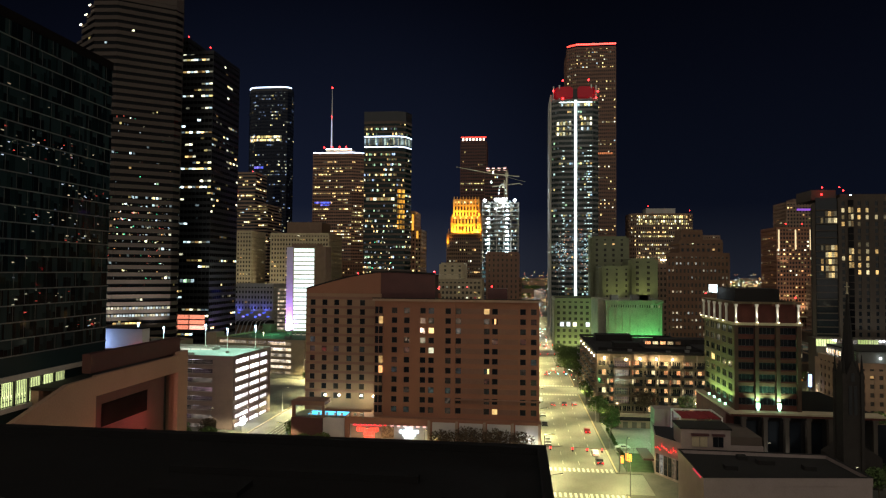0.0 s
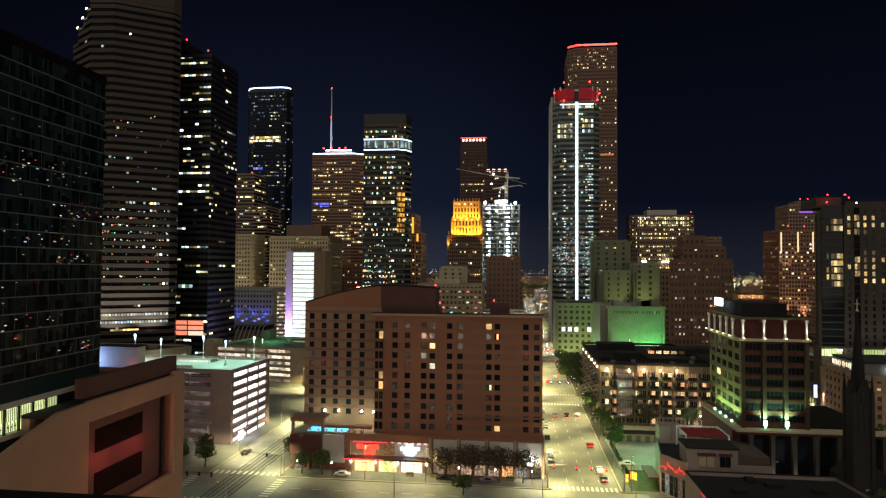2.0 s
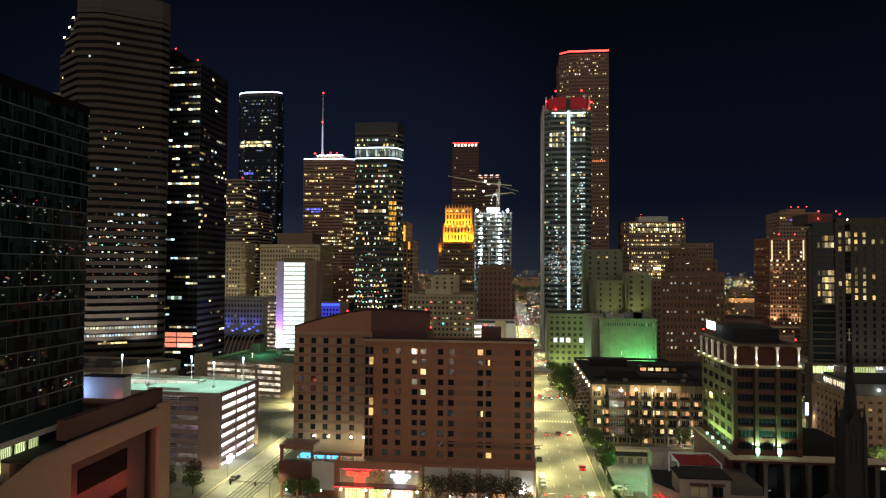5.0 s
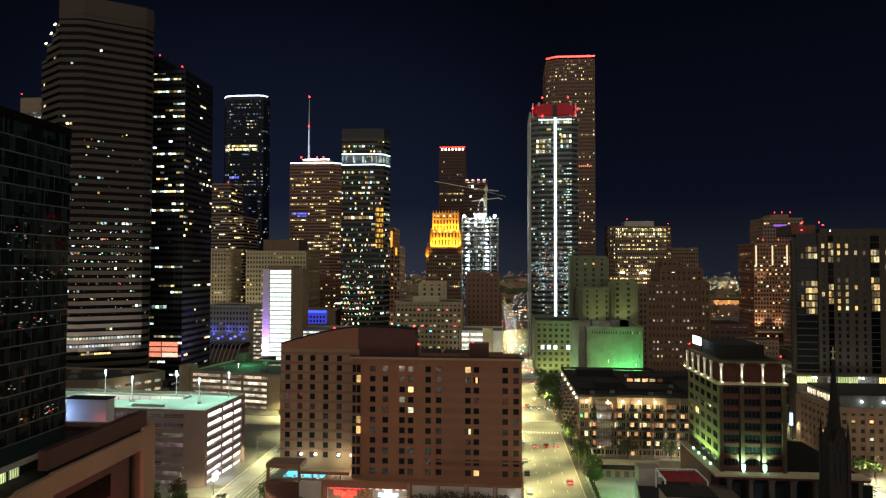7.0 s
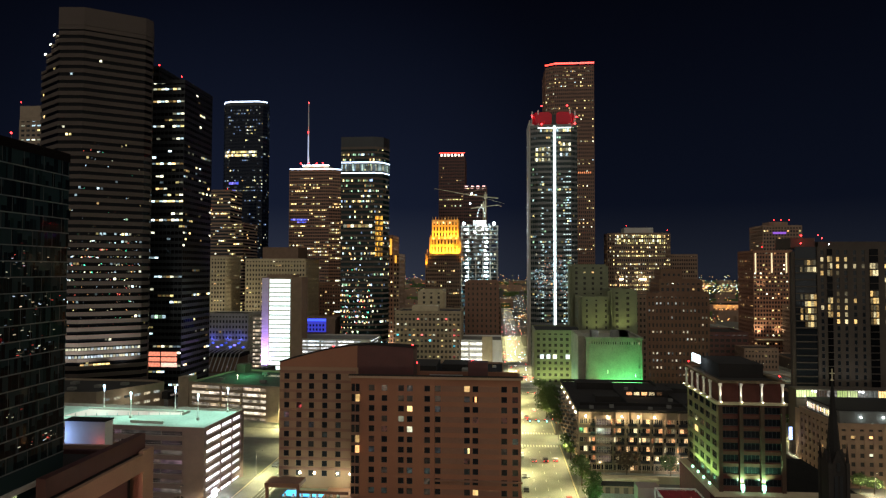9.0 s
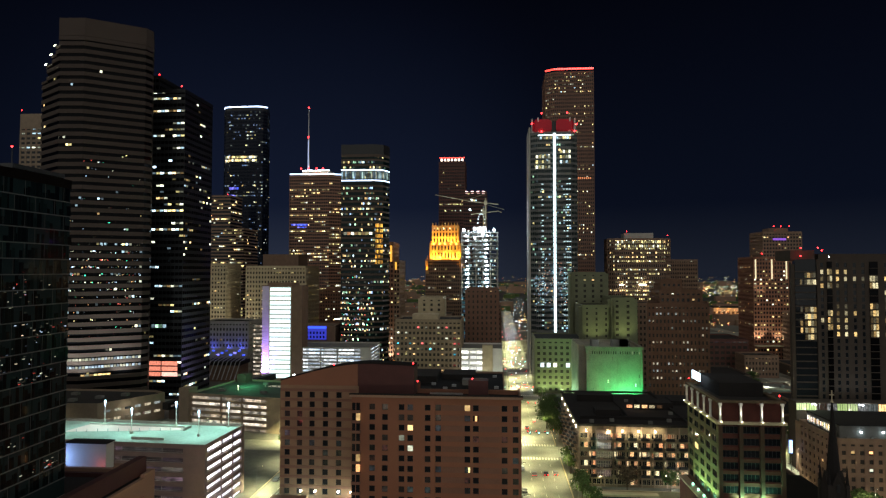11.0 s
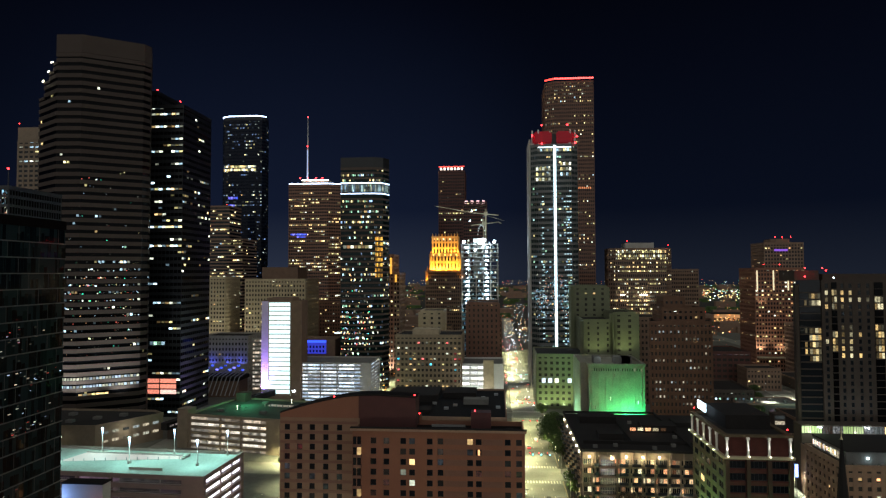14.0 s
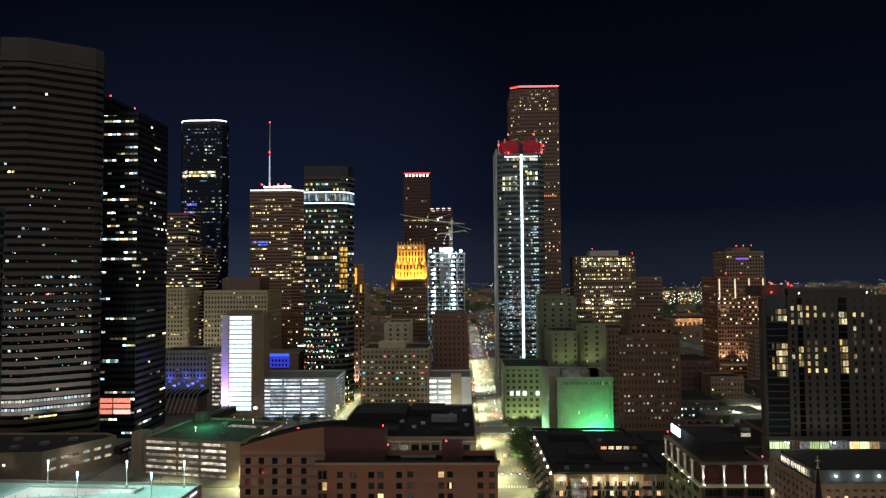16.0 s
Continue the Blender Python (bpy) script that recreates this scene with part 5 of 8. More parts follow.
for x, w, z, h, mat, n in ((-46.0, 6.4, 6.7, 1.1, S_RED, 8), (-43.9, 3.2, 5.6, 0.9, S_RED, 4), (-43.8, 3.0, 4.95, 0.4, S_RED, 5),
                           (-31.6, 2.0, 7.5, 0.75, S_WHITE, 3), (-33.3, 5.6, 6.6, 0.75, S_WHITE, 7), (-32.4, 3.8, 5.75, 0.7, S_WHITE, 4), (-31.8, 2.6, 5.05, 0.55, S_WHITE, 3)):
    for i in range(n):
        hh, xs_ = h * rng_s.uniform(0.7, 1.15), x + w * i / n
        part("sign_bar", Mesher().box(xs_, xs_ + w / n * 0.86, 178.0, 178.38, z, z + hh), mat, hotel, "glowing sign stroke")
    part("sign_bar", Mesher().box(x, x + w, 178.1, 178.38, z + h * 0.3, z + h * 0.5), mat, hotel, "glowing sign stroke")
for i in range(7):
    part("sign_dot", Mesher().box(-47.0 + i * 1.5, -46.3 + i * 1.5, 178.1, 178.4, 8.35, 8.75), lightbulb("sign_red_dot", (1.0, 0.04, 0.05), 1.6) if i == 0 else bpy.data.materials["sign_red_dot"], hotel)
for i in range(6):
    part("sign_dot", Mesher().box(-36.0 + i * 1.9, -35.1 + i * 1.9, 178.1, 178.4, 8.3, 8.75), B_PINK, hotel)
part("mural", Mesher().box(-38.6, -35.0, 178.1, 178.38, 4.9, 8.5), surface("mural", (0.35, 0.22, 0.12), 0.7, vary=0.9, scale=1.2, fine=2.5), hotel, "colourful mural panel")
for x0, x1 in ((-46.5, -41), (-39.5, -34.5), (-33, -27)):
    part("entrance_glazing", Mesher().box(x0, x1, 178.2, 178.38, 0.3, 3.9), L_SHOP, hotel, "brightly lit entrance glazing")
part("lower_mural", Mesher().box(-38.6, -35.0, 177.9, 178.19, 0.3, 4.1), lit("lit_mural", [(1.0, 0.85, 0.12), (0.9, 1.0, 0.25)], 0.7, 1.0, detail=0.9, contrast=0.6), hotel, "bright yellow-green mural glazing")
for x in (-47.6, -40.4, -33.9, -25.6):
    part("entrance_lamp", Mesher().box(x - 0.15, x + 0.15, 177.3, 177.58, 2.7, 3.3), B_WARM, hotel, "bright wall lamp")
part("red_canopy_edge", Mesher().box(-48.9, -37.5, 174.88, 175.0, 4.3, 4.6), lightbulb("canopy_red", (1.0, 0.06, 0.05), 0.9), hotel, "red lit canopy edge")
for x0, x1 in ((-46.5, -41), (-33, -27)):
    for q in range(1, 5):
        xm = x0 + (x1 - x0) * q / 5
        part("entrance_mullion", Mesher().box(xm - 0.05, xm + 0.05, 178.08, 178.2, 0.3, 3.9), M_BLACK, hotel)
    part("entrance_transom", Mesher().box(x0, x1, 178.07, 178.19, 2.6, 2.7), M_BLACK, hotel)
for x in (-46.9, -40.2, -33.8, -26.6):
    part("entrance_pier", Mesher().box(x - 0.45, x + 0.45, 177.6, 178.4, 0, 4.2), M_STONE, hotel)
for i in range(8):
    x = -23.6 + i * 3.85
    part("shop_window", Mesher().box(x, x + 3.2, 177.5, 177.7, 0.5, 3.3), L_APT if i in (1, 5) else L_SHOPDIM, hotel, "shop window")
    for dx in (0.0, 0.78, 1.56, 2.34, 3.08):
        part("shop_mullion", Mesher().box(x + dx, x + dx + 0.1, 177.38, 177.5, 0.5, 3.3), M_BLACK, hotel)
    part("shop_transom", Mesher().box(x, x + 3.2, 177.36, 177.49, 2.4, 2.5), M_BLACK, hotel)
for i in range(3):
    part("shop_window", Mesher().box(-64.5 + i * 2.8, -62.2 + i * 2.8, 178.4, 178.6, 0.4, 3.6), L_SHOPDIM, hotel, "shop window")
part("podium_base", Mesher().box(-65, 7.2, 178.9, 196, 0.0, 8.85), M_TAN, hotel)
lamp("corner_floodlight", "POINT", (3.5, 175.6, 4.6), 600, (1.0, 0.97, 0.9), 0.25)
part("floodlight", Mesher().box(2.9, 4.1, 176.4, 177.0, 4.2, 4.8), B_WHITE, hotel, "white floodlight")
for x in (-44, -30):
    lamp("entrance_light", "POINT", (x, 176.4, 3.7), 900, (1.0, 0.88, 0.6), 0.5)


# car parks
def car_park(label, x0, x1, y0, y1, z1, levels, wall, inside_s, inside_e, deck, front_pattern=True):
    g = thing("parking_garage", ((x0 + x1) / 2, (y0 + y1) / 2, 0), label, "parking garage", "parking garages")
    fh = z1 / levels
    part("core", Mesher().box(x0 + 1.2, x1 - 1.2, y0 + 1.2, y1 - 1.2, 0, z1 - 1.3), M_CONCRETE, g)
    part("deck", Mesher().box(x0 + 0.3, x1 - 0.3, y0 + 0.3, y1 - 0.3, z1 - 1.25, z1 - 1.0), deck, g, "concrete roof deck")
    bm_ = Mesher().ring([(x0 - (x0 + x1) / 2, y0 - (y0 + y1) / 2), (x1 - (x0 + x1) / 2, y0 - (y0 + y1) / 2), (x1 - (x0 + x1) / 2, y1 - (y0 + y1) / 2), (x0 - (x0 + x1) / 2, y1 - (y0 + y1) / 2)], 0, 0.35, 0, fh * 0.47).mesh("parapet_band")
    for k in range(1, levels + 1):
        part("parapet_band", bm_, wall, g, at=((x0 + x1) / 2, (y0 + y1) / 2, k * fh - fh * 0.47))
    for x, w in ((x0, 1.2), (x1 - 7.5, 7.5), ((x0 + x1) / 2 - 8, 0.9), ((x0 + x1) / 2 + 4, 0.9)):
        part("pier", Mesher().box(x, x + w, y0 - 0.06, y0 + 0.9, 0, z1 - 0.05), wall, g)
    for y, w in ((y0, 1.6), (y1 - 2.2, 2.2), (y0 + (y1 - y0) * 0.40, 0.9), (y0 + (y1 - y0) * 0.68, 0.9)):
        part("pier", Mesher().box(x1 - 0.36, x1 + 0.06, y, y + min(w, 3.0) * (1 if w > 1 else 0.6), 0, z1 - 0.05), wall, g)
    rail_m = Mesher().box(-(x1 - x0) / 2 + 1, (x1 - x0) / 2 - 8, 0, 0.06, 0, 0.09).mesh("guard_rail")
    for k in range(levels):
        part("guard_rail", rail_m, M_STEEL, g, at=((x0 + x1) / 2, y0 - 0.08, k * fh + fh * 0.26))
        za, zb = k * fh + 0.05, (k + 0.53) * fh
        m = Mesher()
        n = 5
        for i in range(n):
            xa, xb = x0 + 1 + (x1 - x0 - 2) * i / n, x0 + 1 + (x1 - x0 - 2) * (i + 1) / n - 0.3
            m.quad((xa, y0 + 1.1, za), (xb, y0 + 1.1, za), (xb, y0 + 1.1, zb), (xa, y0 + 1.1, zb))
        part("deck_light", m, inside_s, g, "lit parking level", kind="stuff")
        if front_pattern and k:
            tubes = Mesher()
            for i in range(3):
                xa = x0 + 2 + (x1 - x0 - 12) * i / 3
                tubes.box(xa, xa + (x1 - x0 - 12) / 3 - 1.6, y0 + 0.6, y0 + 0.7, zb - 0.16, zb - 0.04)
            part("tube_light", tubes, L_TUBE, g, "thin tube lights along the level", kind="stuff")
        m = Mesher()
        for i in range(4):
            ya, yb = y0 + 1 + (y1 - y0 - 2) * i / 4, y0 + 1 + (y1 - y0 - 2) * (i + 1) / 4
            m.quad((x1 - 1.1, ya, za), (x1 - 1.1, yb, za), (x1 - 1.1, yb, zb), (x1 - 1.1, ya, zb))
        part("deck_light", m, inside_e, g, "lit parking level", kind="stuff")
    return g


garage = car_park("brown concrete parking garage with bright white lit levels", -167, -93.2, 202.6, 231.2, 24.6, 8, M_GARAGE, L_GARAGE_DIM, L_GARAGE, M_DECK)
garage.rotation_euler = (0, 0, radians(-3.0))
garage.location.y -= 1.9
# no hollow behind it: a black strip paints the slit's shade
part("stair_slit", Mesher().box(-95.2, -94.8, 202.4, 202.56, 2.0, 22.4), M_FLATBLACK, garage, "tall black strip for a shaded stair slit")
part("slit_light", Mesher().box(-94.98, -94.92, 202.3, 202.38, 2.0, 22.0), L_TUBE, garage)
part("entry_light", Mesher().box(-93.1, -92.85, 206, 209, 0.3, 2.8), B_WHITE, garage, "bright entry")
lamp("entry_glow", "POINT", (-89.6, 207, 2.6), 600, (1.0, 0.98, 0.92), 0.4)
# thin emissive panel on the deck imitates light coming up the ramp
part("ramp_floor", Mesher().prism([(-154, 213.5), (-112, 221.6), (-113, 225.2), (-152, 225.2)], 23.61, 23.66), lightbulb("ramp_floor_glow", (1.0, 0.72, 0.66), 0.22), garage, "flat panel glowing pink for a lit ramp opening")
part("ramp_kerb", Mesher().box(-112.4, -111.9, 220.5, 225.6, 23.6, 24.5), M_CONCRETE, garage)
for i in range(12):
    part("ramp_rail_post", Mesher().box(-153.0 + i * 3.6, -152.85 + i * 3.6, 213.4 + i * 0.69, 213.55 + i * 0.69, 23.6, 24.6), M_STEEL, garage)
part("deck_kerb", Mesher().box(-152, -114, 224.5, 224.8, 23.6, 24.3).box(-124, -112, 208, 208.4, 23.6, 24.4), M_CONCRETE, garage)


def deck_lamp(x, y, z, h=9.0, power=5400, color=(0.56, 1.0, 0.76)):
    d = thing("lamp_post", (x, y, z), "slim parking-deck lamp post with a white head", "lamp post", "deck lamp posts")
    part("base", Mesher().box(x - 0.4, x + 0.4, y - 0.4, y + 0.4, z, z + 0.9), M_CONCRETE, d)
    part("post", Mesher().tube((x, y, z + 0.9), (x, y, z + h), 0.17, 0.13, 8), M_WHITE, d)
    part("head", Mesher().tube((x, y, z + h - 2.6), (x, y, z + h), 0.12, 0.34, 8), B_DECK, d, "tapered blue-white lamp head")
    lamp("deck_lamp_light", "SPOT", (x, y - 0.55, z + h - 0.2), power * 0.9, color, 0.4, (x, y + 0.01, z), 165, 0.4)


for x, y in ((-146, 226.6), (-128, 214), (-118, 226), (-103, 213), (-98, 226), (-158, 212)):
    deck_lamp(x, y, 23.6)
garage2 = car_park("tan concrete parking garage with warmly lit levels", -154.75, -102.25, 312, 357, 17.8, 6, M_GARAGE2, L_GARAGE_TAN, L_GARAGE_TAN, surface("dark_deck", (0.05, 0.055, 0.045), 0.9, vary=0.35, scale=0.15))
garage2.rotation_euler = (0, 0, radians(-11))
part("corner_tower", Mesher().box(-161.0, -154.9, 311.6, 318.5, 0, 20), M_GARAGE2, garage2)
lamp("deck_green_light", "POINT", (-138, 342, 23), 4200, (0.20, 1.0, 0.36), 0.5)
for x, y in ((-145, 326), (-120, 326), (-132, 348), (-110, 344)):
    part("roof_unit", Mesher().box(x - 1.6, x + 1.6, y - 1, y + 1, 16.8, 18.0), M_ROOFGREY, garage2)
part("stair_house", Mesher().box(-152, -146.5, 350, 356.5, 16.8, 21.5), M_DARKBROWN, garage2)
# again no hollow: a glowing panel gives the ramp's light
part("ramp_opening", Mesher().prism([(-128, 343), (-106, 343), (-106, 347.5), (-128, 347.5)], 16.81, 16.85), lightbulb("ramp_tan_glow", (1.0, 0.68, 0.5), 0.12), garage2, "flat panel glowing tan for a lit ramp opening")
for i in range(7):
    part("bollard", Mesher().box(-129 + i * 3.6, -128.5 + i * 3.6, 341.8, 342.3, 16.8, 17.9), M_CONCRETE, garage2)
for x, y in ((-118, 352), (-138, 330)):
    part("deck_lamp", Mesher().box(x - 0.25, x + 0.25, y - 0.2, y + 0.2, 18.8, 19.2).box(x - 0.06, x + 0.06, y - 0.06, y + 0.06, 16.8, 18.8), B_LENS, garage2)

# white-lit slab tower, its neighbours
slabt = thing("office_block", (-152, 455, 0), "slender office slab with glowing white floors and violet-lit flank", "office block")
part("body", Mesher().box(-166, -137, 438, 452, 0, 70.5), M_CONC_BROWN, slabt)
part("flank_panel", Mesher().box(-165.8, -160.7, 437.6, 437.98, 3, 70), M_WHITE, slabt, "pale flank washed in violet light")
for k in range(20):
    part("lit_floor", Mesher().box(-160, -145, 437.2, 437.9, 5.5 + k * 3.22, 7.9 + k * 3.22), lightbulb("lit_floor_white", (0.84, 1.0, 0.88), 1.15, True) if k == 0 else bpy.data.materials["lit_floor_white"], slabt, "glowing white floor")
part("side_fin", Mesher().box(-160.6, -160.1, 436.6, 438, 4, 70).box(-144.9, -144.4, 436.6, 438, 4, 70), M_STONE, slabt)
part("cap", Mesher().box(-162, -143, 437.4, 451, 70.5, 72.5), M_CONC_BROWN, slabt)
for z in (4.5,):
    for x in (-162.8, -164.6):
        lamp("violet_uplight", "SPOT", (x, 433.0, 3.2), 90000, (0.50, 0.24, 1.0), 0.4, (x, 438, 40), 70)
t = car_park("white parking garage with lit louvred levels", -145, -88, 440, 475, 27, 11, M_CONCRETE, L_LOUVRE, L_LOUVRE, M_ROOFGREY)
t = car_park("pale parking garage with bright levels beside the street", -25, 4, 427, 460, 29, 8, M_WHITE, lit("lit_garage_white", [(1.0, 0.92, 0.7), (1.0, 0.9, 0.75)], 0.9, 1.7, contrast=0.3), L_GARAGE, M_ROOFGREY)
part("stair_block", Mesher().box(-9.5, -2.5, 426.4, 432, 0, 31), M_STONE, t)
car_park("small tan parking garage with lit levels", -192, -171.5, 480, 508, 40, 13, M_CONCRETE, L_GARAGE_TAN, L_GARAGE_TAN, M_ROOFGREY, front_pattern=False)
fl = thing("floodlight_mast", (-140, 431, 0), "bright white floodlight on a slim mast", "floodlight")
part("mast", Mesher().tube((-140, 431, 0), (-140, 431, 8), 0.15, 0.1, 8), M_POLE, fl)
part("lamp_head", Mesher().box(-140.9, -139.1, 430.5, 431.2, 8, 9.2), B_WHITE, fl, "glaring white lamp head")
lamp("garage_floodlight", "SPOT", (-132, 424, 3), 2600, (0.72, 0.82, 1.0), 0.4, (-118, 440, 12), 100)
lamp("garage_floodlight", "SPOT", (-104, 424, 3), 2600, (0.72, 0.82, 1.0), 0.4, (-104, 440, 12), 100)
lamp("street_garage_floodlight", "SPOT", (-12, 418, 3), 9000, (1.0, 0.9, 0.65), 0.4, (-11, 427, 14), 130)
bb = thing("low_building", (-143, 492, 0), "low building with a self-glowing blue-violet front", "building")
part("body", Mesher().box(-156, -126, 488.6, 515, 0, 38), M_CONC_BROWN, bb)
# wall emission imitates the blue-violet light on this front
part("lit_front", Mesher().box(-155, -133, 488.0, 488.5, 27, 37.6), lightbulb("front_violet", (0.08, 0.08, 0.8), 0.40), bb, "self-glowing blue-violet front")
for r_ in range(2):
    for i in range(8):
        part("window", Mesher().box(-153.9 + i * 2.6, -152.7 + i * 2.6, 487.8, 488.0, 28.2 + r_ * 3.3, 29.9 + r_ * 3.3), M_FLATBLACK, bb)
# brighter emission for the blue light at the top of the wall
part("front_top_light", Mesher().box(-155, -133, 487.8, 488.02, 35.6, 37.4), lightbulb("front_blue_bright", (0.06, 0.10, 1.0), 1.3), bb, "bright blue band along the parapet")
part("roof_canopy", Mesher().box(-128, -104, 494, 512, 42, 43), M_WHITE, bb)
strip_of(bb, "canopy_light", [(-128, 493.8), (-104, 493.8)], 42.8, 0.35, B_STRIP)
# terrace lit blue beside the black tower
terrace = thing("terrace", (-207, 470, 0), "low terrace with rows of blue lights", "terrace")
part("terrace_wall", Mesher().box(-226, -189, 470, 472.9, 0, 21), M_CONCRETE, terrace)
for i in range(10):
    x = -224 + i * 3.4
    part("blue_light", Mesher().box(x, x + 2.2, 469.6, 469.95, 16 + (i % 3) * 1.6, 17.2 + (i % 3) * 1.6), L_BLUE, terrace, "blue light")
for x in (-218, -206, -196):
    lamp("terrace_blue_light", "SPOT", (x, 469, 21.5), 800, (0.10, 0.12, 1.0), 0.4, (x + 2, 473, 25), 120)
hall = thing("barrel_hall", (-205, 452, 0), "dark hall with a curved ribbed roof", "hall")
for i in range(12):
    x = -222 + i * 3.2
    part("roof_rib", Mesher().tube((x, 440, 3), (x + 1, 448, 15), 0.4, 0.4, 6).tube((x + 1, 448, 15), (x + 1, 466, 17), 0.4, 0.4, 6), M_STEEL, hall)
part("roof_shell", Mesher().box(-223, -186, 448, 467, 12, 14.6), M_DARK, hall)
part("hall_body", Mesher().box(-222, -187, 449, 466, 0, 12), M_CONC_BROWN, hall)
low = thing("low_building", (-225, 322, 0), "low flat-roofed building with a slanted lit side below the striped tower", "building")
LOWP = [(-262, 300), (-200, 304), (-181.5, 335), (-190, 341), (-262, 341)]
part("body", Mesher().prism(LOWP, 0, 13), M_GARAGE2, low)
part("roof", Mesher().prism(offset(LOWP, -0.5), 13, 13.2), M_DARK, low)
part("parapet", Mesher().ring(LOWP, 0.1, 0.5, 12.6, 14.2), M_GARAGE2, low)
for i in range(6):
    part("roof_unit", Mesher().box(-250 + i * 9.5, -246.5 + i * 9.5, 312 + (i % 3) * 8, 315 + (i % 3) * 8, 13.2, 14.6), M_ROOFGREY, low)
for z in (9.0, 4.6):
    lit_row(low, (-199, 305.7), (-182.4, 333.5), z, 1.3, 6, L_PALE, 0.6, label="lit slot windows")
for x in (-240, -215):
    part("wall_lamp", Mesher().box(x - 0.4, x + 0.4, 299.6, 300.0, 9.0, 9.6), B_WARM, low)
lamp("wall_lamp_light", "POINT", (-188, 314, 9.4), 700, (1.0, 0.85, 0.6), 0.3)

# pale wedge building and glass tower on the west side
wedge = thing("wedge_building", (-95, 120, 0), "pale stucco building with a sloping end and dark recessed openings", "building")
X = -82.0
part("corner_wall", Mesher().box(X - 1.0, X, 142.5, 146, 0, 33.4), M_WEDGE, wedge)
part("lintel_wall", Mesher().box(X - 1.0, X, 112, 142.5, 28.6, 32.6), M_WEDGE, wedge)
part("base_wall", Mesher().box(X - 1.0, X, 112, 142.5, 0, 9.5), M_WEDGE, wedge)
W = Mesher()
prof = [(60, 0), (112, 0), (112, 32.4), (104, 32.2), (91, 28.2), (60, 14.0)]
W.v += [(X, y, z) for y, z in prof] + [(X - 1, y, z) for y, z in prof]
W.f += [tuple(range(6)), tuple(reversed(range(6, 12)))] + [((i + 1) % 6, i, 6 + i, 6 + (i + 1) % 6) for i in range(6)]
part("front_wall", W, M_WEDGE, wedge, "brown plaster wall with a sloping top")
part("north_wall", Mesher().box(-130, X, 146.02, 147, 0, 33.4), M_WEDGE, wedge)
part("recess_wall", Mesher().box(X - 4.0, X - 1.6, 112, 139, 9.5, 28.6), M_MAROON, wedge, "recessed maroon wall")
# black sheets on the recess wall paint the shade of two slots
for za, zb in ((21.5, 26.2), (12.5, 17.5)):
    part("opening", Mesher().box(X - 1.6, X - 1.5, 116, 132, za, zb), M_FLATBLACK, wedge, "black sheet for a shaded slot opening")
part("recess_end", Mesher().box(X - 6, X - 3.0, 139.02, 142.4, 9.5, 28.6), M_DARK, wedge)
part("roof", Mesher().box(-130, X - 1.02, 104, 146, 31.0, 31.6), M_DARK, wedge)
part("parapet", Mesher().box(X - 3.2, X - 1.3, 112, 145.5, 33.0, 36.8).box(-128, X - 3.3, 144.8, 145.8, 31.6, 32.6), M_MAROON, wedge, "dark parapet screen")
part("rear_wing", Mesher().box(-130, -95.5, 147.02, 156, 0, 31.6), M_WEDGE, wedge)
part("roof_hut", Mesher().box(-106.8, -96.3, 150, 153.2, 31.6, 38.1), M_WHITE, wedge, "white rooftop hut")
part("hut_roof", Mesher().box(-107, -96.1, 149.8, 153.4, 38.1, 38.4), M_DARK, wedge)
lamp("roof_blue_light", "SPOT", (-108.5, 146.8, 34.4), 900, (0.35, 0.5, 1.0), 0.3, (-104, 150, 36), 120)
lamp("roof_red_light", "POINT", (-97.5, 148.4, 33.2), 26, (1.0, 0.12, 0.08), 0.2)
for y in (118, 130):
    lamp("recess_red_light", "POINT", (X + 2.0, y, 19.4), 520, (1.0, 0.10, 0.10), 0.4)
part("back_body", Mesher().box(-129.9, X - 6.1, 104.2, 145, 0, 30.9), M_WEDGE, wedge)

gt = thing("glass_tower", (-120, 73, 0), "dark green glass tower with staggered pale mullions", "office tower")
part("glazing", Mesher().box(-150, -90, 20, 126, 0, 98.8), G_TEAL, gt, "dark reflective glazing")
floor_ring = Mesher().ring([(-30, -53), (30, -53), (30, 53), (-30, 53)], 0.12, 0.18, 0, 0.2).mesh("floor_mullion")
rgt = random.Random(23)
mull_mesh = Mesher().box(0.02, 0.09, -0.035, 0.035, 0, 2.83).mesh("mullion")
for k in range(20):
    zf = 37.8 + 3.03 * k
    part("floor_mullion", floor_ring, M_MULL, gt, at=(-120, 73, zf))
    for i in range(12):
        part("mullion", mull_mesh, M_MULLV, gt, at=(-90, 61.8 + (2.7 if k % 2 else 0.0) + 5.4 * i, zf + 0.2))
m_pane, n_, l_, p_ = nodes_of("curtained_pane")
geo_, ramp_ = n_.new("ShaderNodeNewGeometry"), n_.new("ShaderNodeValToRGB")
ramp_.color_ramp.elements[0].color, ramp_.color_ramp.elements[1].color = (0.004, 0.006, 0.006, 1), (0.011, 0.023, 0.024, 1)
ramp_.color_ramp.elements[0].position = 0.35
l_.new(geo_.outputs["Random Per Island"], ramp_.inputs[0])
l_.new(ramp_.outputs[0], p_.inputs["Base Color"])
p_.inputs["Roughness"].default_value, p_.inputs["Specular IOR Level"].default_value = 0.05, 0.25
curt = Mesher()
for k in range(20):
    zf = 37.8 + 3.03 * k + 0.22
    y = 61.0
    while y < 125.4:
        w = rgt.choice((0.45, 0.9, 0.9, 1.35))
        if rgt.random() < 0.8:
            zt = zf + 2.78 if rgt.random() < 0.6 else zf + 2.78 * rgt.uniform(0.35, 0.8)
            curt.quad((-89.985, y, zf), (-89.985, y + w - 0.06, zf), (-89.985, y + w - 0.06, zt), (-89.985, y, zt))
        y += w
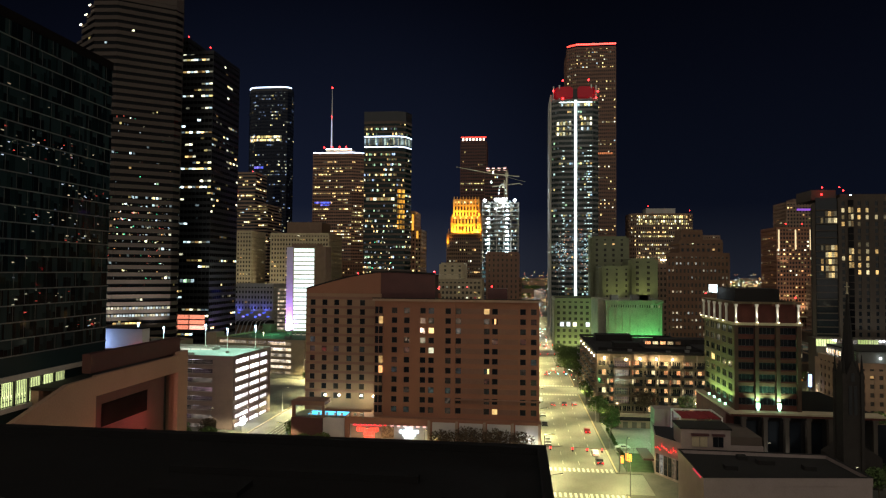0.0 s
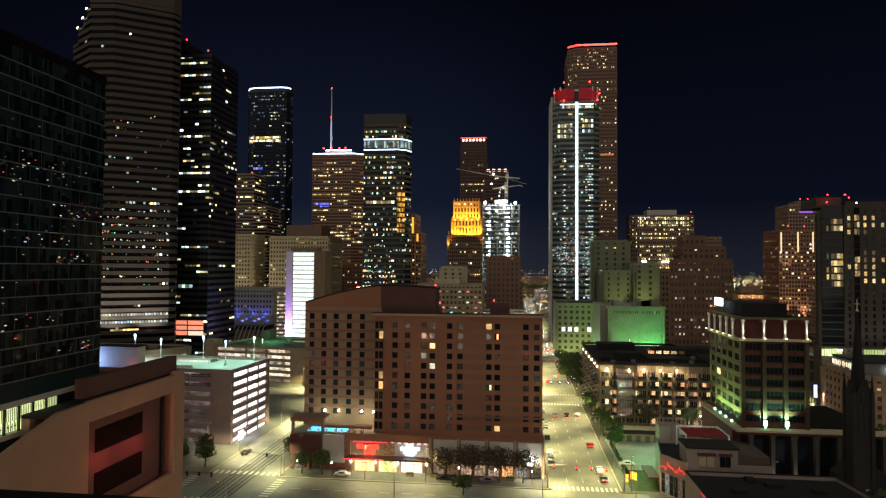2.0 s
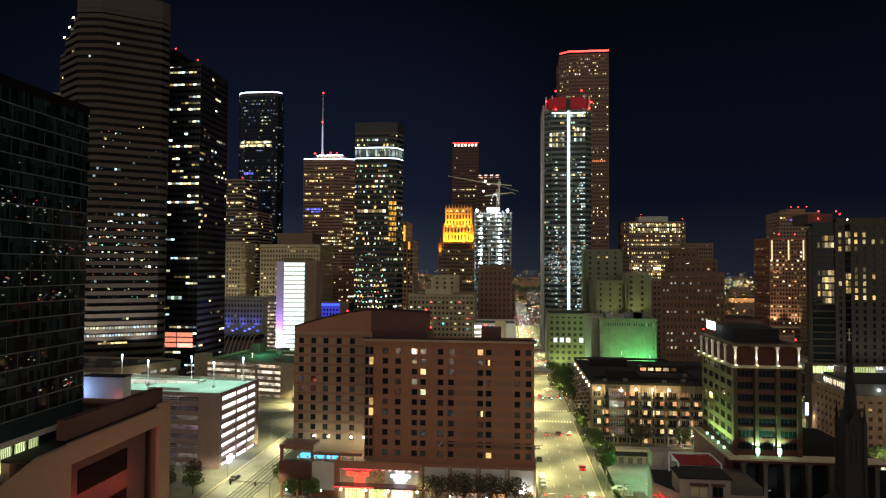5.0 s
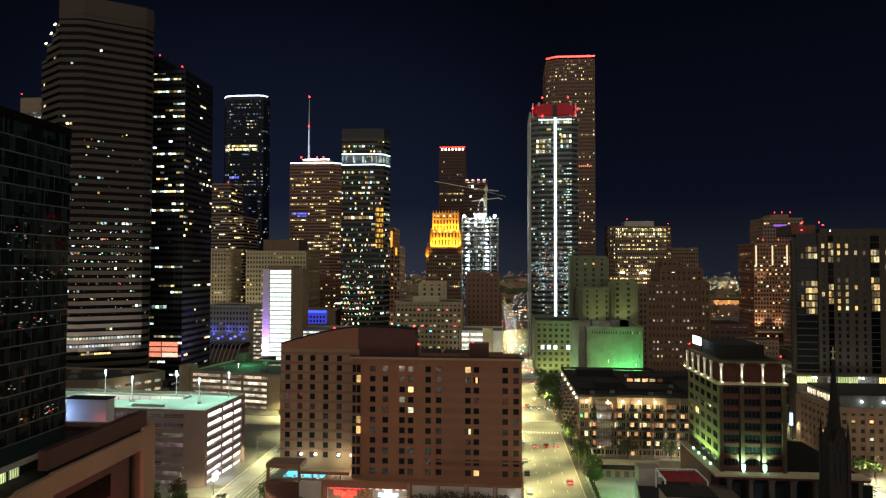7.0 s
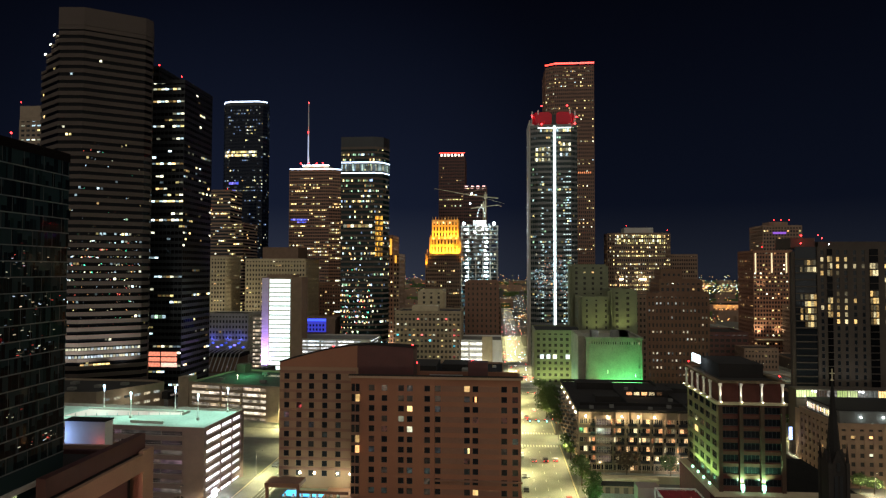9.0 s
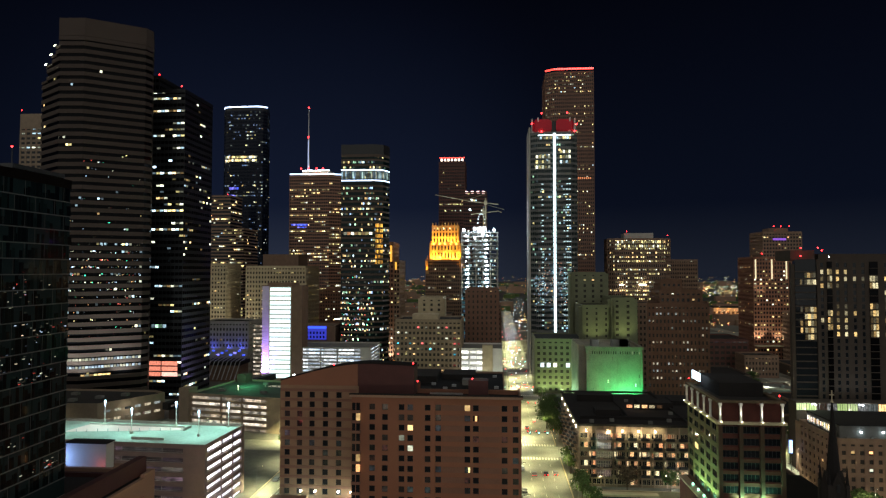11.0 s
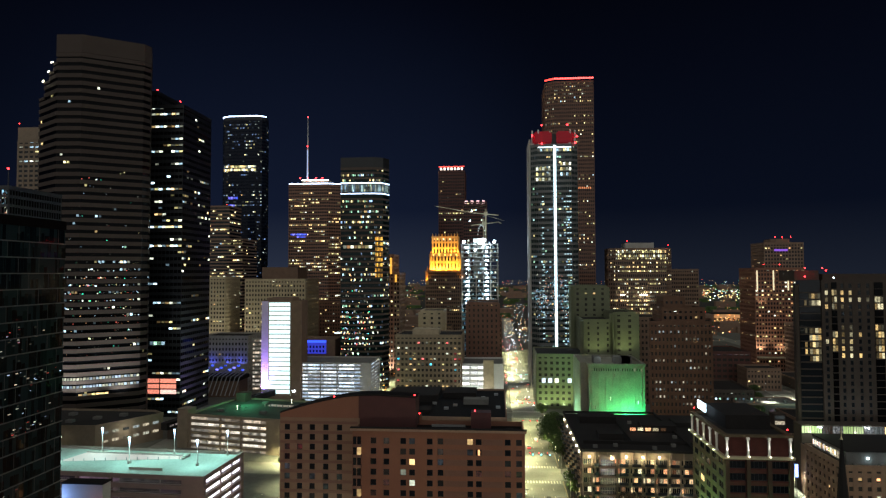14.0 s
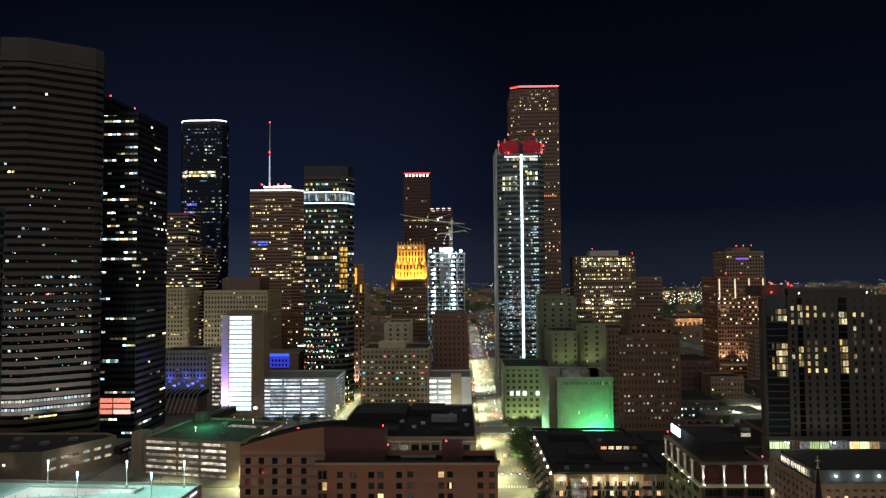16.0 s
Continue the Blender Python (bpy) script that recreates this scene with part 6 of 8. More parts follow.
part("curtain", curt, m_pane, gt, "drawn curtains behind the glass", kind="stuff")
# clusters of glowing quads imitate lights reflected in this glass
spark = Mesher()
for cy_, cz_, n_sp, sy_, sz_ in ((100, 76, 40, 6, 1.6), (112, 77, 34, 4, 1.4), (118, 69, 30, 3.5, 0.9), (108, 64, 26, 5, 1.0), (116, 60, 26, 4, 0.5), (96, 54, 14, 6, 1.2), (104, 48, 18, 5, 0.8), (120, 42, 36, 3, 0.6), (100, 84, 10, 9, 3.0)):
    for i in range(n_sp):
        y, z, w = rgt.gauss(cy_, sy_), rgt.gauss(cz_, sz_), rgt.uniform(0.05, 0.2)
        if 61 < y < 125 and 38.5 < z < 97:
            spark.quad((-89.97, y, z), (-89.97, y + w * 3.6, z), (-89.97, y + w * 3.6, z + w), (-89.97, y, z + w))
part("window_light", spark, lit("glass_glints", [WHITE, (1.0, 0.75, 0.45), (0.75, 0.85, 1.0), WHITE, (1.0, 0.12, 0.08)], 0.02, 0.55, contrast=0.3, power=2.6), gt, "faint glowing dots for lights mirrored in the glass", kind="stuff")
part("coping", Mesher().ring(rect(-150, -90, 20, 126), 0.15, 1.0, 98.4, 100.2), M_FLATBLACK, gt)
for i in range(9):
    part("gym_window", Mesher().box(-89.9, -89.7, 84 + i * 3.3, 86.6 + i * 3.3, 29.1, 33.3), L_GYM, gt, "yellow-green lit gym window")
    slats = Mesher()
    for q in range(6):
        slats.box(-89.7, -89.6, 84.2 + i * 3.3 + q * 0.42, 84.26 + i * 3.3 + q * 0.42, 31.0, 33.3)
    for q in range(3):
        yq = 84.3 + i * 3.3 + q * 0.8
        slats.box(-89.69, -89.62, yq, yq + 0.12, 29.1, 31.0).box(-89.69, -89.62, yq, yq + 0.5, 29.9, 30.1).box(-89.69, -89.62, yq + 0.36, yq + 0.46, 29.1, 30.6)
    part("gym_equipment", slats, M_GREY, gt, "training machines and slats against the light", kind="stuff")
    part("gym_mullion", Mesher().box(-89.8, -89.5, 83.5 + i * 3.3, 83.9 + i * 3.3, 28.9, 33.5), M_BLACK, gt)
part("floor_band", Mesher().box(-89.95, -89.3, 60, 126, 28.0, 28.9).box(-89.95, -89.3, 60, 126, 33.5, 34.4), M_CONCRETE, gt)

# roofs under the flight
roofb = thing("near_roof", (-25, 20, 0), "dark flat roof with low parapet and roof plant under the flight", "building")
part("roof_body", Mesher().box(-70, 2.6, -60, 46.5, 0, 39.4), M_BITUMEN, roofb)
part("parapet", Mesher().box(-70, 3.0, 46.0, 46.9, 39.0, 40.0).box(2.3, 3.0, -60, 46.0, 39.0, 40.0), M_BITUMEN, roofb)
for x, y, w in ((-30, 30, 4), (-20, 35, 3), (-8, 32, 2.4), (-2, 36, 2)):
    part("roof_unit", Mesher().box(x - w, x + w, y - 1.2, y + 1.2, 39.4, 39.75), M_BITUMEN, roofb)
part("side_body", Mesher().box(3.2, 8.6, -60, 40.5, 0, 36.6), M_BITUMEN, roofb)
part("side_parapet", Mesher().box(3.2, 9.0, 40.5, 41.0, 36.0, 37.2), M_BITUMEN, roofb)
part("skylight", Mesher().box(-34.0, -30.4, 28.6, 30.6, 39.4, 39.9), M_ROOFGREY, roofb, "pale roof skylight")
part("roof_duct", Mesher().box(-24, -6, 38.0, 38.8, 39.4, 39.9), M_BITUMEN, roofb)
lowr = thing("low_building", (56, 140, 0), "low building with a wide dark roof and pale parapet walls", "building")
LOWR = [(38.8, 131.6), (73.5, 136.3), (72.0, 152.5), (38.8, 152.5)]
part("body", Mesher().prism(LOWR, 0, 10.9), M_RESTO, lowr)
part("parapet", Mesher().ring(LOWR, 0.1, 0.45, 10.2, 11.85), M_RESTO, lowr, "pale parapet wall")
part("coping", Mesher().ring(LOWR, 0.16, 0.6, 11.86, 11.98), M_DARK, lowr)
part("roof", Mesher().prism(offset(LOWR, -0.5), 10.9, 11.1), M_DARK, lowr)
# added strip that glows red along the west parapet
part("neon_trim", Mesher().box(38.55, 38.68, 133.0, 139.0, 11.3, 11.6), lightbulb("parapet_red", (1.0, 0.03, 0.10), 0.5), lowr, "thin red glowing strip along the parapet")
for x, y, w in ((47, 141, 1.3), (56, 146, 1.8), (64, 143, 1.2), (52, 149, 1.0)):
    part("roof_unit", Mesher().box(x - w, x + w, y - 1.0, y + 1.0, 11.1, 12.0), M_DARK, lowr)

# restaurant block with a lit corner front beside the street
rest = thing("restaurant", (50, 172, 0), "pale low restaurant with red reflections and a red-roofed terrace", "restaurant")
RBODY = [(42.2, 163.4), (62, 163.4), (62, 189), (39.8, 189), (37.2, 171.2)]
part("body", Mesher().prism(RBODY, 0, 9.6), M_RESTO, rest)
part("body_parapet", Mesher().ring(RBODY, 0.06, 0.4, 9.0, 10.4), M_RESTO, rest)
part("roof", Mesher().prism(offset(RBODY, -0.4), 9.6, 9.8), M_DARK, rest)
part("end_wall", Mesher().box(39.8, 46, 184, 189.2, 0, 14.6), M_RESTO, rest)
part("front_block", Mesher().box(42.1, 54.2, 163.3, 171.0, 9.6, 14.2), M_RESTO, rest)
part("front_roof", Mesher().box(41.8, 54.5, 163.0, 171.3, 14.2, 14.6), M_DARK, rest)
part("rear_block", Mesher().box(54.3, 62, 164, 186, 9.6, 12.4), M_DARKBROWN, rest)
for xa, xb, mat in ((44.8, 48.5, M_STONE), (49.9, 52.4, G_DARK)):
    w = part("front_window", Mesher().box(xa, xb, 163.1, 163.32, 9.9, 12.4), mat, rest, "pale blind in the front window" if mat is M_STONE else "")
    part("window_bar", Mesher().box((xa + xb) / 2 - 0.06, (xa + xb) / 2 + 0.06, 163.0, 163.12, 9.9, 12.4), M_GREY, w, at=(0, 0, 0))
    part("window_hood", Mesher().box(xa - 0.3, xb + 0.3, 162.5, 163.32, 12.7, 13.2), M_MAROON, rest, "dark red window hood")
RED_CANVAS = surface("red_canvas", (0.22, 0.012, 0.02), 0.9)
for i in range(4):
    part("awning", Mesher().box(45 + i * 2.5, 47.35 + i * 2.5, 173.6, 182.6, 14.5 + 0.02 * i, 14.7 + 0.02 * i), RED_CANVAS, rest, "red terrace awning")
frame_w = Mesher()
for x in (44.3, 55.2):
    for y in (173.2, 183.0):
        frame_w.box(x - 0.15, x + 0.15, y - 0.15, y + 0.15, 9.8, 15.2)
frame_w.box(44.15, 55.35, 182.85, 183.15, 14.9, 15.2).box(44.15, 44.45, 173.3, 182.8, 14.9, 15.2).box(55.05, 55.35, 173.3, 182.8, 14.9, 15.2)
part("terrace_frame", frame_w, M_WHITE, rest, "white terrace frame")
part("terrace_screen", Mesher().box(45, 54.5, 183.2, 183.3, 12.6, 14.6), M_WHITE, rest, "pale lit terrace screen")
for x, y in ((46, 176), (49.5, 179), (52.5, 176.5)):
    tb = thing("terrace_table", (x, y, 9.8), "white cloth-covered table on the restaurant terrace", "table", "terrace tables")
    part("tabletop", Mesher().tube((x, y, 10.5), (x, y, 10.55), 0.7, 0.7, 12), M_WHITE, tb)
    part("pedestal", Mesher().tube((x, y, 9.8), (x, y, 10.5), 0.12, 0.08, 8), M_POLE, tb)
diag = Vector((42.2 - 37.2, 163.4 - 171.2)).normalized()
dnor = Vector((diag.y, -diag.x))
def on_front(u, out):
    p = Vector((37.2, 171.2)) + diag * u + dnor * out
    return p.x, p.y
for i in range(6):
    a0, a1 = on_front(0.5 + i * 1.42, 0.04), on_front(1.75 + i * 1.42, 0.04)
    part("tall_window", Mesher().quad((*a0, 0.8), (*a1, 0.8), (*a1, 5.8), (*a0, 5.8)), L_SHOPDIM if i in (1, 4) else G_DARK, rest, "tall gridded front window")
    for z in (2.4, 4.1):
        p0, p1 = on_front(0.5 + i * 1.42, 0.1), on_front(1.75 + i * 1.42, 0.1)
        part("window_bar", Mesher().tube((*p0, z), (*p1, z), 0.05, 0.05, 4), M_GREY, rest)
# glowing strokes imitate red traffic signals mirrored in the front windows
RED_GLOW = lightbulb("corner_red_glow", (1.0, 0.02, 0.02), 1.6)
rn = random.Random(4)
for i in range(11):
    u, z, hn = 0.5 + i * 0.78, 6.9 + rn.uniform(0, 1.2), rn.uniform(0.25, 1.1)
    part("neon", Mesher().tube((*on_front(u, 0.2), z), (*on_front(u + 0.45, 0.2), z + hn * 0.3), 0.10, 0.05, 6).tube((*on_front(u, 0.2), z), (*on_front(u, 0.2), z + hn), 0.08, 0.04, 6), RED_GLOW, rest, "short glowing stroke for red signal light mirrored in the front")
# red fill lamps added to spread that glow over the wall
for u in (2.5, 7.0):
    lamp("neon_light", "POINT", (*on_front(u, 0.9), 7.6), 22, (1.0, 0.03, 0.03), 0.3)
part("neon_sign", Mesher().box(38.2, 38.35, 172.5, 175.5, 7.6, 8.8), RED_GLOW, rest, "small glowing red shape")
part("street_awning", Mesher().box(34.6, 37.6, 172.5, 183, 3.2, 3.7), M_MAROON, rest, "dark red street awning")
lamp("terrace_light", "POINT", (50, 178, 13.6), 260, (0.9, 0.95, 1.0), 0.3)

# brick corner building with uplit pilasters
bk = thing("brick_office", (70, 192, 0), "dark brick office building with white uplit pilasters round its top floor", "office building")
brows = [17.9 + 3.2 * k for k in range(7)]
rngb = random.Random(8)
punched(bk, (60, 178), (77, 178), 16.4, 39.6, [3.0, 8.5, 14.0], brows, 4.3, 1.9, M_BRICK, glass=G_DARK, lit_at=lambda r, c: False, bars=3)
for c in (3.0, 8.5, 14.0):
    for z in brows[:-1]:
        part("sill_panel", Mesher().box(60 + c - 2.1, 60 + c + 2.1, 177.9, 178.0, z + 2.0, z + 2.9), M_BRICK, bk)
punched(bk, (60.0, 206), (60.0, 178.46), 16.4, 39.6, [3.2 + 5.3 * i for i in range(5)], brows, 3.6, 1.9, M_BRICKTAN, lit_at=lambda r, c: rngb.random() < 0.06, light=L_HOME, bars=1)
part("core", Mesher().box(61, 76.4, 179.2, 205.6, 0, 45), M_BRICK, bk)
part("east_wall", Mesher().box(76.5, 77, 178.5, 206, 16.4, 45), M_BRICK, bk)
part("cornice", Mesher().ring(rect(60, 77, 178, 206), 0.7, 1.5, 39.6, 40.3), M_STONE, bk, "pale stone cornice")
part("top_cornice", Mesher().ring(rect(60, 77, 178, 206), 0.5, 1.3, 45.4, 46.0), M_BRICKTAN, bk)
part("attic", Mesher().ring(rect(60.3, 76.7, 178.3, 205.7), 0, 0.6, 41.3, 45.0), M_BRICK, bk, "dark brick top floor")
part("attic_sill", Mesher().ring(rect(60.3, 76.7, 178.3, 205.7), 0.1, 0.7, 40.3, 41.3), M_BRICK, bk)
part("attic_head", Mesher().ring(rect(60.3, 76.7, 178.3, 205.7), 0.1, 0.7, 45.0, 45.4), M_BRICK, bk)
UPL = []
for x in (60.4, 65.8, 71.2, 76.6):
    UPL.append((x, 177.7, x, 176.8))
for y in (183.5, 189, 194.5, 200, 205.5):
    UPL.append((59.7, y, 58.8, y))
for x, y, lx, ly in UPL:
    part("pilaster", Mesher().box(x - 0.24, x + 0.24, y - 0.24, y + 0.24, 40.3, 45.4).box(x - 0.4, x + 0.4, y - 0.36, y + 0.36, 44.7, 45.35).box(x - 0.36, x + 0.36, y - 0.34, y + 0.34, 40.3, 40.65), M_WHITE, bk, "pale uplit pilaster")
    part("pilaster_lamp", Mesher().box(lx - 0.18, lx + 0.18, ly - 0.18, ly + 0.18, 40.3, 40.6), B_LENS, bk)
    lamp("pilaster_light", "SPOT", (x + (lx - x) * 0.8, y + (ly - y) * 0.8, 40.7), 1500, (1.0, 0.78, 0.55), 0.1, (x, y, 46.6), 34, 0.5)
part("roof", Mesher().box(60.8, 76.2, 179, 205, 45.0, 45.5), M_DARK, bk)
part("roof_house", Mesher().box(63, 75, 186, 203, 45.5, 49.4), M_DARK, bk, "dark rooftop plant house")
part("roof_sign", Mesher().box(60.6, 61.0, 196, 203, 47.9, 50.3), lightbulb("roof_sign_white", (0.85, 0.97, 1.0), 2.4), bk, "blank white lit roof sign")
beacons(bk, [(60.2, 205, 47.4), (76.5, 179, 47.2)], 0.22)
part("podium_cornice", Mesher().box(57.6, 97, 174.6, 179, 15.95, 16.4).box(57.6, 60, 179.02, 208, 15.95, 16.4), M_STONE, bk, "pale podium cornice")
part("podium_frieze", Mesher().box(57.9, 96.8, 174.9, 179, 15.3, 15.94).box(57.9, 60, 179.02, 207.8, 0, 15.94), M_BRICK, bk)
part("podium_body", Mesher().box(60.1, 95, 178.5, 212, 0, 15.3), M_DARK, bk)
part("podium_roof", Mesher().box(77.3, 96.6, 179.1, 212, 15.3, 16.0), M_BITUMEN, bk)
for i, x in enumerate((61.5, 67.0, 72.5, 78.0, 83.5, 89.0, 94.5)):
    part("column", Mesher().box(x - 0.5, x + 0.5, 175.2, 176.6, 0, 15.3).box(x - 0.7, x + 0.7, 175.0, 176.8, 14.6, 15.28), M_COLUMN, bk, "brown stone column")
    part("dark_glazing", Mesher().box(x + 1.2, x + 4.6, 178.2, 178.45, 1, 13.5), G_DARK, bk)
for x in (60.35, 65.75, 71.25, 76.65):
    part("brick_pier", Mesher().box(x - 0.5, x + 0.5, 177.35, 178.0, 16.4, 39.5), M_PIER, bk)
for x in (65.75, 71.25):
    part("wall_lantern", Mesher().box(x - 0.42, x + 0.42, 176.7, 177.3, 17.2, 18.6).box(x - 0.2, x + 0.2, 176.8, 177.3, 16.6, 17.2), B_GREENW, bk, "green-white wall lantern")
    lamp("lantern_light", "SPOT", (x, 176.3, 18.9), 3400, (0.42, 1.0, 0.42), 0.2, (x, 178.0, 22), 125)
for y in (182, 187, 192, 197):
    part("wall_lantern", Mesher().box(58.5, 59.0, y - 0.25, y + 0.25, 16.9, 17.5), B_GREENW, bk)
    lamp("lantern_light", "SPOT", (58.5, y, 17.8), 4200, (0.55, 1.0, 0.25), 0.2, (60, y, 27), 120)
for x, pw in ((61.5, 700), (67.0, 1900), (72.5, 1500), (78.0, 260), (83.5, 200)):
    lamp("column_light", "SPOT", (x, 173.8, 0.6), pw, (1.0, 0.95, 0.8), 0.2, (x, 175.4, 9), 60)

# small lot between the street and the restaurant
lamp("lot_light", "POINT", (37, 203, 6), 1100, (0.22, 1.0, 0.28), 0.4)
shed = thing("shed", (41, 222, 0), "long low pale shed with a dark roof in the lot", "shed")
part("body", Mesher().box(33, 49, 221, 224.5, 0, 2.8), M_CONC_BROWN, shed)
part("roof", Mesher().box(32.7, 49.3, 220.6, 224.8, 2.8, 3.1), M_DARK, shed)
for i in range(5):
    part("door", Mesher().box(34 + i * 3.0, 35.6 + i * 3.0, 220.92, 221.0, 0.1, 2.2), M_DARKBROWN, shed)
hedge = Mesher()
rh = random.Random(6)
for i in range(1500):
    x, y, z = rh.uniform(30.6, 31.8), rh.uniform(184, 218), rh.uniform(0.1, 0.9)
    q = rh.uniform(0.08, 0.18)
    hedge.quad((x - q, y, z), (x, y - q, z + q), (x + q, y, z), (x, y + q, z - q))
tagged(part("hedge", hedge, M_LEAF), "low clipped hedge along the lot", "hedge", kind="stuff")

# apartment block
apt = thing("apartment_block", (52, 270, 0), "pale mid-rise apartment block with balconies and warm eave lamps", "apartment block")
arows = [1.0 + 3.4 * k for k in range(6)]
rnga = random.Random(14)
acols = sorted([1.2 + 4.6 * i for i in range(9)] + [2.62 + 4.6 * i for i in range(9)] + [4.5 + 4.6 * i for i in range(8)])
punched(apt, (31, 244), (73, 244), 0, 22.6, acols, arows, 1.36, 2.0, M_APT, lit_at=lambda r, c: rnga.random() < (0.44 if r else 0.25), light=L_APT, bars=1, frame_mat=M_STONE)
punched(apt, (31.0, 310), (31.0, 244.5), 0, 22.6, [2.5 + 4.0 * i for i in range(16)], arows, 1.9, 2.1, M_TAN2, lit_at=lambda r, c: rnga.random() < 0.22, light=L_APT, bars=1)
punched(apt, (73.1, 258), (100, 258), 0, 22.0, [2 + 3.4 * i for i in range(7)], arows, 1.9, 2.1, M_TAN2, lit_at=lambda r, c: rnga.random() < 0.3, light=L_APT, bars=1)
for i in range(10):
    part("pilaster", Mesher().box(30.92 + 4.6 * i, 31.3 + 4.6 * i, 243.55, 243.99, 0, 22.4), M_TAN2, apt, "pale render pilaster")
part("bay_front", Mesher().box(37.0, 42.8, 242.6, 244, 4.0, 21.4), M_TAN2, apt)
for k in range(5):
    part("bay_window", Mesher().box(37.4, 42.4, 242.3, 242.6, 4.5 + 3.4 * k, 6.6 + 3.4 * k), L_APT if k == 2 else L_GARAGE_DIM, apt)
    bars_ = Mesher()
    for q in range(9):
        bars_.box(37.4 + q * 0.6, 37.5 + q * 0.6, 242.2, 242.32, 4.5 + 3.4 * k, 6.6 + 3.4 * k)
    part("bay_mullion", bars_.box(37.4, 42.4, 242.2, 242.31, 5.6 + 3.4 * k, 5.72 + 3.4 * k), M_STONE, apt)
part("roof", Mesher().box(31.5, 99, 244.6, 309, 22.0, 22.4), M_DARK, apt, "dark flat roof")
part("parapet", Mesher().ring(rect(31, 73, 244, 310), 0.35, 0.8, 22.6, 23.5), M_DARK, apt, "dark eaves")
part("roof_parapet_inner", Mesher().box(33, 97, 256, 256.5, 22.4, 23.6).box(52, 52.5, 256.5, 300, 22.4, 23.4), M_DARK, apt)
for x0, y0 in ((36, 250), (44, 252), (58, 249), (66, 253), (48, 268), (57, 290), (84, 270), (70, 266)):
    part("roof_unit", Mesher().box(x0, x0 + 1.6, y0, y0 + 1.2, 22.4, 23.5), M_ROOFGREY, apt)
for i in range(5):
    part("clerestory", Mesher().box(55 + i * 3.1, 57.2 + i * 3.1, 274.7, 275.0, 23.2, 24.4), L_APT, apt, "lit rooftop window")
for x0, y0, w, d, h in ((40, 262, 10, 8, 2.5), (60, 275, 14, 9, 3), (36, 290, 16, 8, 3), (76, 285, 12, 10, 2)):
    part("roof_house", Mesher().box(x0, x0 + w, y0, y0 + d, 22.4, 22.4 + h), M_DARK, apt)
balm = Mesher().box(-1.6, 1.6, -1.4, 0, 0, 0.18).box(-1.6, 1.6, -1.40, -1.36, 0.181, 1.1).mesh("balcony")
for ri, z in enumerate(arows[1:]):
    for c in acols[3::3]:
        part("balcony", balm, M_BLACK, apt, at=(31 + c, 244, z - 0.35))
    for i in range(0, 16, 2):
        part("balcony", balm, M_CONC_BROWN, apt, at=(31, 310 - 2.5 - 4 * i, z - 0.35), rot=-math.pi / 2)
for x in (33.6, 41.6, 47.0, 53.0, 59.0):
    part("eave_lamp", Mesher().box(x - 0.25, x + 0.25, 243.2, 243.6, 20.7, 21.4), B_WARM, apt, "warm eave lamp")
    lamp("eave_light", "POINT", (x, 242.5, 20.6), 650, (1.0, 0.74, 0.38), 0.2)
for y in (250, 258, 268, 278, 290, 302):
    part("eave_lamp", Mesher().box(30.4, 30.8, y - 0.25, y + 0.25, 20.7, 21.4), B_WARM, apt)
for x in (33.4, 38.5, 63.0, 67.5):
    part("entry_lamp", Mesher().box(x - 0.3, x + 0.3, 243.2, 243.7, 4.3, 4.9), B_WARM, apt)
    lamp("entry_light", "POINT", (x, 242.6, 4.2), 600, (1.0, 0.84, 0.55), 0.2)
part("garden_wall", Mesher().box(34, 75, 232, 232.5, 0, 2.8), M_STONE, apt)
lamp("garden_light", "POINT", (66, 238, 3.4), 900, (1.0, 0.97, 0.85), 0.3)

# windowless hall washed in green
gw = thing("windowless_hall", (68, 388, 0), "large windowless stone hall washed in green floodlight", "hall")
part("body", Mesher().box(51.6, 83, 370.4, 410, 0, 36.2), M_HALL, gw)
for i in range(8):
    part("wall_rib", Mesher().box(53.0 + i * 4.0, 53.5 + i * 4.0, 370.26, 370.42, 4, 33), M_HALL, gw)
for i in range(22):
    part("slit_window", Mesher().box(53.4 + i * 1.32, 53.75 + i * 1.32, 370.2, 370.42, 33.4, 34.9), M_FLATBLACK if i % 3 else L_PALE, gw)
for i, (x, z) in enumerate(((55, 12), (63.5, 17), (66, 30), (79, 15), (81, 20))):
    part("slit_window", Mesher().box(x, x + 0.3, 370.2, 370.42, z, z + 1.8), L_WHITE if i % 2 else L_PALE, gw)
part("cornice", Mesher().ring(rect(51.4, 83.2, 370, 410.2), 0.4, 1.2, 36.2, 37.6), M_HALL, gw)
part("annex", Mesher().box(47.6, 51.5, 375, 410, 0, 37.8), M_HALL, gw)
for x0, w in ((56, 4), (68, 9), (72, 6)):
    part("roof_unit", Mesher().box(x0, x0 + w, 380, 388, 36.2, 40.2), M_ROOFGREY, gw)
lamp("roof_light", "POINT", (62, 378, 41), 350, (0.95, 1.0, 0.9), 0.3)
for x, pw in ((55, 3000), (61, 5000), (68, 12000), (74.5, 75000), (80, 9000)):
    lamp("green_floodlight", "SPOT", (x, 366.6, 1.2), pw, (0.12, 1.0, 0.24), 0.5, (x, 370.4, 9), 120)
part("floodlight", Mesher().box(73.6, 75.4, 365.6, 366.2, 0.6, 1.4), lightbulb("flood_green", (0.3, 1.0, 0.4), 6.0), gw, "green floodlight")
for y in (380, 392, 404):
    lamp("green_floodlight", "SPOT", (43.6, y, 1.0), 11000, (0.5, 1.0, 0.45), 0.5, (47.6, y, 15), 125)
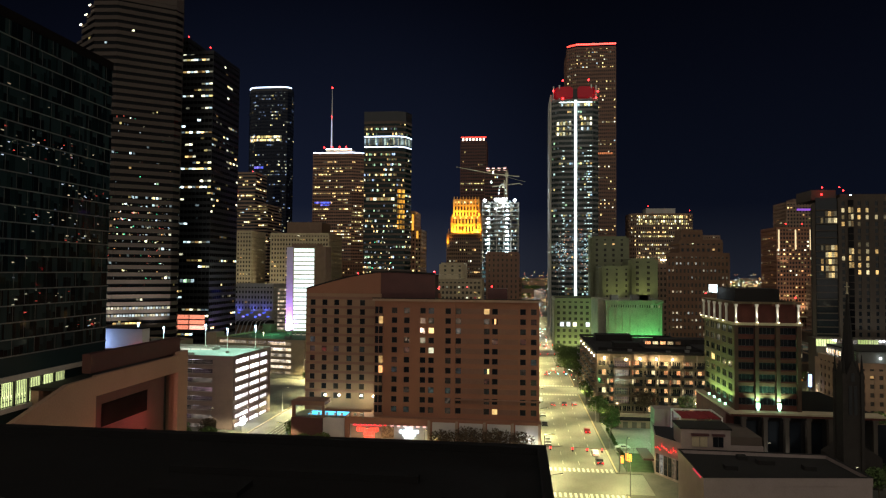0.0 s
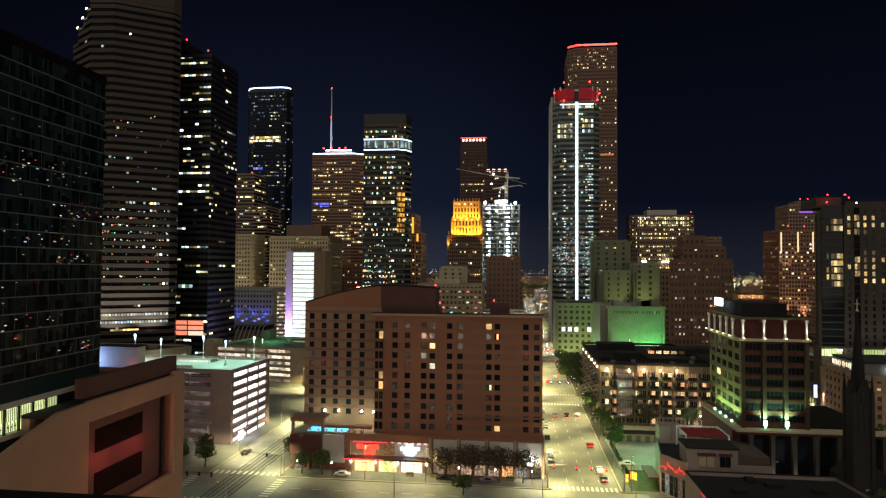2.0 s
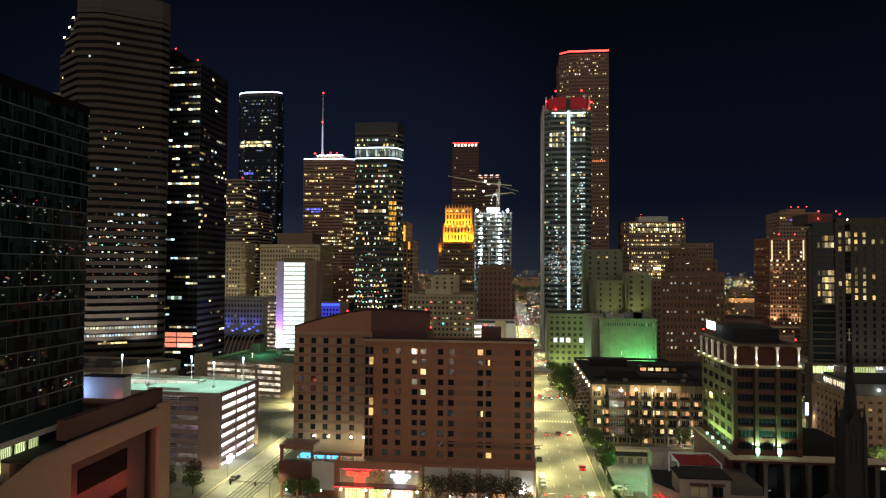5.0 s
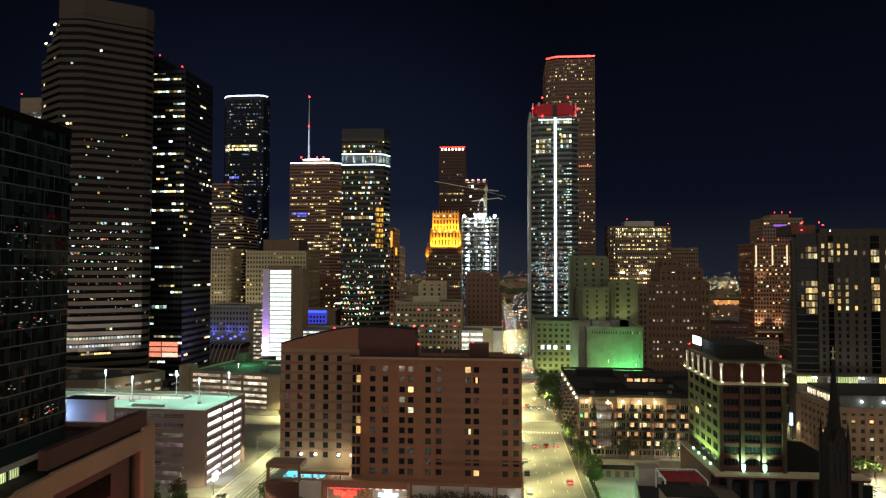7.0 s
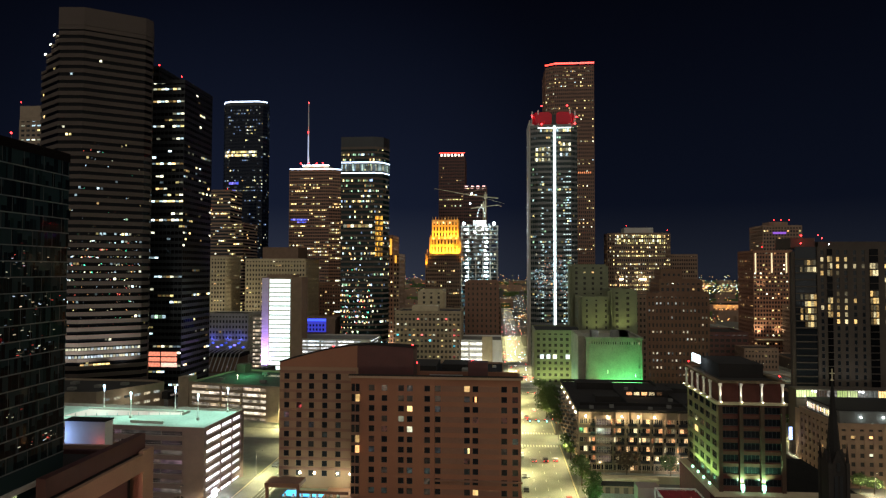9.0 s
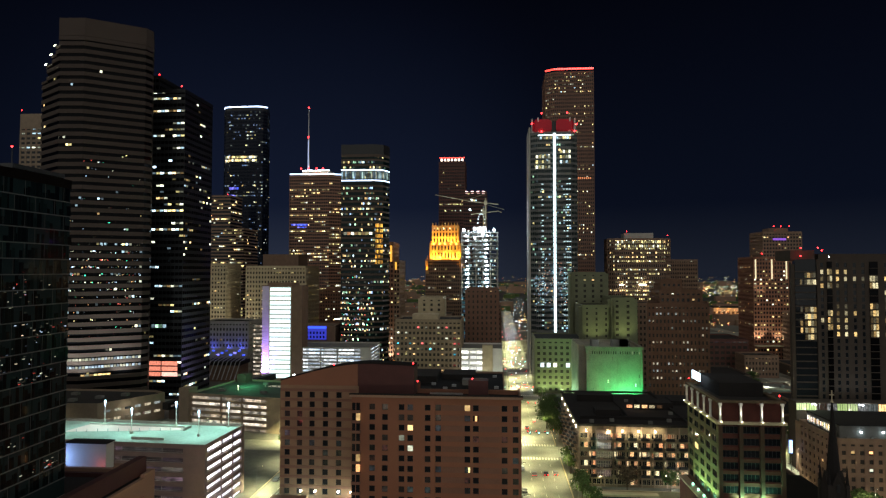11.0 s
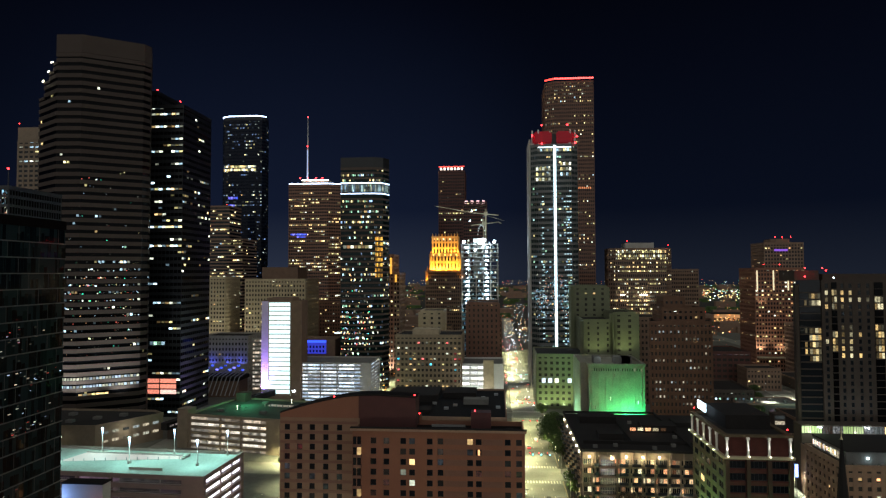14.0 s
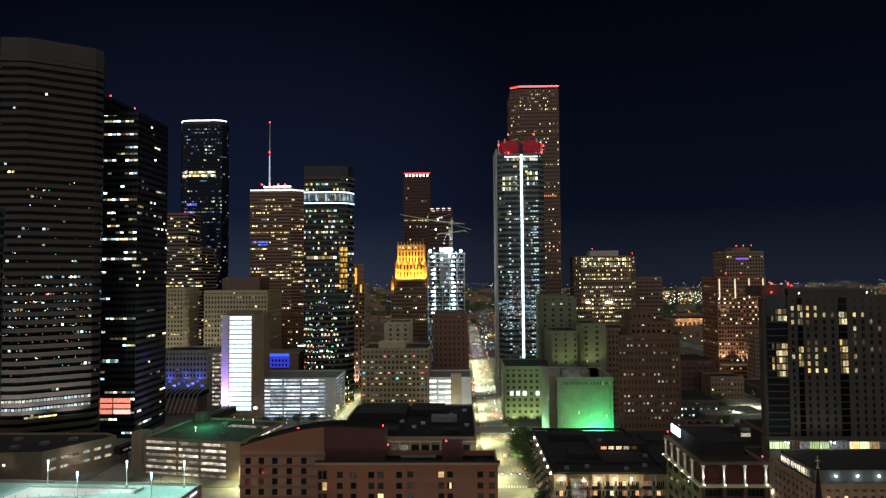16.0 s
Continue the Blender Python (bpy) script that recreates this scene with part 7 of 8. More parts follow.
for x in (32, 44, 56):
    lamp("green_wash", "SPOT", (x, 417, 1.5), 5600, (0.88, 1.0, 0.36), 0.5, (x, 425, 18), 125)
lamp("hall_wash", "SPOT", (66, 352, 2), 9000, (0.95, 1.0, 0.46), 0.5, (66, 370, 26), 100)
rowg = thing("window_group", (43, 424.4, 0), "row of brightly lit office windows", "window")
for i in range(7):
    if i != 3:
        part("pane", Mesher().box(29 + i * 4.2, 31.4 + i * 4.2, 424.3, 424.62, 17.4, 20.2), L_WHITE, rowg)
lamp("green_wash", "SPOT", (84.5, 426, 37), 2200, (1.0, 0.98, 0.36), 0.5, (84, 437, 52), 120)
lamp("green_wash", "SPOT", (66, 426, 37), 1600, (1.0, 0.98, 0.36), 0.5, (66, 437, 50), 120)

# residential tower on the east side
rt = thing("apartment_tower", (150, 300, 0), "brown concrete apartment tower with a glazed corner and lit window stacks", "apartment tower")
rngr = random.Random(19)
rrows = [27.5 + 2.9 * k for k in range(20)]
def rt_lit(r, c):
    on = 16 <= r <= 18 or 9 <= r <= 13
    if c in (1, 2):
        return on and (rngr.random() < 0.85)
    if c == 0:
        return on and rngr.random() < 0.45
    if c in (3, 4):
        return r == 17 or (on and rngr.random() < 0.15)
    return rngr.random() < (0.22 if r > 8 else 0.03)
punched(rt, (135, 279), (176, 279), 26, 86, [2.0, 8.3, 11.5, 15.1, 18.5, 27.6, 31.0, 34.4, 37.8], rrows, 1.3, 1.9, M_RTWALL, lit_at=rt_lit, light=L_RTOWER, bars=0)
for xa, xb, n, rows_ in ((138.9, 141.0, 2, (10, 11, 12, 16, 17, 18)), (155.9, 159.3, 3, (9, 10, 11, 12, 13, 16, 17))):
    part("glazed_strip", Mesher().box(xa, xb, 278.75, 279.0, 26, 85), G_BLACK, rt, "dark glazed balcony strip")
    for k in range(20):
        part("balcony_slab", Mesher().box(xa - 0.1, xb + 0.1, 278.2, 279.0, 27.0 + 2.9 * k, 27.25 + 2.9 * k), M_RTWALL, rt)
        if k in rows_:
            for q in range(n):
                w_ = (xb - xa) / n
                part("strip_light", Mesher().box(xa + q * w_ + 0.08, xa + (q + 1) * w_ - 0.08, 278.68, 278.75, 27.4 + 2.9 * k, 29.7 + 2.9 * k), L_RTOWER, rt, "lit balcony room")
part("west_wall", Mesher().prism([(125.2, 280.5), (126.2, 279.7), (141, 316), (140, 316)], 0, 84), M_RTWALL, rt)
part("corner_glazing", Mesher().prism([(126.3, 279.6), (134.9, 279.6), (134.9, 290), (130, 290)], 0, 86), G_DARK, rt)
for k in range(26):
    part("corner_slab", Mesher().box(126.2, 134.95, 278.8, 279.6, 8 + 2.9 * k, 8.4 + 2.9 * k), M_RTWALL, rt)
for k in range(26):
    z = 8.6 + 2.9 * k
    if 51 < z < 66.5 or 72.5 < z < 81:
        for q in range(4):
            part("corner_light", Mesher().box(130.1 + q * 1.17, 131.15 + q * 1.17, 279.3, 279.55, z, z + 2.1), L_RTOWER, rt, "lit corner room")
        if k % 3:
            part("corner_light", Mesher().box(128.3, 129.1, 279.3, 279.55, z, z + 2.1), L_RTOWER, rt, "lit corner room")
part("core", Mesher().prism([(135.1, 279.9), (176, 279.9), (190, 318), (142.5, 318), (135.1, 297)], 0, 85.5), M_RTWALL, rt)
part("roof_house", Mesher().box(127, 137, 285, 300, 85.5, 90).box(140, 175, 288, 312, 85.5, 88.5), M_RTWALL, rt)
lamp("roof_red_light", "POINT", (131, 281.5, 88.5), 260, (1.0, 0.05, 0.05), 0.3)
beacons(rt, [(128.5, 279, 87.4), (131, 284, 91), (138, 284, 91), (141, 287, 90)], 0.35)
beacons(rt, [(140, 279, 87), (168, 279, 87)], 0.3, B_WHITE)
part("podium", Mesher().box(122.5, 182, 272, 279, 0, 27.4), M_RTWALL, rt)
rng_am = random.Random(3)
for i in range(14):
    mat = L_GYM if i in (0, 1, 4, 5, 9) else rng_am.choice((L_HOME, L_SHOPDIM, L_SHOPDIM, L_PALE))
    part("amenity_window", Mesher().box(122.6 + i * 4.0, 126.2 + i * 4.0, 271.7, 272.0, 24.2, 26.9), mat, rt, "lit amenity floor window")
    for q in range(1, 4):
        part("amenity_mullion", Mesher().box(122.55 + i * 4.0 + q * 0.9, 122.65 + i * 4.0 + q * 0.9, 271.55, 271.72, 24.2, 26.9), M_BLACK, rt)
for x in (129.6, 148.0):
    part("terrace_lamp", Mesher().box(x - 0.3, x + 0.3, 271.0, 271.4, 26.4, 26.9), B_WHITE, rt)
    lamp("terrace_light", "POINT", (x, 269.8, 26.4), 700, (0.95, 1.0, 0.95), 0.3)
part("terrace", Mesher().box(122, 185, 262.2, 272, 0, 20), M_CONC_BROWN, rt)
part("terrace_roof", Mesher().box(122.4, 184.6, 262.6, 271.6, 20, 20.2), M_DARK, rt)
for i in range(10):
    part("roof_unit", Mesher().box(126 + i * 5.6, 128.4 + i * 5.6, 264 + (i % 3) * 2, 266 + (i % 3) * 2, 20.2, 21.4), M_ROOFGREY, rt)
for k, z in enumerate((3.0, 0.8)):
    lit_row(rt, (122.6, 272), (131, 272), z, 1.9, 4, L_SHOP, 0.8)
lamp("green_wash", "SPOT", (130.5, 276.5, 26.5), 2500, (0.2, 1.0, 0.45), 0.3, (128.5, 280, 34), 90)
lamp("podium_glow", "POINT", (126, 269, 28.6), 700, (0.9, 1.0, 0.5), 0.5)
res = block("tan residential block with a set-back lit upper floor", rect(119.5, 165, 234, 262), 21.3, 7, M_CONC_BROWN, L_HOME, 0.14, 301, bay=3.1, pier=1.6)
part("upper_floor", Mesher().box(121.9, 164, 238, 261.5, 21.5, 26.0), M_ROOFGREY, res, "pale set-back upper floor")
part("upper_roof", Mesher().box(121.6, 164.3, 237.7, 261.8, 26.0, 26.3), M_DARK, res)
lit_row(res, (121.9, 261), (121.9, 239), 22.4, 2.6, 14, L_PALE, 0.8)
lit_row(res, (121.9, 261), (121.9, 244), 23.0, 1.6, 12, L_SHOP, 0.6)
for x in (129, 136.5, 144, 151.5):
    part("wall_lamp", Mesher().box(x - 0.25, x + 0.25, 237.5, 237.9, 23.6, 24.1), B_WHITE, res, "white wall lamp")
    lamp("wall_lamp_light", "POINT", (x, 236.9, 23.6), 60, (0.85, 1.0, 0.95), 0.2)
for x, y in ((124, 236), (133, 236.2), (142, 236)):
    part("roof_unit", Mesher().box(x - 1, x + 1, y - 0.7, y + 0.7, 21.5, 22.4), M_ROOFGREY, res)
for x in (128, 146):
    lamp("podium_court_light", "POINT", (x, 266.5, 23.5), 320, (1.0, 0.85, 0.6), 0.4)
block("low dark brick side building", rect(96.2, 103.6, 198, 238), 9, 2, M_DARKBROWN, L_HOME, 0.15, 303)
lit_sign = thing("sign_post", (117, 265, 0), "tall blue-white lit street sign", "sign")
part("sign_face", Mesher().box(116.3, 117.5, 264.6, 265.0, 8.6, 13.6), lightbulb("sign_blue", (0.30, 0.42, 1.0), 1.6), lit_sign)
for k in range(5):
    part("sign_bar", Mesher().box(116.5, 117.3, 264.52, 264.6, 9.0 + k * 0.95, 9.5 + k * 0.95), B_BLUEWHITE, lit_sign)
part("post", Mesher().box(116.8, 117.0, 264.7, 264.9, 0, 8.6), M_POLE, lit_sign)

for lab, x0, x1, y0, y1, z1, roof in (("low flat-roofed building with a lit side", 128, 160, 330, 372, 9, M_DARK), ("low workshop with a grey roof", 166, 196, 318, 352, 7, M_ROOFGREY), ("low store with a dark roof", 164, 198, 362, 395, 8, M_DARK),
                                      ("low pavilion with a pale roof", 152, 190, 418, 440, 6, M_ROOFGREY), ("low brown warehouse beside trees", 124, 150, 384, 396, 7, M_DARK), ("low long store building", 225, 270, 470, 540, 8, M_DARK), ("long depot with a flat dark roof", 225, 285, 300, 380, 9, M_DARK)):
    lb = thing("low_building", ((x0 + x1) / 2, (y0 + y1) / 2, 0), lab, "building", "low buildings")
    part("body", Mesher().box(x0, x1, y0, y1, 0, z1), M_DARKBROWN, lb)
    part("roof", Mesher().box(x0 + 0.4, x1 - 0.4, y0 + 0.4, y1 - 0.4, z1, z1 + 0.3), roof, lb)
    part("parapet", Mesher().ring(rect(x0, x1, y0, y1), 0.1, 0.5, z1 - 0.2, z1 + 0.9), M_CONC_BROWN, lb)
    for q in range(4):
        xq, yq = x0 + (x1 - x0) * (0.15 + 0.21 * q), y0 + (y1 - y0) * (0.3 + 0.13 * (q % 3))
        part("roof_unit", Mesher().box(xq, xq + 2.4, yq, yq + 1.8, z1 + 0.3, z1 + 1.7), M_ROOFGREY, lb)
    for q in range(5):
        xq = x0 + 1.5 + (x1 - x0 - 5) * q / 4
        part("shop_window", Mesher().box(xq, xq + 2.6, y0 - 0.12, y0 - 0.02, 1.2, 3.6), L_SHOP if q in (1, 3) else L_GARAGE_DIM, lb, "shop window")
court = structure("green_court", Mesher().box(168, 196, 398, 414, 0.15, 0.2), surface("court_green", (0.03, 0.11, 0.07), 0.9, vary=0.3), "green sports court between low buildings")
lamp("court_light", "POINT", (182, 406, 9), 2600, (0.55, 1.0, 0.8), 0.4)
fence_c = thing("court_fence", (182, 398, 0), "tall dark mesh fence round the sports court", "fence")
for i in range(15):
    part("post", Mesher().box(168 + i * 2 - 0.05, 168 + i * 2 + 0.05, 397.9, 398.0, 0.2, 4.2), M_POLE, fence_c)
for z in (2.2, 4.1):
    part("rail", Mesher().box(168, 196, 397.9, 397.98, z, z + 0.08), M_POLE, fence_c)
stair = thing("stair_tower", (147, 352, 0), "glazed stair tower with lit landings", "stair tower")
part("body", Mesher().box(144, 150, 349.6, 356, 0, 15), M_DARKBROWN, stair)
for k in range(5):
    part("landing_window", Mesher().box(144.6, 149.4, 349.3, 349.56, 1.2 + 2.8 * k, 3.0 + 2.8 * k), L_PALE, stair, "lit landing window")
arcade = thing("arcade", (172, 345, 0), "low building with a lit yellow arcade", "building")
part("body", Mesher().box(160, 186, 340.3, 350, 0, 8.5), M_CONC_BROWN, arcade)
for k in range(8):
    part("lit_bay", Mesher().box(160.8 + k * 3.1, 163.0 + k * 3.1, 340.0, 340.28, 3.4, 7.0), L_SHOP if k < 6 else L_PALE, arcade, "lit arcade bay")
glints = [(m_, Mesher()) for m_ in (B_WARM, B_WHITE, B_RED, B_GREENW, B_ORANGE)]
rgl = random.Random(44)
for i in range(150):
    x, y = rgl.uniform(122, 300), rgl.uniform(300, 640)
    q = rgl.choice((0.1, 0.14, 0.2))
    z = rgl.choice((1.0, 3.0, 4.5, 6.5))
    rgl.choices(glints, (5, 3, 2, 1, 3))[0][1].box(x - q, x + q, y, y + 0.2, z, z + q)
for i in range(70):
    x, y = rgl.uniform(-175, -60), rgl.uniform(385, 425)
    q = rgl.choice((0.08, 0.12, 0.16))
    z = rgl.choice((0.8, 3.0, 4.5))
    rgl.choices(glints, (4, 3, 2, 1, 3))[0][1].box(x - q, x + q, y, y + 0.2, z, z + q)
for i in range(60):
    x, y, q = rgl.choice((4.8, 5.2, 27.6)) + rgl.uniform(-0.3, 0.3), rgl.uniform(292, 440), rgl.choice((0.1, 0.15, 0.22))
    z = rgl.choice((1.0, 2.8, 4.6))
    rgl.choices(glints, (6, 3, 1, 1, 1))[0][1].box(x - q, x + q, y, y + 0.2, z, z + q)
for mat, m in glints:
    tagged(part("street_glint", m, mat), "small lamps and signals among the low buildings", "street light", kind="stuff")
for x, y, mat in ((14.9, 486, B_YELLOW), (16.4, 421, B_YELLOW), (17.8, 362, B_RED), (18.4, 298, B_RED), (14.4, 623, B_RED)):
    sg = thing("traffic_signal", (x + 9, y, 0), "dark signal gantry with three lit heads over the street", "traffic signal", "street signal gantries")
    part("pole", Mesher().tube((x + 9, y, 0), (x + 9, y, 6.9), 0.14, 0.1, 8), M_POLE, sg)
    part("arm", Mesher().tube((x + 9, y, 6.8), (x - 4.4, y, 6.9), 0.09, 0.06, 6), M_POLE, sg)
    for dx in (-4, 0, 4):
        head_ = part("signal_head", Mesher().box(x + dx - 0.18, x + dx + 0.18, y - 0.1, y + 0.2, 6.0, 7.0), M_BLACK, sg)
        part("signal_lens", Mesher().box(x + dx - 0.14, x + dx + 0.14, y - 0.16, y - 0.1, 6.6, 6.9), mat, head_, "lit signal lens")
stop = thing("tram_stop", (235, 568, 0), "brightly lit tram stop canopy along the street", "tram stop")
part("canopy", Mesher().box(218, 256, 567, 570, 3.6, 4.0), M_WHITE, stop)
part("canopy_light", Mesher().box(218, 256, 566.6, 567.0, 3.0, 3.6), lightbulb("stop_light", (0.92, 1.0, 0.85), 3.0), stop, "white light along the canopy")
for x in (219, 231, 243, 255):
    part("post", Mesher().box(x - 0.15, x + 0.15, 568, 568.3, 0, 3.6), M_STEEL, stop)

# church spire
CX, CY = 82.0, 163.0
ch = thing("church", (CX, CY, 0), "dark gothic church tower with a tall slender spire", "church")
sp = Mesher()
for i in range(8):
    a0, a1 = 2 * math.pi * (i + 0.5) / 8, 2 * math.pi * (i + 1.5) / 8
    n0 = len(sp.v)
    sp.v += [(CX + 1.75 * math.cos(a0), CY + 1.75 * math.sin(a0), 29), (CX + 1.75 * math.cos(a1), CY + 1.75 * math.sin(a1), 29), (CX + 0.16 * math.cos(a1), CY + 0.16 * math.sin(a1), 49.2), (CX + 0.16 * math.cos(a0), CY + 0.16 * math.sin(a0), 49.2)]
    sp.f.append((n0, n0 + 1, n0 + 2, n0 + 3))
part("spire", sp, M_DARK, ch, "slate spire")
part("finial", Mesher().tube((CX, CY, 48.9), (CX, CY, 49.6), 0.4, 0.1, 8), M_STONE, ch)
part("cross", Mesher().box(CX - 0.09, CX + 0.09, CY - 0.09, CY + 0.09, 49.4, 51.8).box(CX - 0.55, CX + 0.55, CY - 0.08, CY + 0.08, 50.6, 50.8), M_STONE, ch)
part("belfry", Mesher().box(CX - 2.1, CX + 2.1, CY - 2.1, CY + 2.1, 0, 29), M_CHURCH, ch)
for sx in (-1, 1):
    for sy in (-1, 1):
        x, y = CX + sx * 2.1, CY + sy * 2.1
        part("buttress", Mesher().box(x - 0.38, x + 0.38, y - 0.38, y + 0.38, 0, 29.6), M_CHURCH, ch)
        part("pinnacle", Mesher().tube((x, y, 29.6), (x, y, 34.2), 0.45, 0.05, 6), M_DARK, ch)
for nx, ny in ((0, -1), (-1, 0), (1, 0)):
    g = Mesher()
    a, b, c = ((CX - 1.7, CY - 2.13, 28.6), (CX + 1.7, CY - 2.13, 28.6), (CX, CY - 2.13, 32.6)) if ny else ((CX + nx * 2.13, CY - 1.7, 28.6), (CX + nx * 2.13, CY + 1.7, 28.6), (CX + nx * 2.13, CY, 32.6))
    g.v += [a, b, c, (CX, CY, 31.0)]
    g.f += [(0, 1, 2), (0, 2, 3), (1, 3, 2)]
    part("gable", g, M_CHURCH, ch)
for x in (CX - 0.6, CX + 0.6):
    part("louvre", Mesher().box(x - 0.36, x + 0.36, CY - 2.24, CY - 2.1, 19.5, 26.5), M_BLACK, ch, "tall dark belfry louvre")
# black plate on the solid wall imitates the shade of a hollow
part("niche", Mesher().box(CX - 0.4, CX + 0.4, CY - 2.26, CY - 2.14, 27.6, 29.6), M_BLACK, ch)
nave = Mesher()
xa, xb, ya, yb = CX - 2.6, CX + 9, CY + 2.6, CY + 9
nave.v += [(xa, ya, 0), (xb, ya, 0), (xb, ya, 8), ((xa + xb) / 2, ya, 12), (xa, ya, 8), (xa, yb, 0), (xb, yb, 0), (xb, yb, 8), ((xa + xb) / 2, yb, 12), (xa, yb, 8)]
nave.f += [(0, 1, 2, 3, 4), (9, 8, 7, 6, 5), (0, 4, 9, 5), (2, 1, 6, 7), (4, 3, 8, 9), (3, 2, 7, 8)]
part("nave", nave, M_CHURCH, ch)

# low roofs between hotel and downtown
t = thing("low_building", (-29, 335, 0), "mid-rise commercial building with roof plant behind the hotel", "building")
part("body", Mesher().box(-62, 4, 301, 374, 0, 20.6), M_CONC_BROWN, t)
part("roof", Mesher().box(-61.4, 3.4, 301.6, 373.4, 20.6, 20.9), M_BITUMEN, t)
part("parapet", Mesher().ring(rect(-62, 4, 301, 374), 0.1, 0.5, 20.4, 21.9), M_CONC_BROWN, t)
for x0, y0, w, d, h in ((-58, 340, 26, 26, 3.4), (-30, 352, 18, 18, 2.6), (-45, 312, 12, 9, 1.6), (-12, 312, 8, 6, 1.4)):
    part("roof_house", Mesher().box(x0, x0 + w, y0, y0 + d, 20.9, 20.9 + h), M_DARK, t)
part("roof_screen", Mesher().box(-18, -5, 334, 341, 20.9, 23.6), M_ROOFGREY, t, "pale roof plant screen")
for x, y in ((-26, 322), (-22, 330), (0, 326), (-36, 320), (-33, 334), (-8, 350), (-1, 360)):
    part("roof_unit", Mesher().box(x - 1.1, x + 1.1, y - 0.9, y + 0.9, 20.9, 22.0), M_STEEL, t)
part("cornice", Mesher().box(-62.3, 4.3, 300.6, 301.0, 19.4, 20.1), M_STONE, t)
for i in range(13):
    x = -58.5 + i * 4.7
    part("pilaster", Mesher().box(x - 1.0, x - 0.4, 300.6, 301.0, 0, 19.4), M_STONE, t)
    for z in (15.2, 10.6):
        part("window_bay", Mesher().box(x, x + 3.2, 300.7, 301.0, z, z + 3.0), L_PALE if (i in (4, 5, 6) and z > 12) else (L_COOL if i == 3 and z < 12 else G_DARK), t)
lamp("alley_light", "POINT", (2, 297.5, 12), 900, (1.0, 0.92, 0.8), 0.3)
walkway = thing("skywalk", (-170, 365, 0), "dark enclosed walkway crossing over the street", "skywalk")
sk = Mesher()
for (xa, ya), (xb, yb), za, zb in (((-180, 330), (-170, 372), 6.0, 9.8), ((-170, 372), (-156, 430), 6.0, 9.8)):
    n0 = len(sk.v)
    sk.v += [(xa, ya, za), (xa + 4, ya - 1.5, za), (xb + 4, yb - 1.5, za), (xb, yb, za), (xa, ya, zb), (xa + 4, ya - 1.5, zb), (xb + 4, yb - 1.5, zb), (xb, yb, zb)]
    sk.f += [tuple(n0 + q for q in w) for w in ((3, 2, 1, 0), (4, 5, 6, 7), (0, 1, 5, 4), (1, 2, 6, 5), (2, 3, 7, 6), (3, 0, 4, 7))]
part("tube", sk, M_DARK, walkway)
for x, y in ((-178, 335), (-170, 372), (-157, 424)):
    part("support", Mesher().box(x - 0.6, x + 2.4, y - 0.8, y + 0.8, 0, 6.0), M_DARKBROWN, walkway)
lw = Mesher()
for i in range(10):
    f_ = 0.05 + 0.09 * i
    x, y = -176 + 10 * f_, 328.6 + 42 * f_
    lw.quad((x + 0.1, y - 0.1, 7.4), (x + 0.8, y + 2.8, 7.4), (x + 0.8, y + 2.8, 8.4), (x + 0.1, y - 0.1, 8.4))
part("window_light", lw, L_GARAGE_DIM, walkway, "dim glazing of the walkway", kind="stuff")
t = thing("low_building", (40, 335, 0), "dark low building beside the street", "building")
part("body", Mesher().box(31, 60, 318, 360, 0, 10), M_CONC_BROWN, t)
part("roof", Mesher().box(31.4, 59.6, 318.4, 359.6, 10, 10.4), M_DARK, t)


# ---- street furniture ----
SODIUM = (1.0, 0.86, 0.36)
def street_lamp(x, y, side, h=9.0, power=12000, color=SODIUM, light=True):
    s = thing("street_lamp", (x, y, 0), "tall street lamp with a curved arm over the road", "street lamp", "street lamps")
    part("pole", Mesher().tube((x, y, 0), (x, y, h), 0.12, 0.08, 8), M_POLE, s)
    part("arm", Mesher().tube((x, y, h), (x + side * 2.2, y, h + 0.5), 0.07, 0.05, 6), M_POLE, s)
    part("lantern", Mesher().box(x + side * 2.2 - 0.4, x + side * 2.2 + 0.4, y - 0.18, y + 0.18, h + 0.38, h + 0.55), M_POLE, s, "lamp housing")
    part("lens", Mesher().box(x + side * 2.2 - 0.25, x + side * 2.2 + 0.25, y - 0.12, y + 0.12, h + 0.33, h + 0.38), B_LENS, s)
    if light:
        lamp("street_lamp_light", "SPOT", (x + side * 2.2, y, h + 0.3), power * 1.45, color, 0.35, (x + side * 2.2, y + 0.01, 0), 138, 0.45)


for k, y in enumerate(range(70, 760, 34)):
    if not any(a - 2 < y < b + 2 for a, b in STREETS_Y):
        street_lamp(8.2, y, 1, power=10500 if y < 300 else 22000); street_lamp(27.8, y + 15, -1, power=6500)
for y in range(66, 720, 36):
    if not any(a - 2 < y < b + 2 for a, b in STREETS_Y):
        street_lamp(-66.2, y, -1, power=16000 if y > 180 else 8000, color=(1.0, 0.90, 0.42))
        if y > 150:
            street_lamp(-87.8, y + 18, 1, power=12000, color=(1.0, 0.88, 0.42))
for x in range(-150, 200, 36):
    if not any(a - 2 < x < b + 2 for a, b in STREETS_X):
        street_lamp(x if x != -6 else -25, 171.4, 0.2, power=3600, light=x < 36)
        street_lamp(x + 12, 152.2, 0.2, power=5200, light=x < 20)
for x in (-140, -104, -40, 44, 80, 130, 170):
    street_lamp(x, 298.5, 0.2, power=20000 if x < 60 else 8000)
for x, y in ((-97, 189), (-124, 192), (-150, 192)):
    street_lamp(x, y, 0.4, power=2200, color=(1.0, 0.88, 0.62))
for x in (124, 140, 158):
    street_lamp(x, 221, 0.3, power=17000, color=(1.0, 0.82, 0.5))
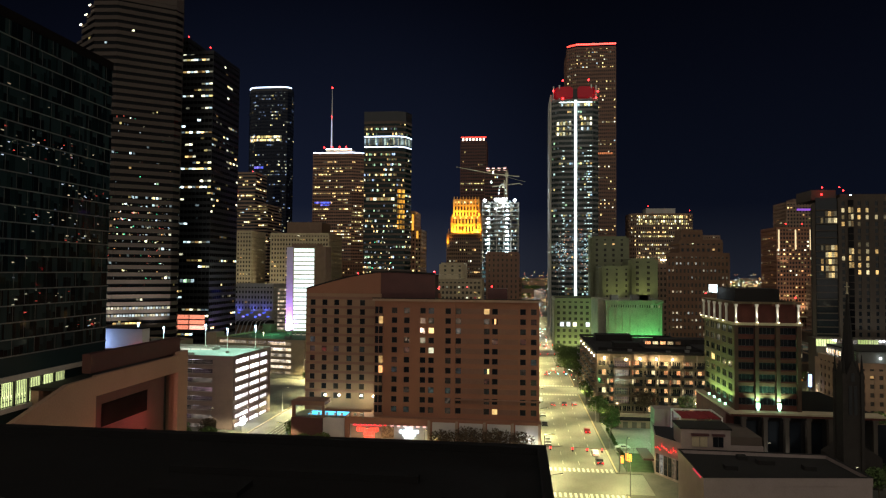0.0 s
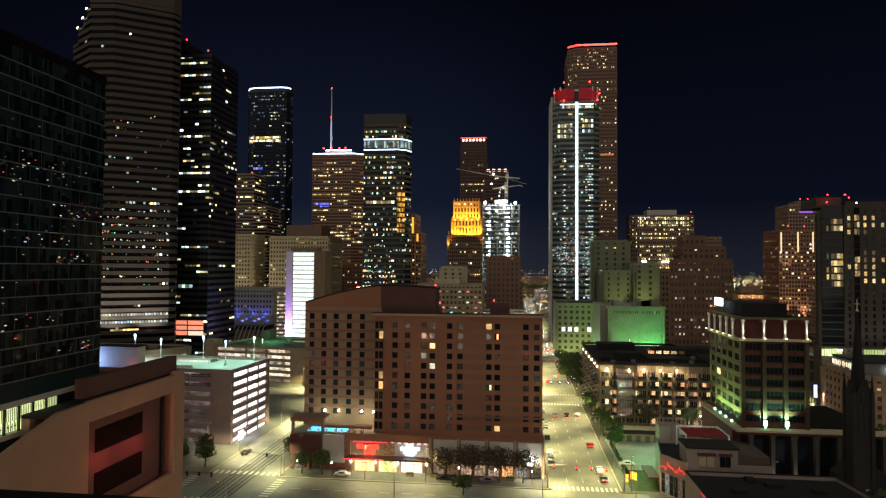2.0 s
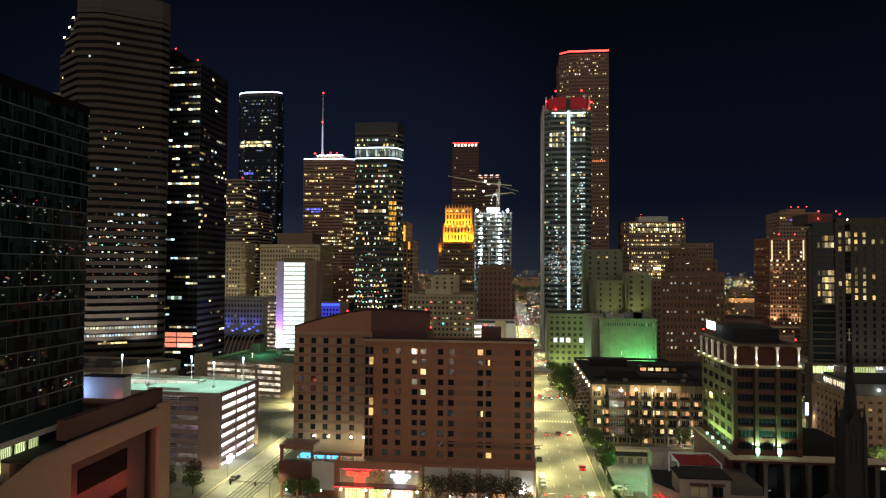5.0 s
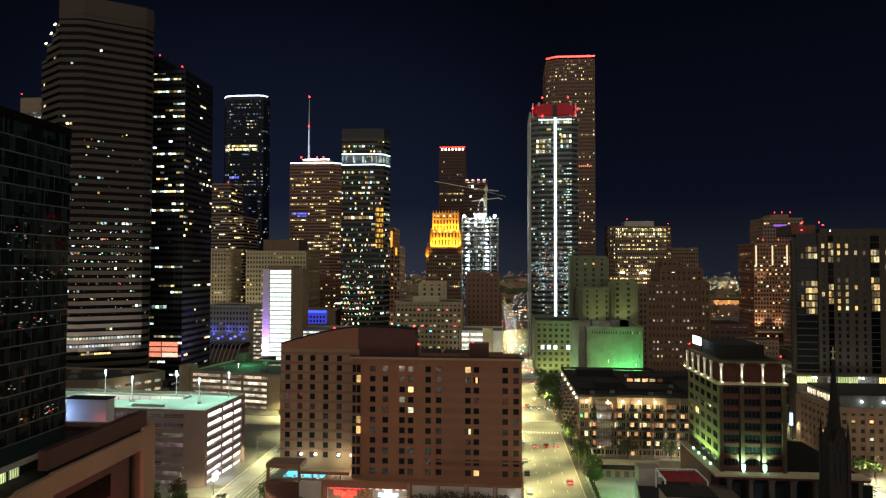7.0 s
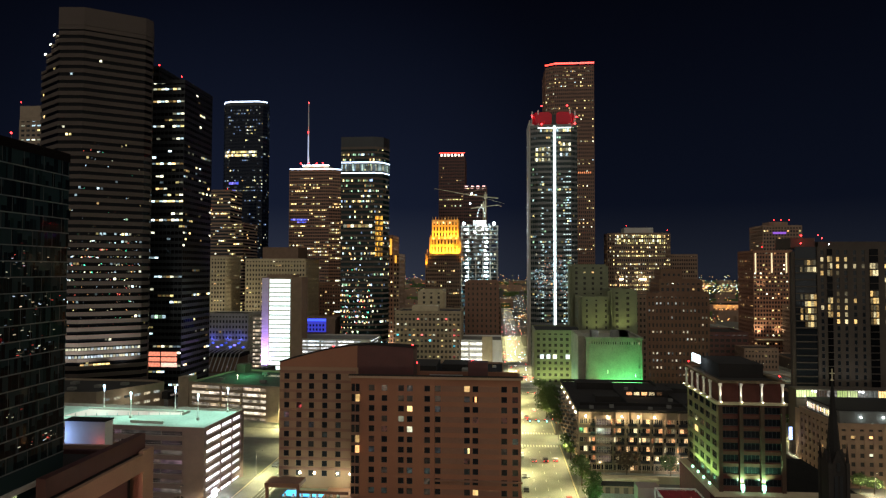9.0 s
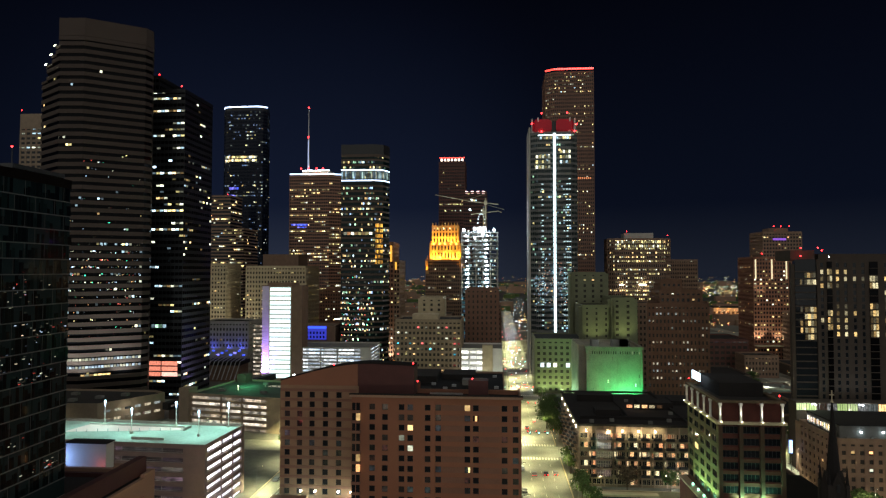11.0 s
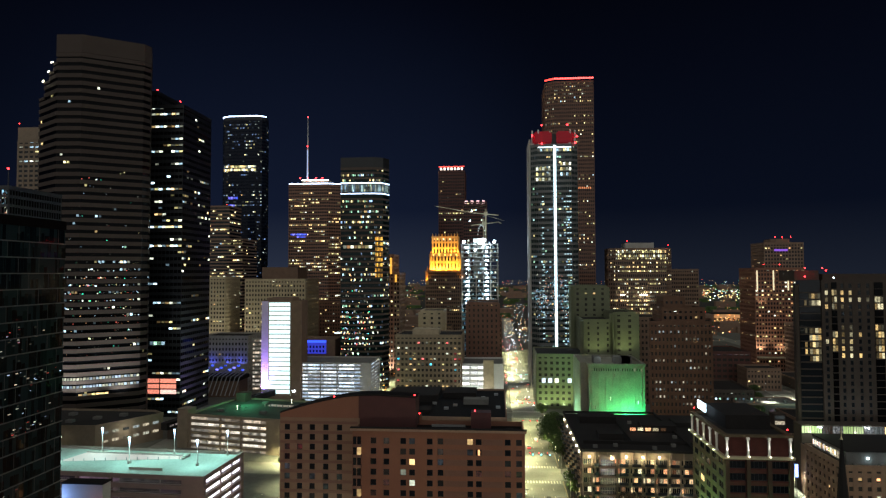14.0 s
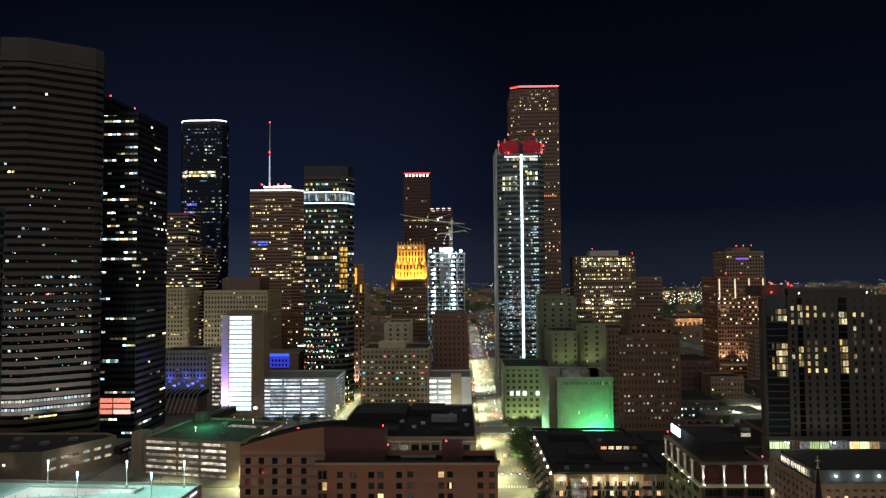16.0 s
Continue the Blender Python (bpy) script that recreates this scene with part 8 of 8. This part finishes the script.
for y in (190, 215, 240, 265, 310, 340):
    street_lamp(105, y, 1, power=9000, color=(1.0, 0.8, 0.4))
for x, y in ((121.0, 268.5), (222, 562), (240, 566), (206, 470), (208, 430), (172, 424)):
    street_lamp(x, y, 0.3, power=11000, color=(1.0, 0.9, 0.6))


def signal(x, y, arm, lights, mat):
    s = thing("traffic_light", (x, y, 0), "traffic signal on a mast arm over the junction", "traffic light", "traffic lights")
    part("pole", Mesher().tube((x, y, 0), (x, y, 6.5), 0.14, 0.1, 8), M_POLE, s)
    part("mast_arm", Mesher().tube((x, y, 6), (x + arm, y, 6.4), 0.1, 0.06, 6), M_POLE, s)
    for i in range(lights):
        u = x + arm * (0.35 + 0.6 * i / max(1, lights - 1))
        h = part("signal_head", Mesher().box(u - 0.22, u + 0.22, y - 0.1, y + 0.2, 5.2, 6.3), M_BLACK, s)
        part("lens", Mesher().box(u - 0.2, u + 0.2, y - 0.2, y - 0.12, 5.75, 6.2), mat, h, "lit signal lens")


for y, mat in ((171, B_RED), (298, B_CYAN), (415, B_RED), (529, B_CYAN)):
    signal(28, y, -13, 3, mat)
    signal(8, y + 0.5, 5, 1, mat)
signal(-66, 171, -12, 2, M_BLACK)
signal(-88, 153, 11, 3, M_BLACK)


def car(x, y, ang, color, label, lamps=True):
    mats = {"white": (0.7, 0.7, 0.7), "grey": (0.2, 0.2, 0.21), "red": (0.3, 0.02, 0.02), "black": (0.02, 0.02, 0.022)}
    mname = "car_paint_" + color
    mat = bpy.data.materials.get(mname) or surface(mname, mats[color], 0.3, 0.2, vary=0.05, spec=0.6)
    c = thing("car", (x, y, 0.03), label, "car", "cars")
    c.rotation_euler = (0, 0, radians(ang))
    def p(name, m, mm, par=c):
        ob = new(name, m.mesh(name)); ob.data.materials.append(mm); ob.parent = par
        return ob
    body = Mesher()
    prof = [(-2.25, 0.35), (-2.2, 0.85), (-1.3, 0.95), (-0.8, 1.42), (0.8, 1.42), (1.5, 0.98), (2.2, 0.85), (2.3, 0.4)]
    n = len(prof)
    body.v += [(u, -0.88, z) for u, z in prof] + [(u, 0.88, z) for u, z in prof]
    body.f += [tuple(reversed(range(n))), tuple(range(n, 2 * n))] + [(i, (i + 1) % n, n + (i + 1) % n, n + i) for i in range(n)]
    p("body", body, mat)
    g = Mesher().box(-0.75, 0.75, -0.895, 0.895, 0.98, 1.34)
    p("side_glass", g, G_BLACK)
    for u in (-1.4, 1.45):
        for v in (-0.82, 0.82):
            w = p("wheel", Mesher().tube((u, v - 0.1, 0.33), (u, v + 0.1, 0.33), 0.33, 0.33, 12), M_TYRE)
            p("rim", Mesher().tube((u, v - 0.115, 0.33), (u, v + 0.115, 0.33), 0.19, 0.19, 10), M_STEEL, w)
    if lamps:
        for v in (-0.6, 0.6):
            p("tail_light", Mesher().box(-2.27, -2.2, v - 0.2, v + 0.2, 0.62, 0.78), B_RED)
            p("headlight", Mesher().box(2.2, 2.29, v - 0.2, v + 0.2, 0.58, 0.74), B_WHITE)
    return c


car(24.0, 213, 90, "red", "dark red car standing on the street with tail lights on")
car(23.6, 187, 90, "white", "white car waiting at the junction")
car(23.8, 179, 90, "black", "black pickup-like car on the street")
car(32.6, 194.3, 5, "white", "white car in the small parking lot", False)
for x_, c_ in ((15.0, "grey"), (19.5, "black"), (23.4, "grey")):
    car(x_, 252 + x_ * 0.2, 90, c_, "car waiting on the street with tail lights on")
for y_, c_ in ((196, "grey"), (203, "white"), (221, "black"), (236, "grey"), (262, "white")):
    car(10.3, y_, 90, c_, "car parked along the kerb beside the hotel", False)
for x_, y_, c_ in ((-84.6, 190, "black"), (-84.6, 240, "grey"), (-69.2, 214, "white"), (-69.3, 222, "grey")):
    car(x_, y_, 90, c_, "car parked along the tram street", False)
for i, col in enumerate(("grey", "black", "white", "grey")):
    car(48 + i * 3.0, 196, 80, col, "car parked in the small lot in a row", False)
for x in (-62, -52, -34, -16, -6, 4):
    gl = thing("globe_lamp", (x, 173.0, 0.15), "short pavement lamp with a white globe", "lamp", "globe lamps")
    part("post", Mesher().tube((x, 173.0, 0.15), (x, 173.0, 3.6), 0.07, 0.05, 6), M_POLE, gl)
    part("globe", Mesher().tube((x, 173.0, 3.6), (x, 173.0, 3.8), 0.12, 0.2, 8).tube((x, 173.0, 3.8), (x, 173.0, 4.05), 0.2, 0.1, 8), B_WHITE, gl, "glowing white globe")
for x in (-30, -23, -2):
    bn = thing("planter_box", (x, 175.6, 0.15), "dark planter box on the pavement with low shrubs", "planter")
    part("box", Mesher().box(x - 1.2, x + 1.2, 175.2, 176.0, 0.15, 0.8), M_CONC_BROWN, bn)
    part("shrub", Mesher().prism([(x - 1.1, 175.25), (x + 1.1, 175.25), (x + 1.0, 175.95), (x - 1.0, 175.95)], 0.8, 1.3), M_LEAF, bn)
car(-49, 173.5, 180, "white", "white car parked before the hotel entrance", False)
car(-20, 173.8, 180, "black", "dark car parked along the hotel", False)
car(-8, 173.8, 180, "grey", "grey car parked along the hotel", False)
for y, x, c_ in ((330, 15.5, "grey"), (345, 20, "white"), (360, 24, "black"), (440, 15, "white"), (455, 20, "grey")):
    car(x, y, 90, c_, "car driving away down the street")

lot = structure("lawn", Mesher().box(30, 40.5, 172, 189.8, 0.15, 0.17), M_GRASS, "green-lit lot beside the street")
structure("lot_paving", Mesher().box(30, 58, 190.0, 225.5, 0.15, 0.18), M_ASPHALT, "small parking lot")
lp = Mesher()
for i in range(9):
    lp.box(42 + i * 1.8, 42.1 + i * 1.8, 198, 203, 0.18, 0.19)
tagged(part("bay_marking", lp, M_PAINT), "white parking bay lines in the lot", "road marking", kind="stuff")
fn = thing("fence", (41, 189.9, 0), "dark steel fence round the lot", "fence")
for i in range(12):
    part("post", Mesher().box(30 + i, 30.08 + i, 189.86, 189.94, 0.17, 1.6), M_POLE, fn)
part("rail", Mesher().box(30, 41.1, 189.87, 189.93, 1.5, 1.58).box(30, 41.1, 189.87, 189.93, 0.8, 0.86), M_POLE, fn)
lamp("lot_green_light", "POINT", (34, 183, 8.0), 1300, (0.25, 1.0, 0.35), 0.4)
lamp("lot_light", "POINT", (44, 208, 8.0), 2600, (0.85, 1.0, 0.7), 0.4)
part("lot_shed", Mesher().box(36, 56, 226, 229, 0, 3.4), M_STONE, thing("lot_building", (46, 227, 0), "long low pale shed at the back of the lot", "shed"))
for x, y in ((29.0, 172.6), (30.7, 175), (31.4, 174.2)):
    b = thing("banner", (x, y, 0), "tall orange lit feather banner", "banner", "orange banners")
    part("cloth", Mesher().box(x - 0.35, x + 0.35, y - 0.05, y + 0.05, 2.2, 4.2), B_ORANGE, b)
    part("pole", Mesher().tube((x - 0.4, y, 0), (x - 0.4, y, 5.2), 0.04, 0.03, 6), M_POLE, b)


# ---- trees ----
def tree(x, y, h, spread, leaf, seed, label):
    rng = random.Random(seed)
    t = thing("tree", (x, y, 0.1), label, "tree", "street trees")
    tr = Mesher().tube((x, y, 0), (x + 0.15, y, h * 0.42), 0.2, 0.13, 7)
    for i in range(6):
        a, b = i * 1.05 + rng.random(), rng.uniform(0.5, 0.85)
        tr.tube((x + 0.1, y, h * rng.uniform(0.3, 0.42)), (x + spread * 0.6 * b * math.cos(a), y + spread * 0.6 * b * math.sin(a), h * rng.uniform(0.65, 0.85)), 0.09, 0.03, 5)
    part("trunk", tr, M_BARK, t)
    cr = Mesher()
    for i in range(int(900 * max(1.0, spread / 4.6) ** 1.7)):
        a, u = rng.uniform(0, 6.283), rng.random() ** 0.6
        lob = 0.75 + 0.25 * math.sin(3 * a + seed)
        r = spread * u * lob
        z = h * (0.68 + 0.30 * rng.uniform(-1, 1) * math.sqrt(max(0, 1 - u * u * 0.8)))
        c = Vector((x + r * math.cos(a), y + r * math.sin(a), z))
        d1 = Vector((rng.uniform(-1, 1), rng.uniform(-1, 1), rng.uniform(-1, 1))).normalized() * rng.uniform(0.18, 0.42)
        d2 = d1.cross(Vector((rng.uniform(-1, 1), rng.uniform(-1, 1), 1))).normalized() * rng.uniform(0.14, 0.3)
        cr.quad(tuple(c - d1), tuple(c + d2), tuple(c + d1), tuple(c - d2))
    part("crown", cr, leaf, t, "uneven leafy crown")


k = 0
for x, y, h, s, leaf in ((-20, 174.0, 9.0, 5.0, M_LEAFB), (-12.5, 173.8, 10.2, 5.8, M_LEAFB), (-5, 173.8, 10.0, 5.6, M_LEAFB), (1.5, 174.0, 9.4, 4.8, M_LEAFB), (-14, 163.4, 5, 3.2, M_LEAF), (-91, 144, 8, 4.4, M_LEAF), (-94, 138, 7, 3.6, M_LEAF), (-106, 186, 6, 3.6, M_LEAF), (-112, 180, 6.5, 3.6, M_LEAF), (-120, 186, 6, 3.4, M_LEAF), (-55, 174, 7, 3.2, M_LEAF), (-61, 174, 6.5, 2.8, M_LEAF),
                         (-67.6, 184, 8, 3, M_LEAF), (-67.8, 196, 7, 2.6, M_LEAF), (-91, 176, 7, 3.4, M_LEAF), (-100, 178, 6, 3.2, M_LEAF), (-96, 186, 7, 3.4, M_LEAFB),
                         (30, 228, 9, 4.6, M_LEAF), (33, 220, 8, 4.0, M_LEAF), (31, 208, 8, 3.6, M_LEAF), (47, 236, 11, 5.4, M_LEAFB), (63, 238, 9, 5.0, M_LEAF), (70, 236, 8, 4.4, M_LEAF),
                         (29.5, 258, 8, 3.2, M_LEAF), (29.6, 270, 8, 3.0, M_LEAF), (29.4, 305, 11, 6, M_LEAF), (29.0, 320, 13, 8.5, M_LEAF), (28.8, 337, 14, 9.0, M_LEAF), (28.8, 354, 13, 8.0, M_LEAF), (32, 372, 10, 5.5, M_LEAF),
                         (6, 310, 9, 4, M_LEAF), (6, 324, 9, 4, M_LEAF), (100, 205, 9, 4.5, M_LEAF), (107, 198, 8, 4, M_LEAF), (93, 160, 8, 4, M_LEAF), (86, 158, 8, 4, M_LEAF), (102, 172, 9, 4.6, M_LEAF),
                         (-118, 410, 8, 4.5, M_LEAF), (-108, 416, 8, 4.5, M_LEAF), (-98, 418, 8, 4.5, M_LEAF), (-128, 412, 7, 4, M_LEAF), (-150, 408, 8, 5, M_LEAF), (-162, 404, 8, 5, M_LEAF), (58, 172, 6, 3, M_LEAF), (66, 172, 5, 2.6, M_LEAF), (74, 171, 6, 3, M_LEAF), (92, 171, 6, 3, M_LEAF), (126, 378, 8, 5, M_LEAF), (134, 404, 8, 5, M_LEAF), (146, 406, 8, 4.6, M_LEAF), (160, 408, 8, 5, M_LEAF), (158, 356, 7, 4, M_LEAF), (198, 405, 8, 5, M_LEAF), (140, 320, 7, 4, M_LEAF), (123.5, 229, 7, 3.6, M_LEAF), (127.5, 228, 6, 3.2, M_LEAF), (31, 236, 8, 3.8, M_LEAF), (32, 243, 7, 3.0, M_LEAF), (-172, 240, 7, 3.5, M_LEAFB), (-98, 288, 6, 3, M_LEAF), (26, 345, 11, 6.5, M_LEAF), (25.5, 330, 10, 5.5, M_LEAF), (27, 398, 9, 5, M_LEAF),
                         (126, 480, 9, 6, M_LEAF), (138, 495, 9, 6.5, M_LEAF), (156, 486, 9, 6, M_LEAF), (171, 476, 8, 5.5, M_LEAF), (186, 482, 8, 5.5, M_LEAF), (176, 452, 8, 5.5, M_LEAF)):
    tree(x, y, h, s, leaf, k, "bare brownish street tree before the podium" if leaf is M_LEAFB else "dark green street tree lit by the lamps")
    k += 1
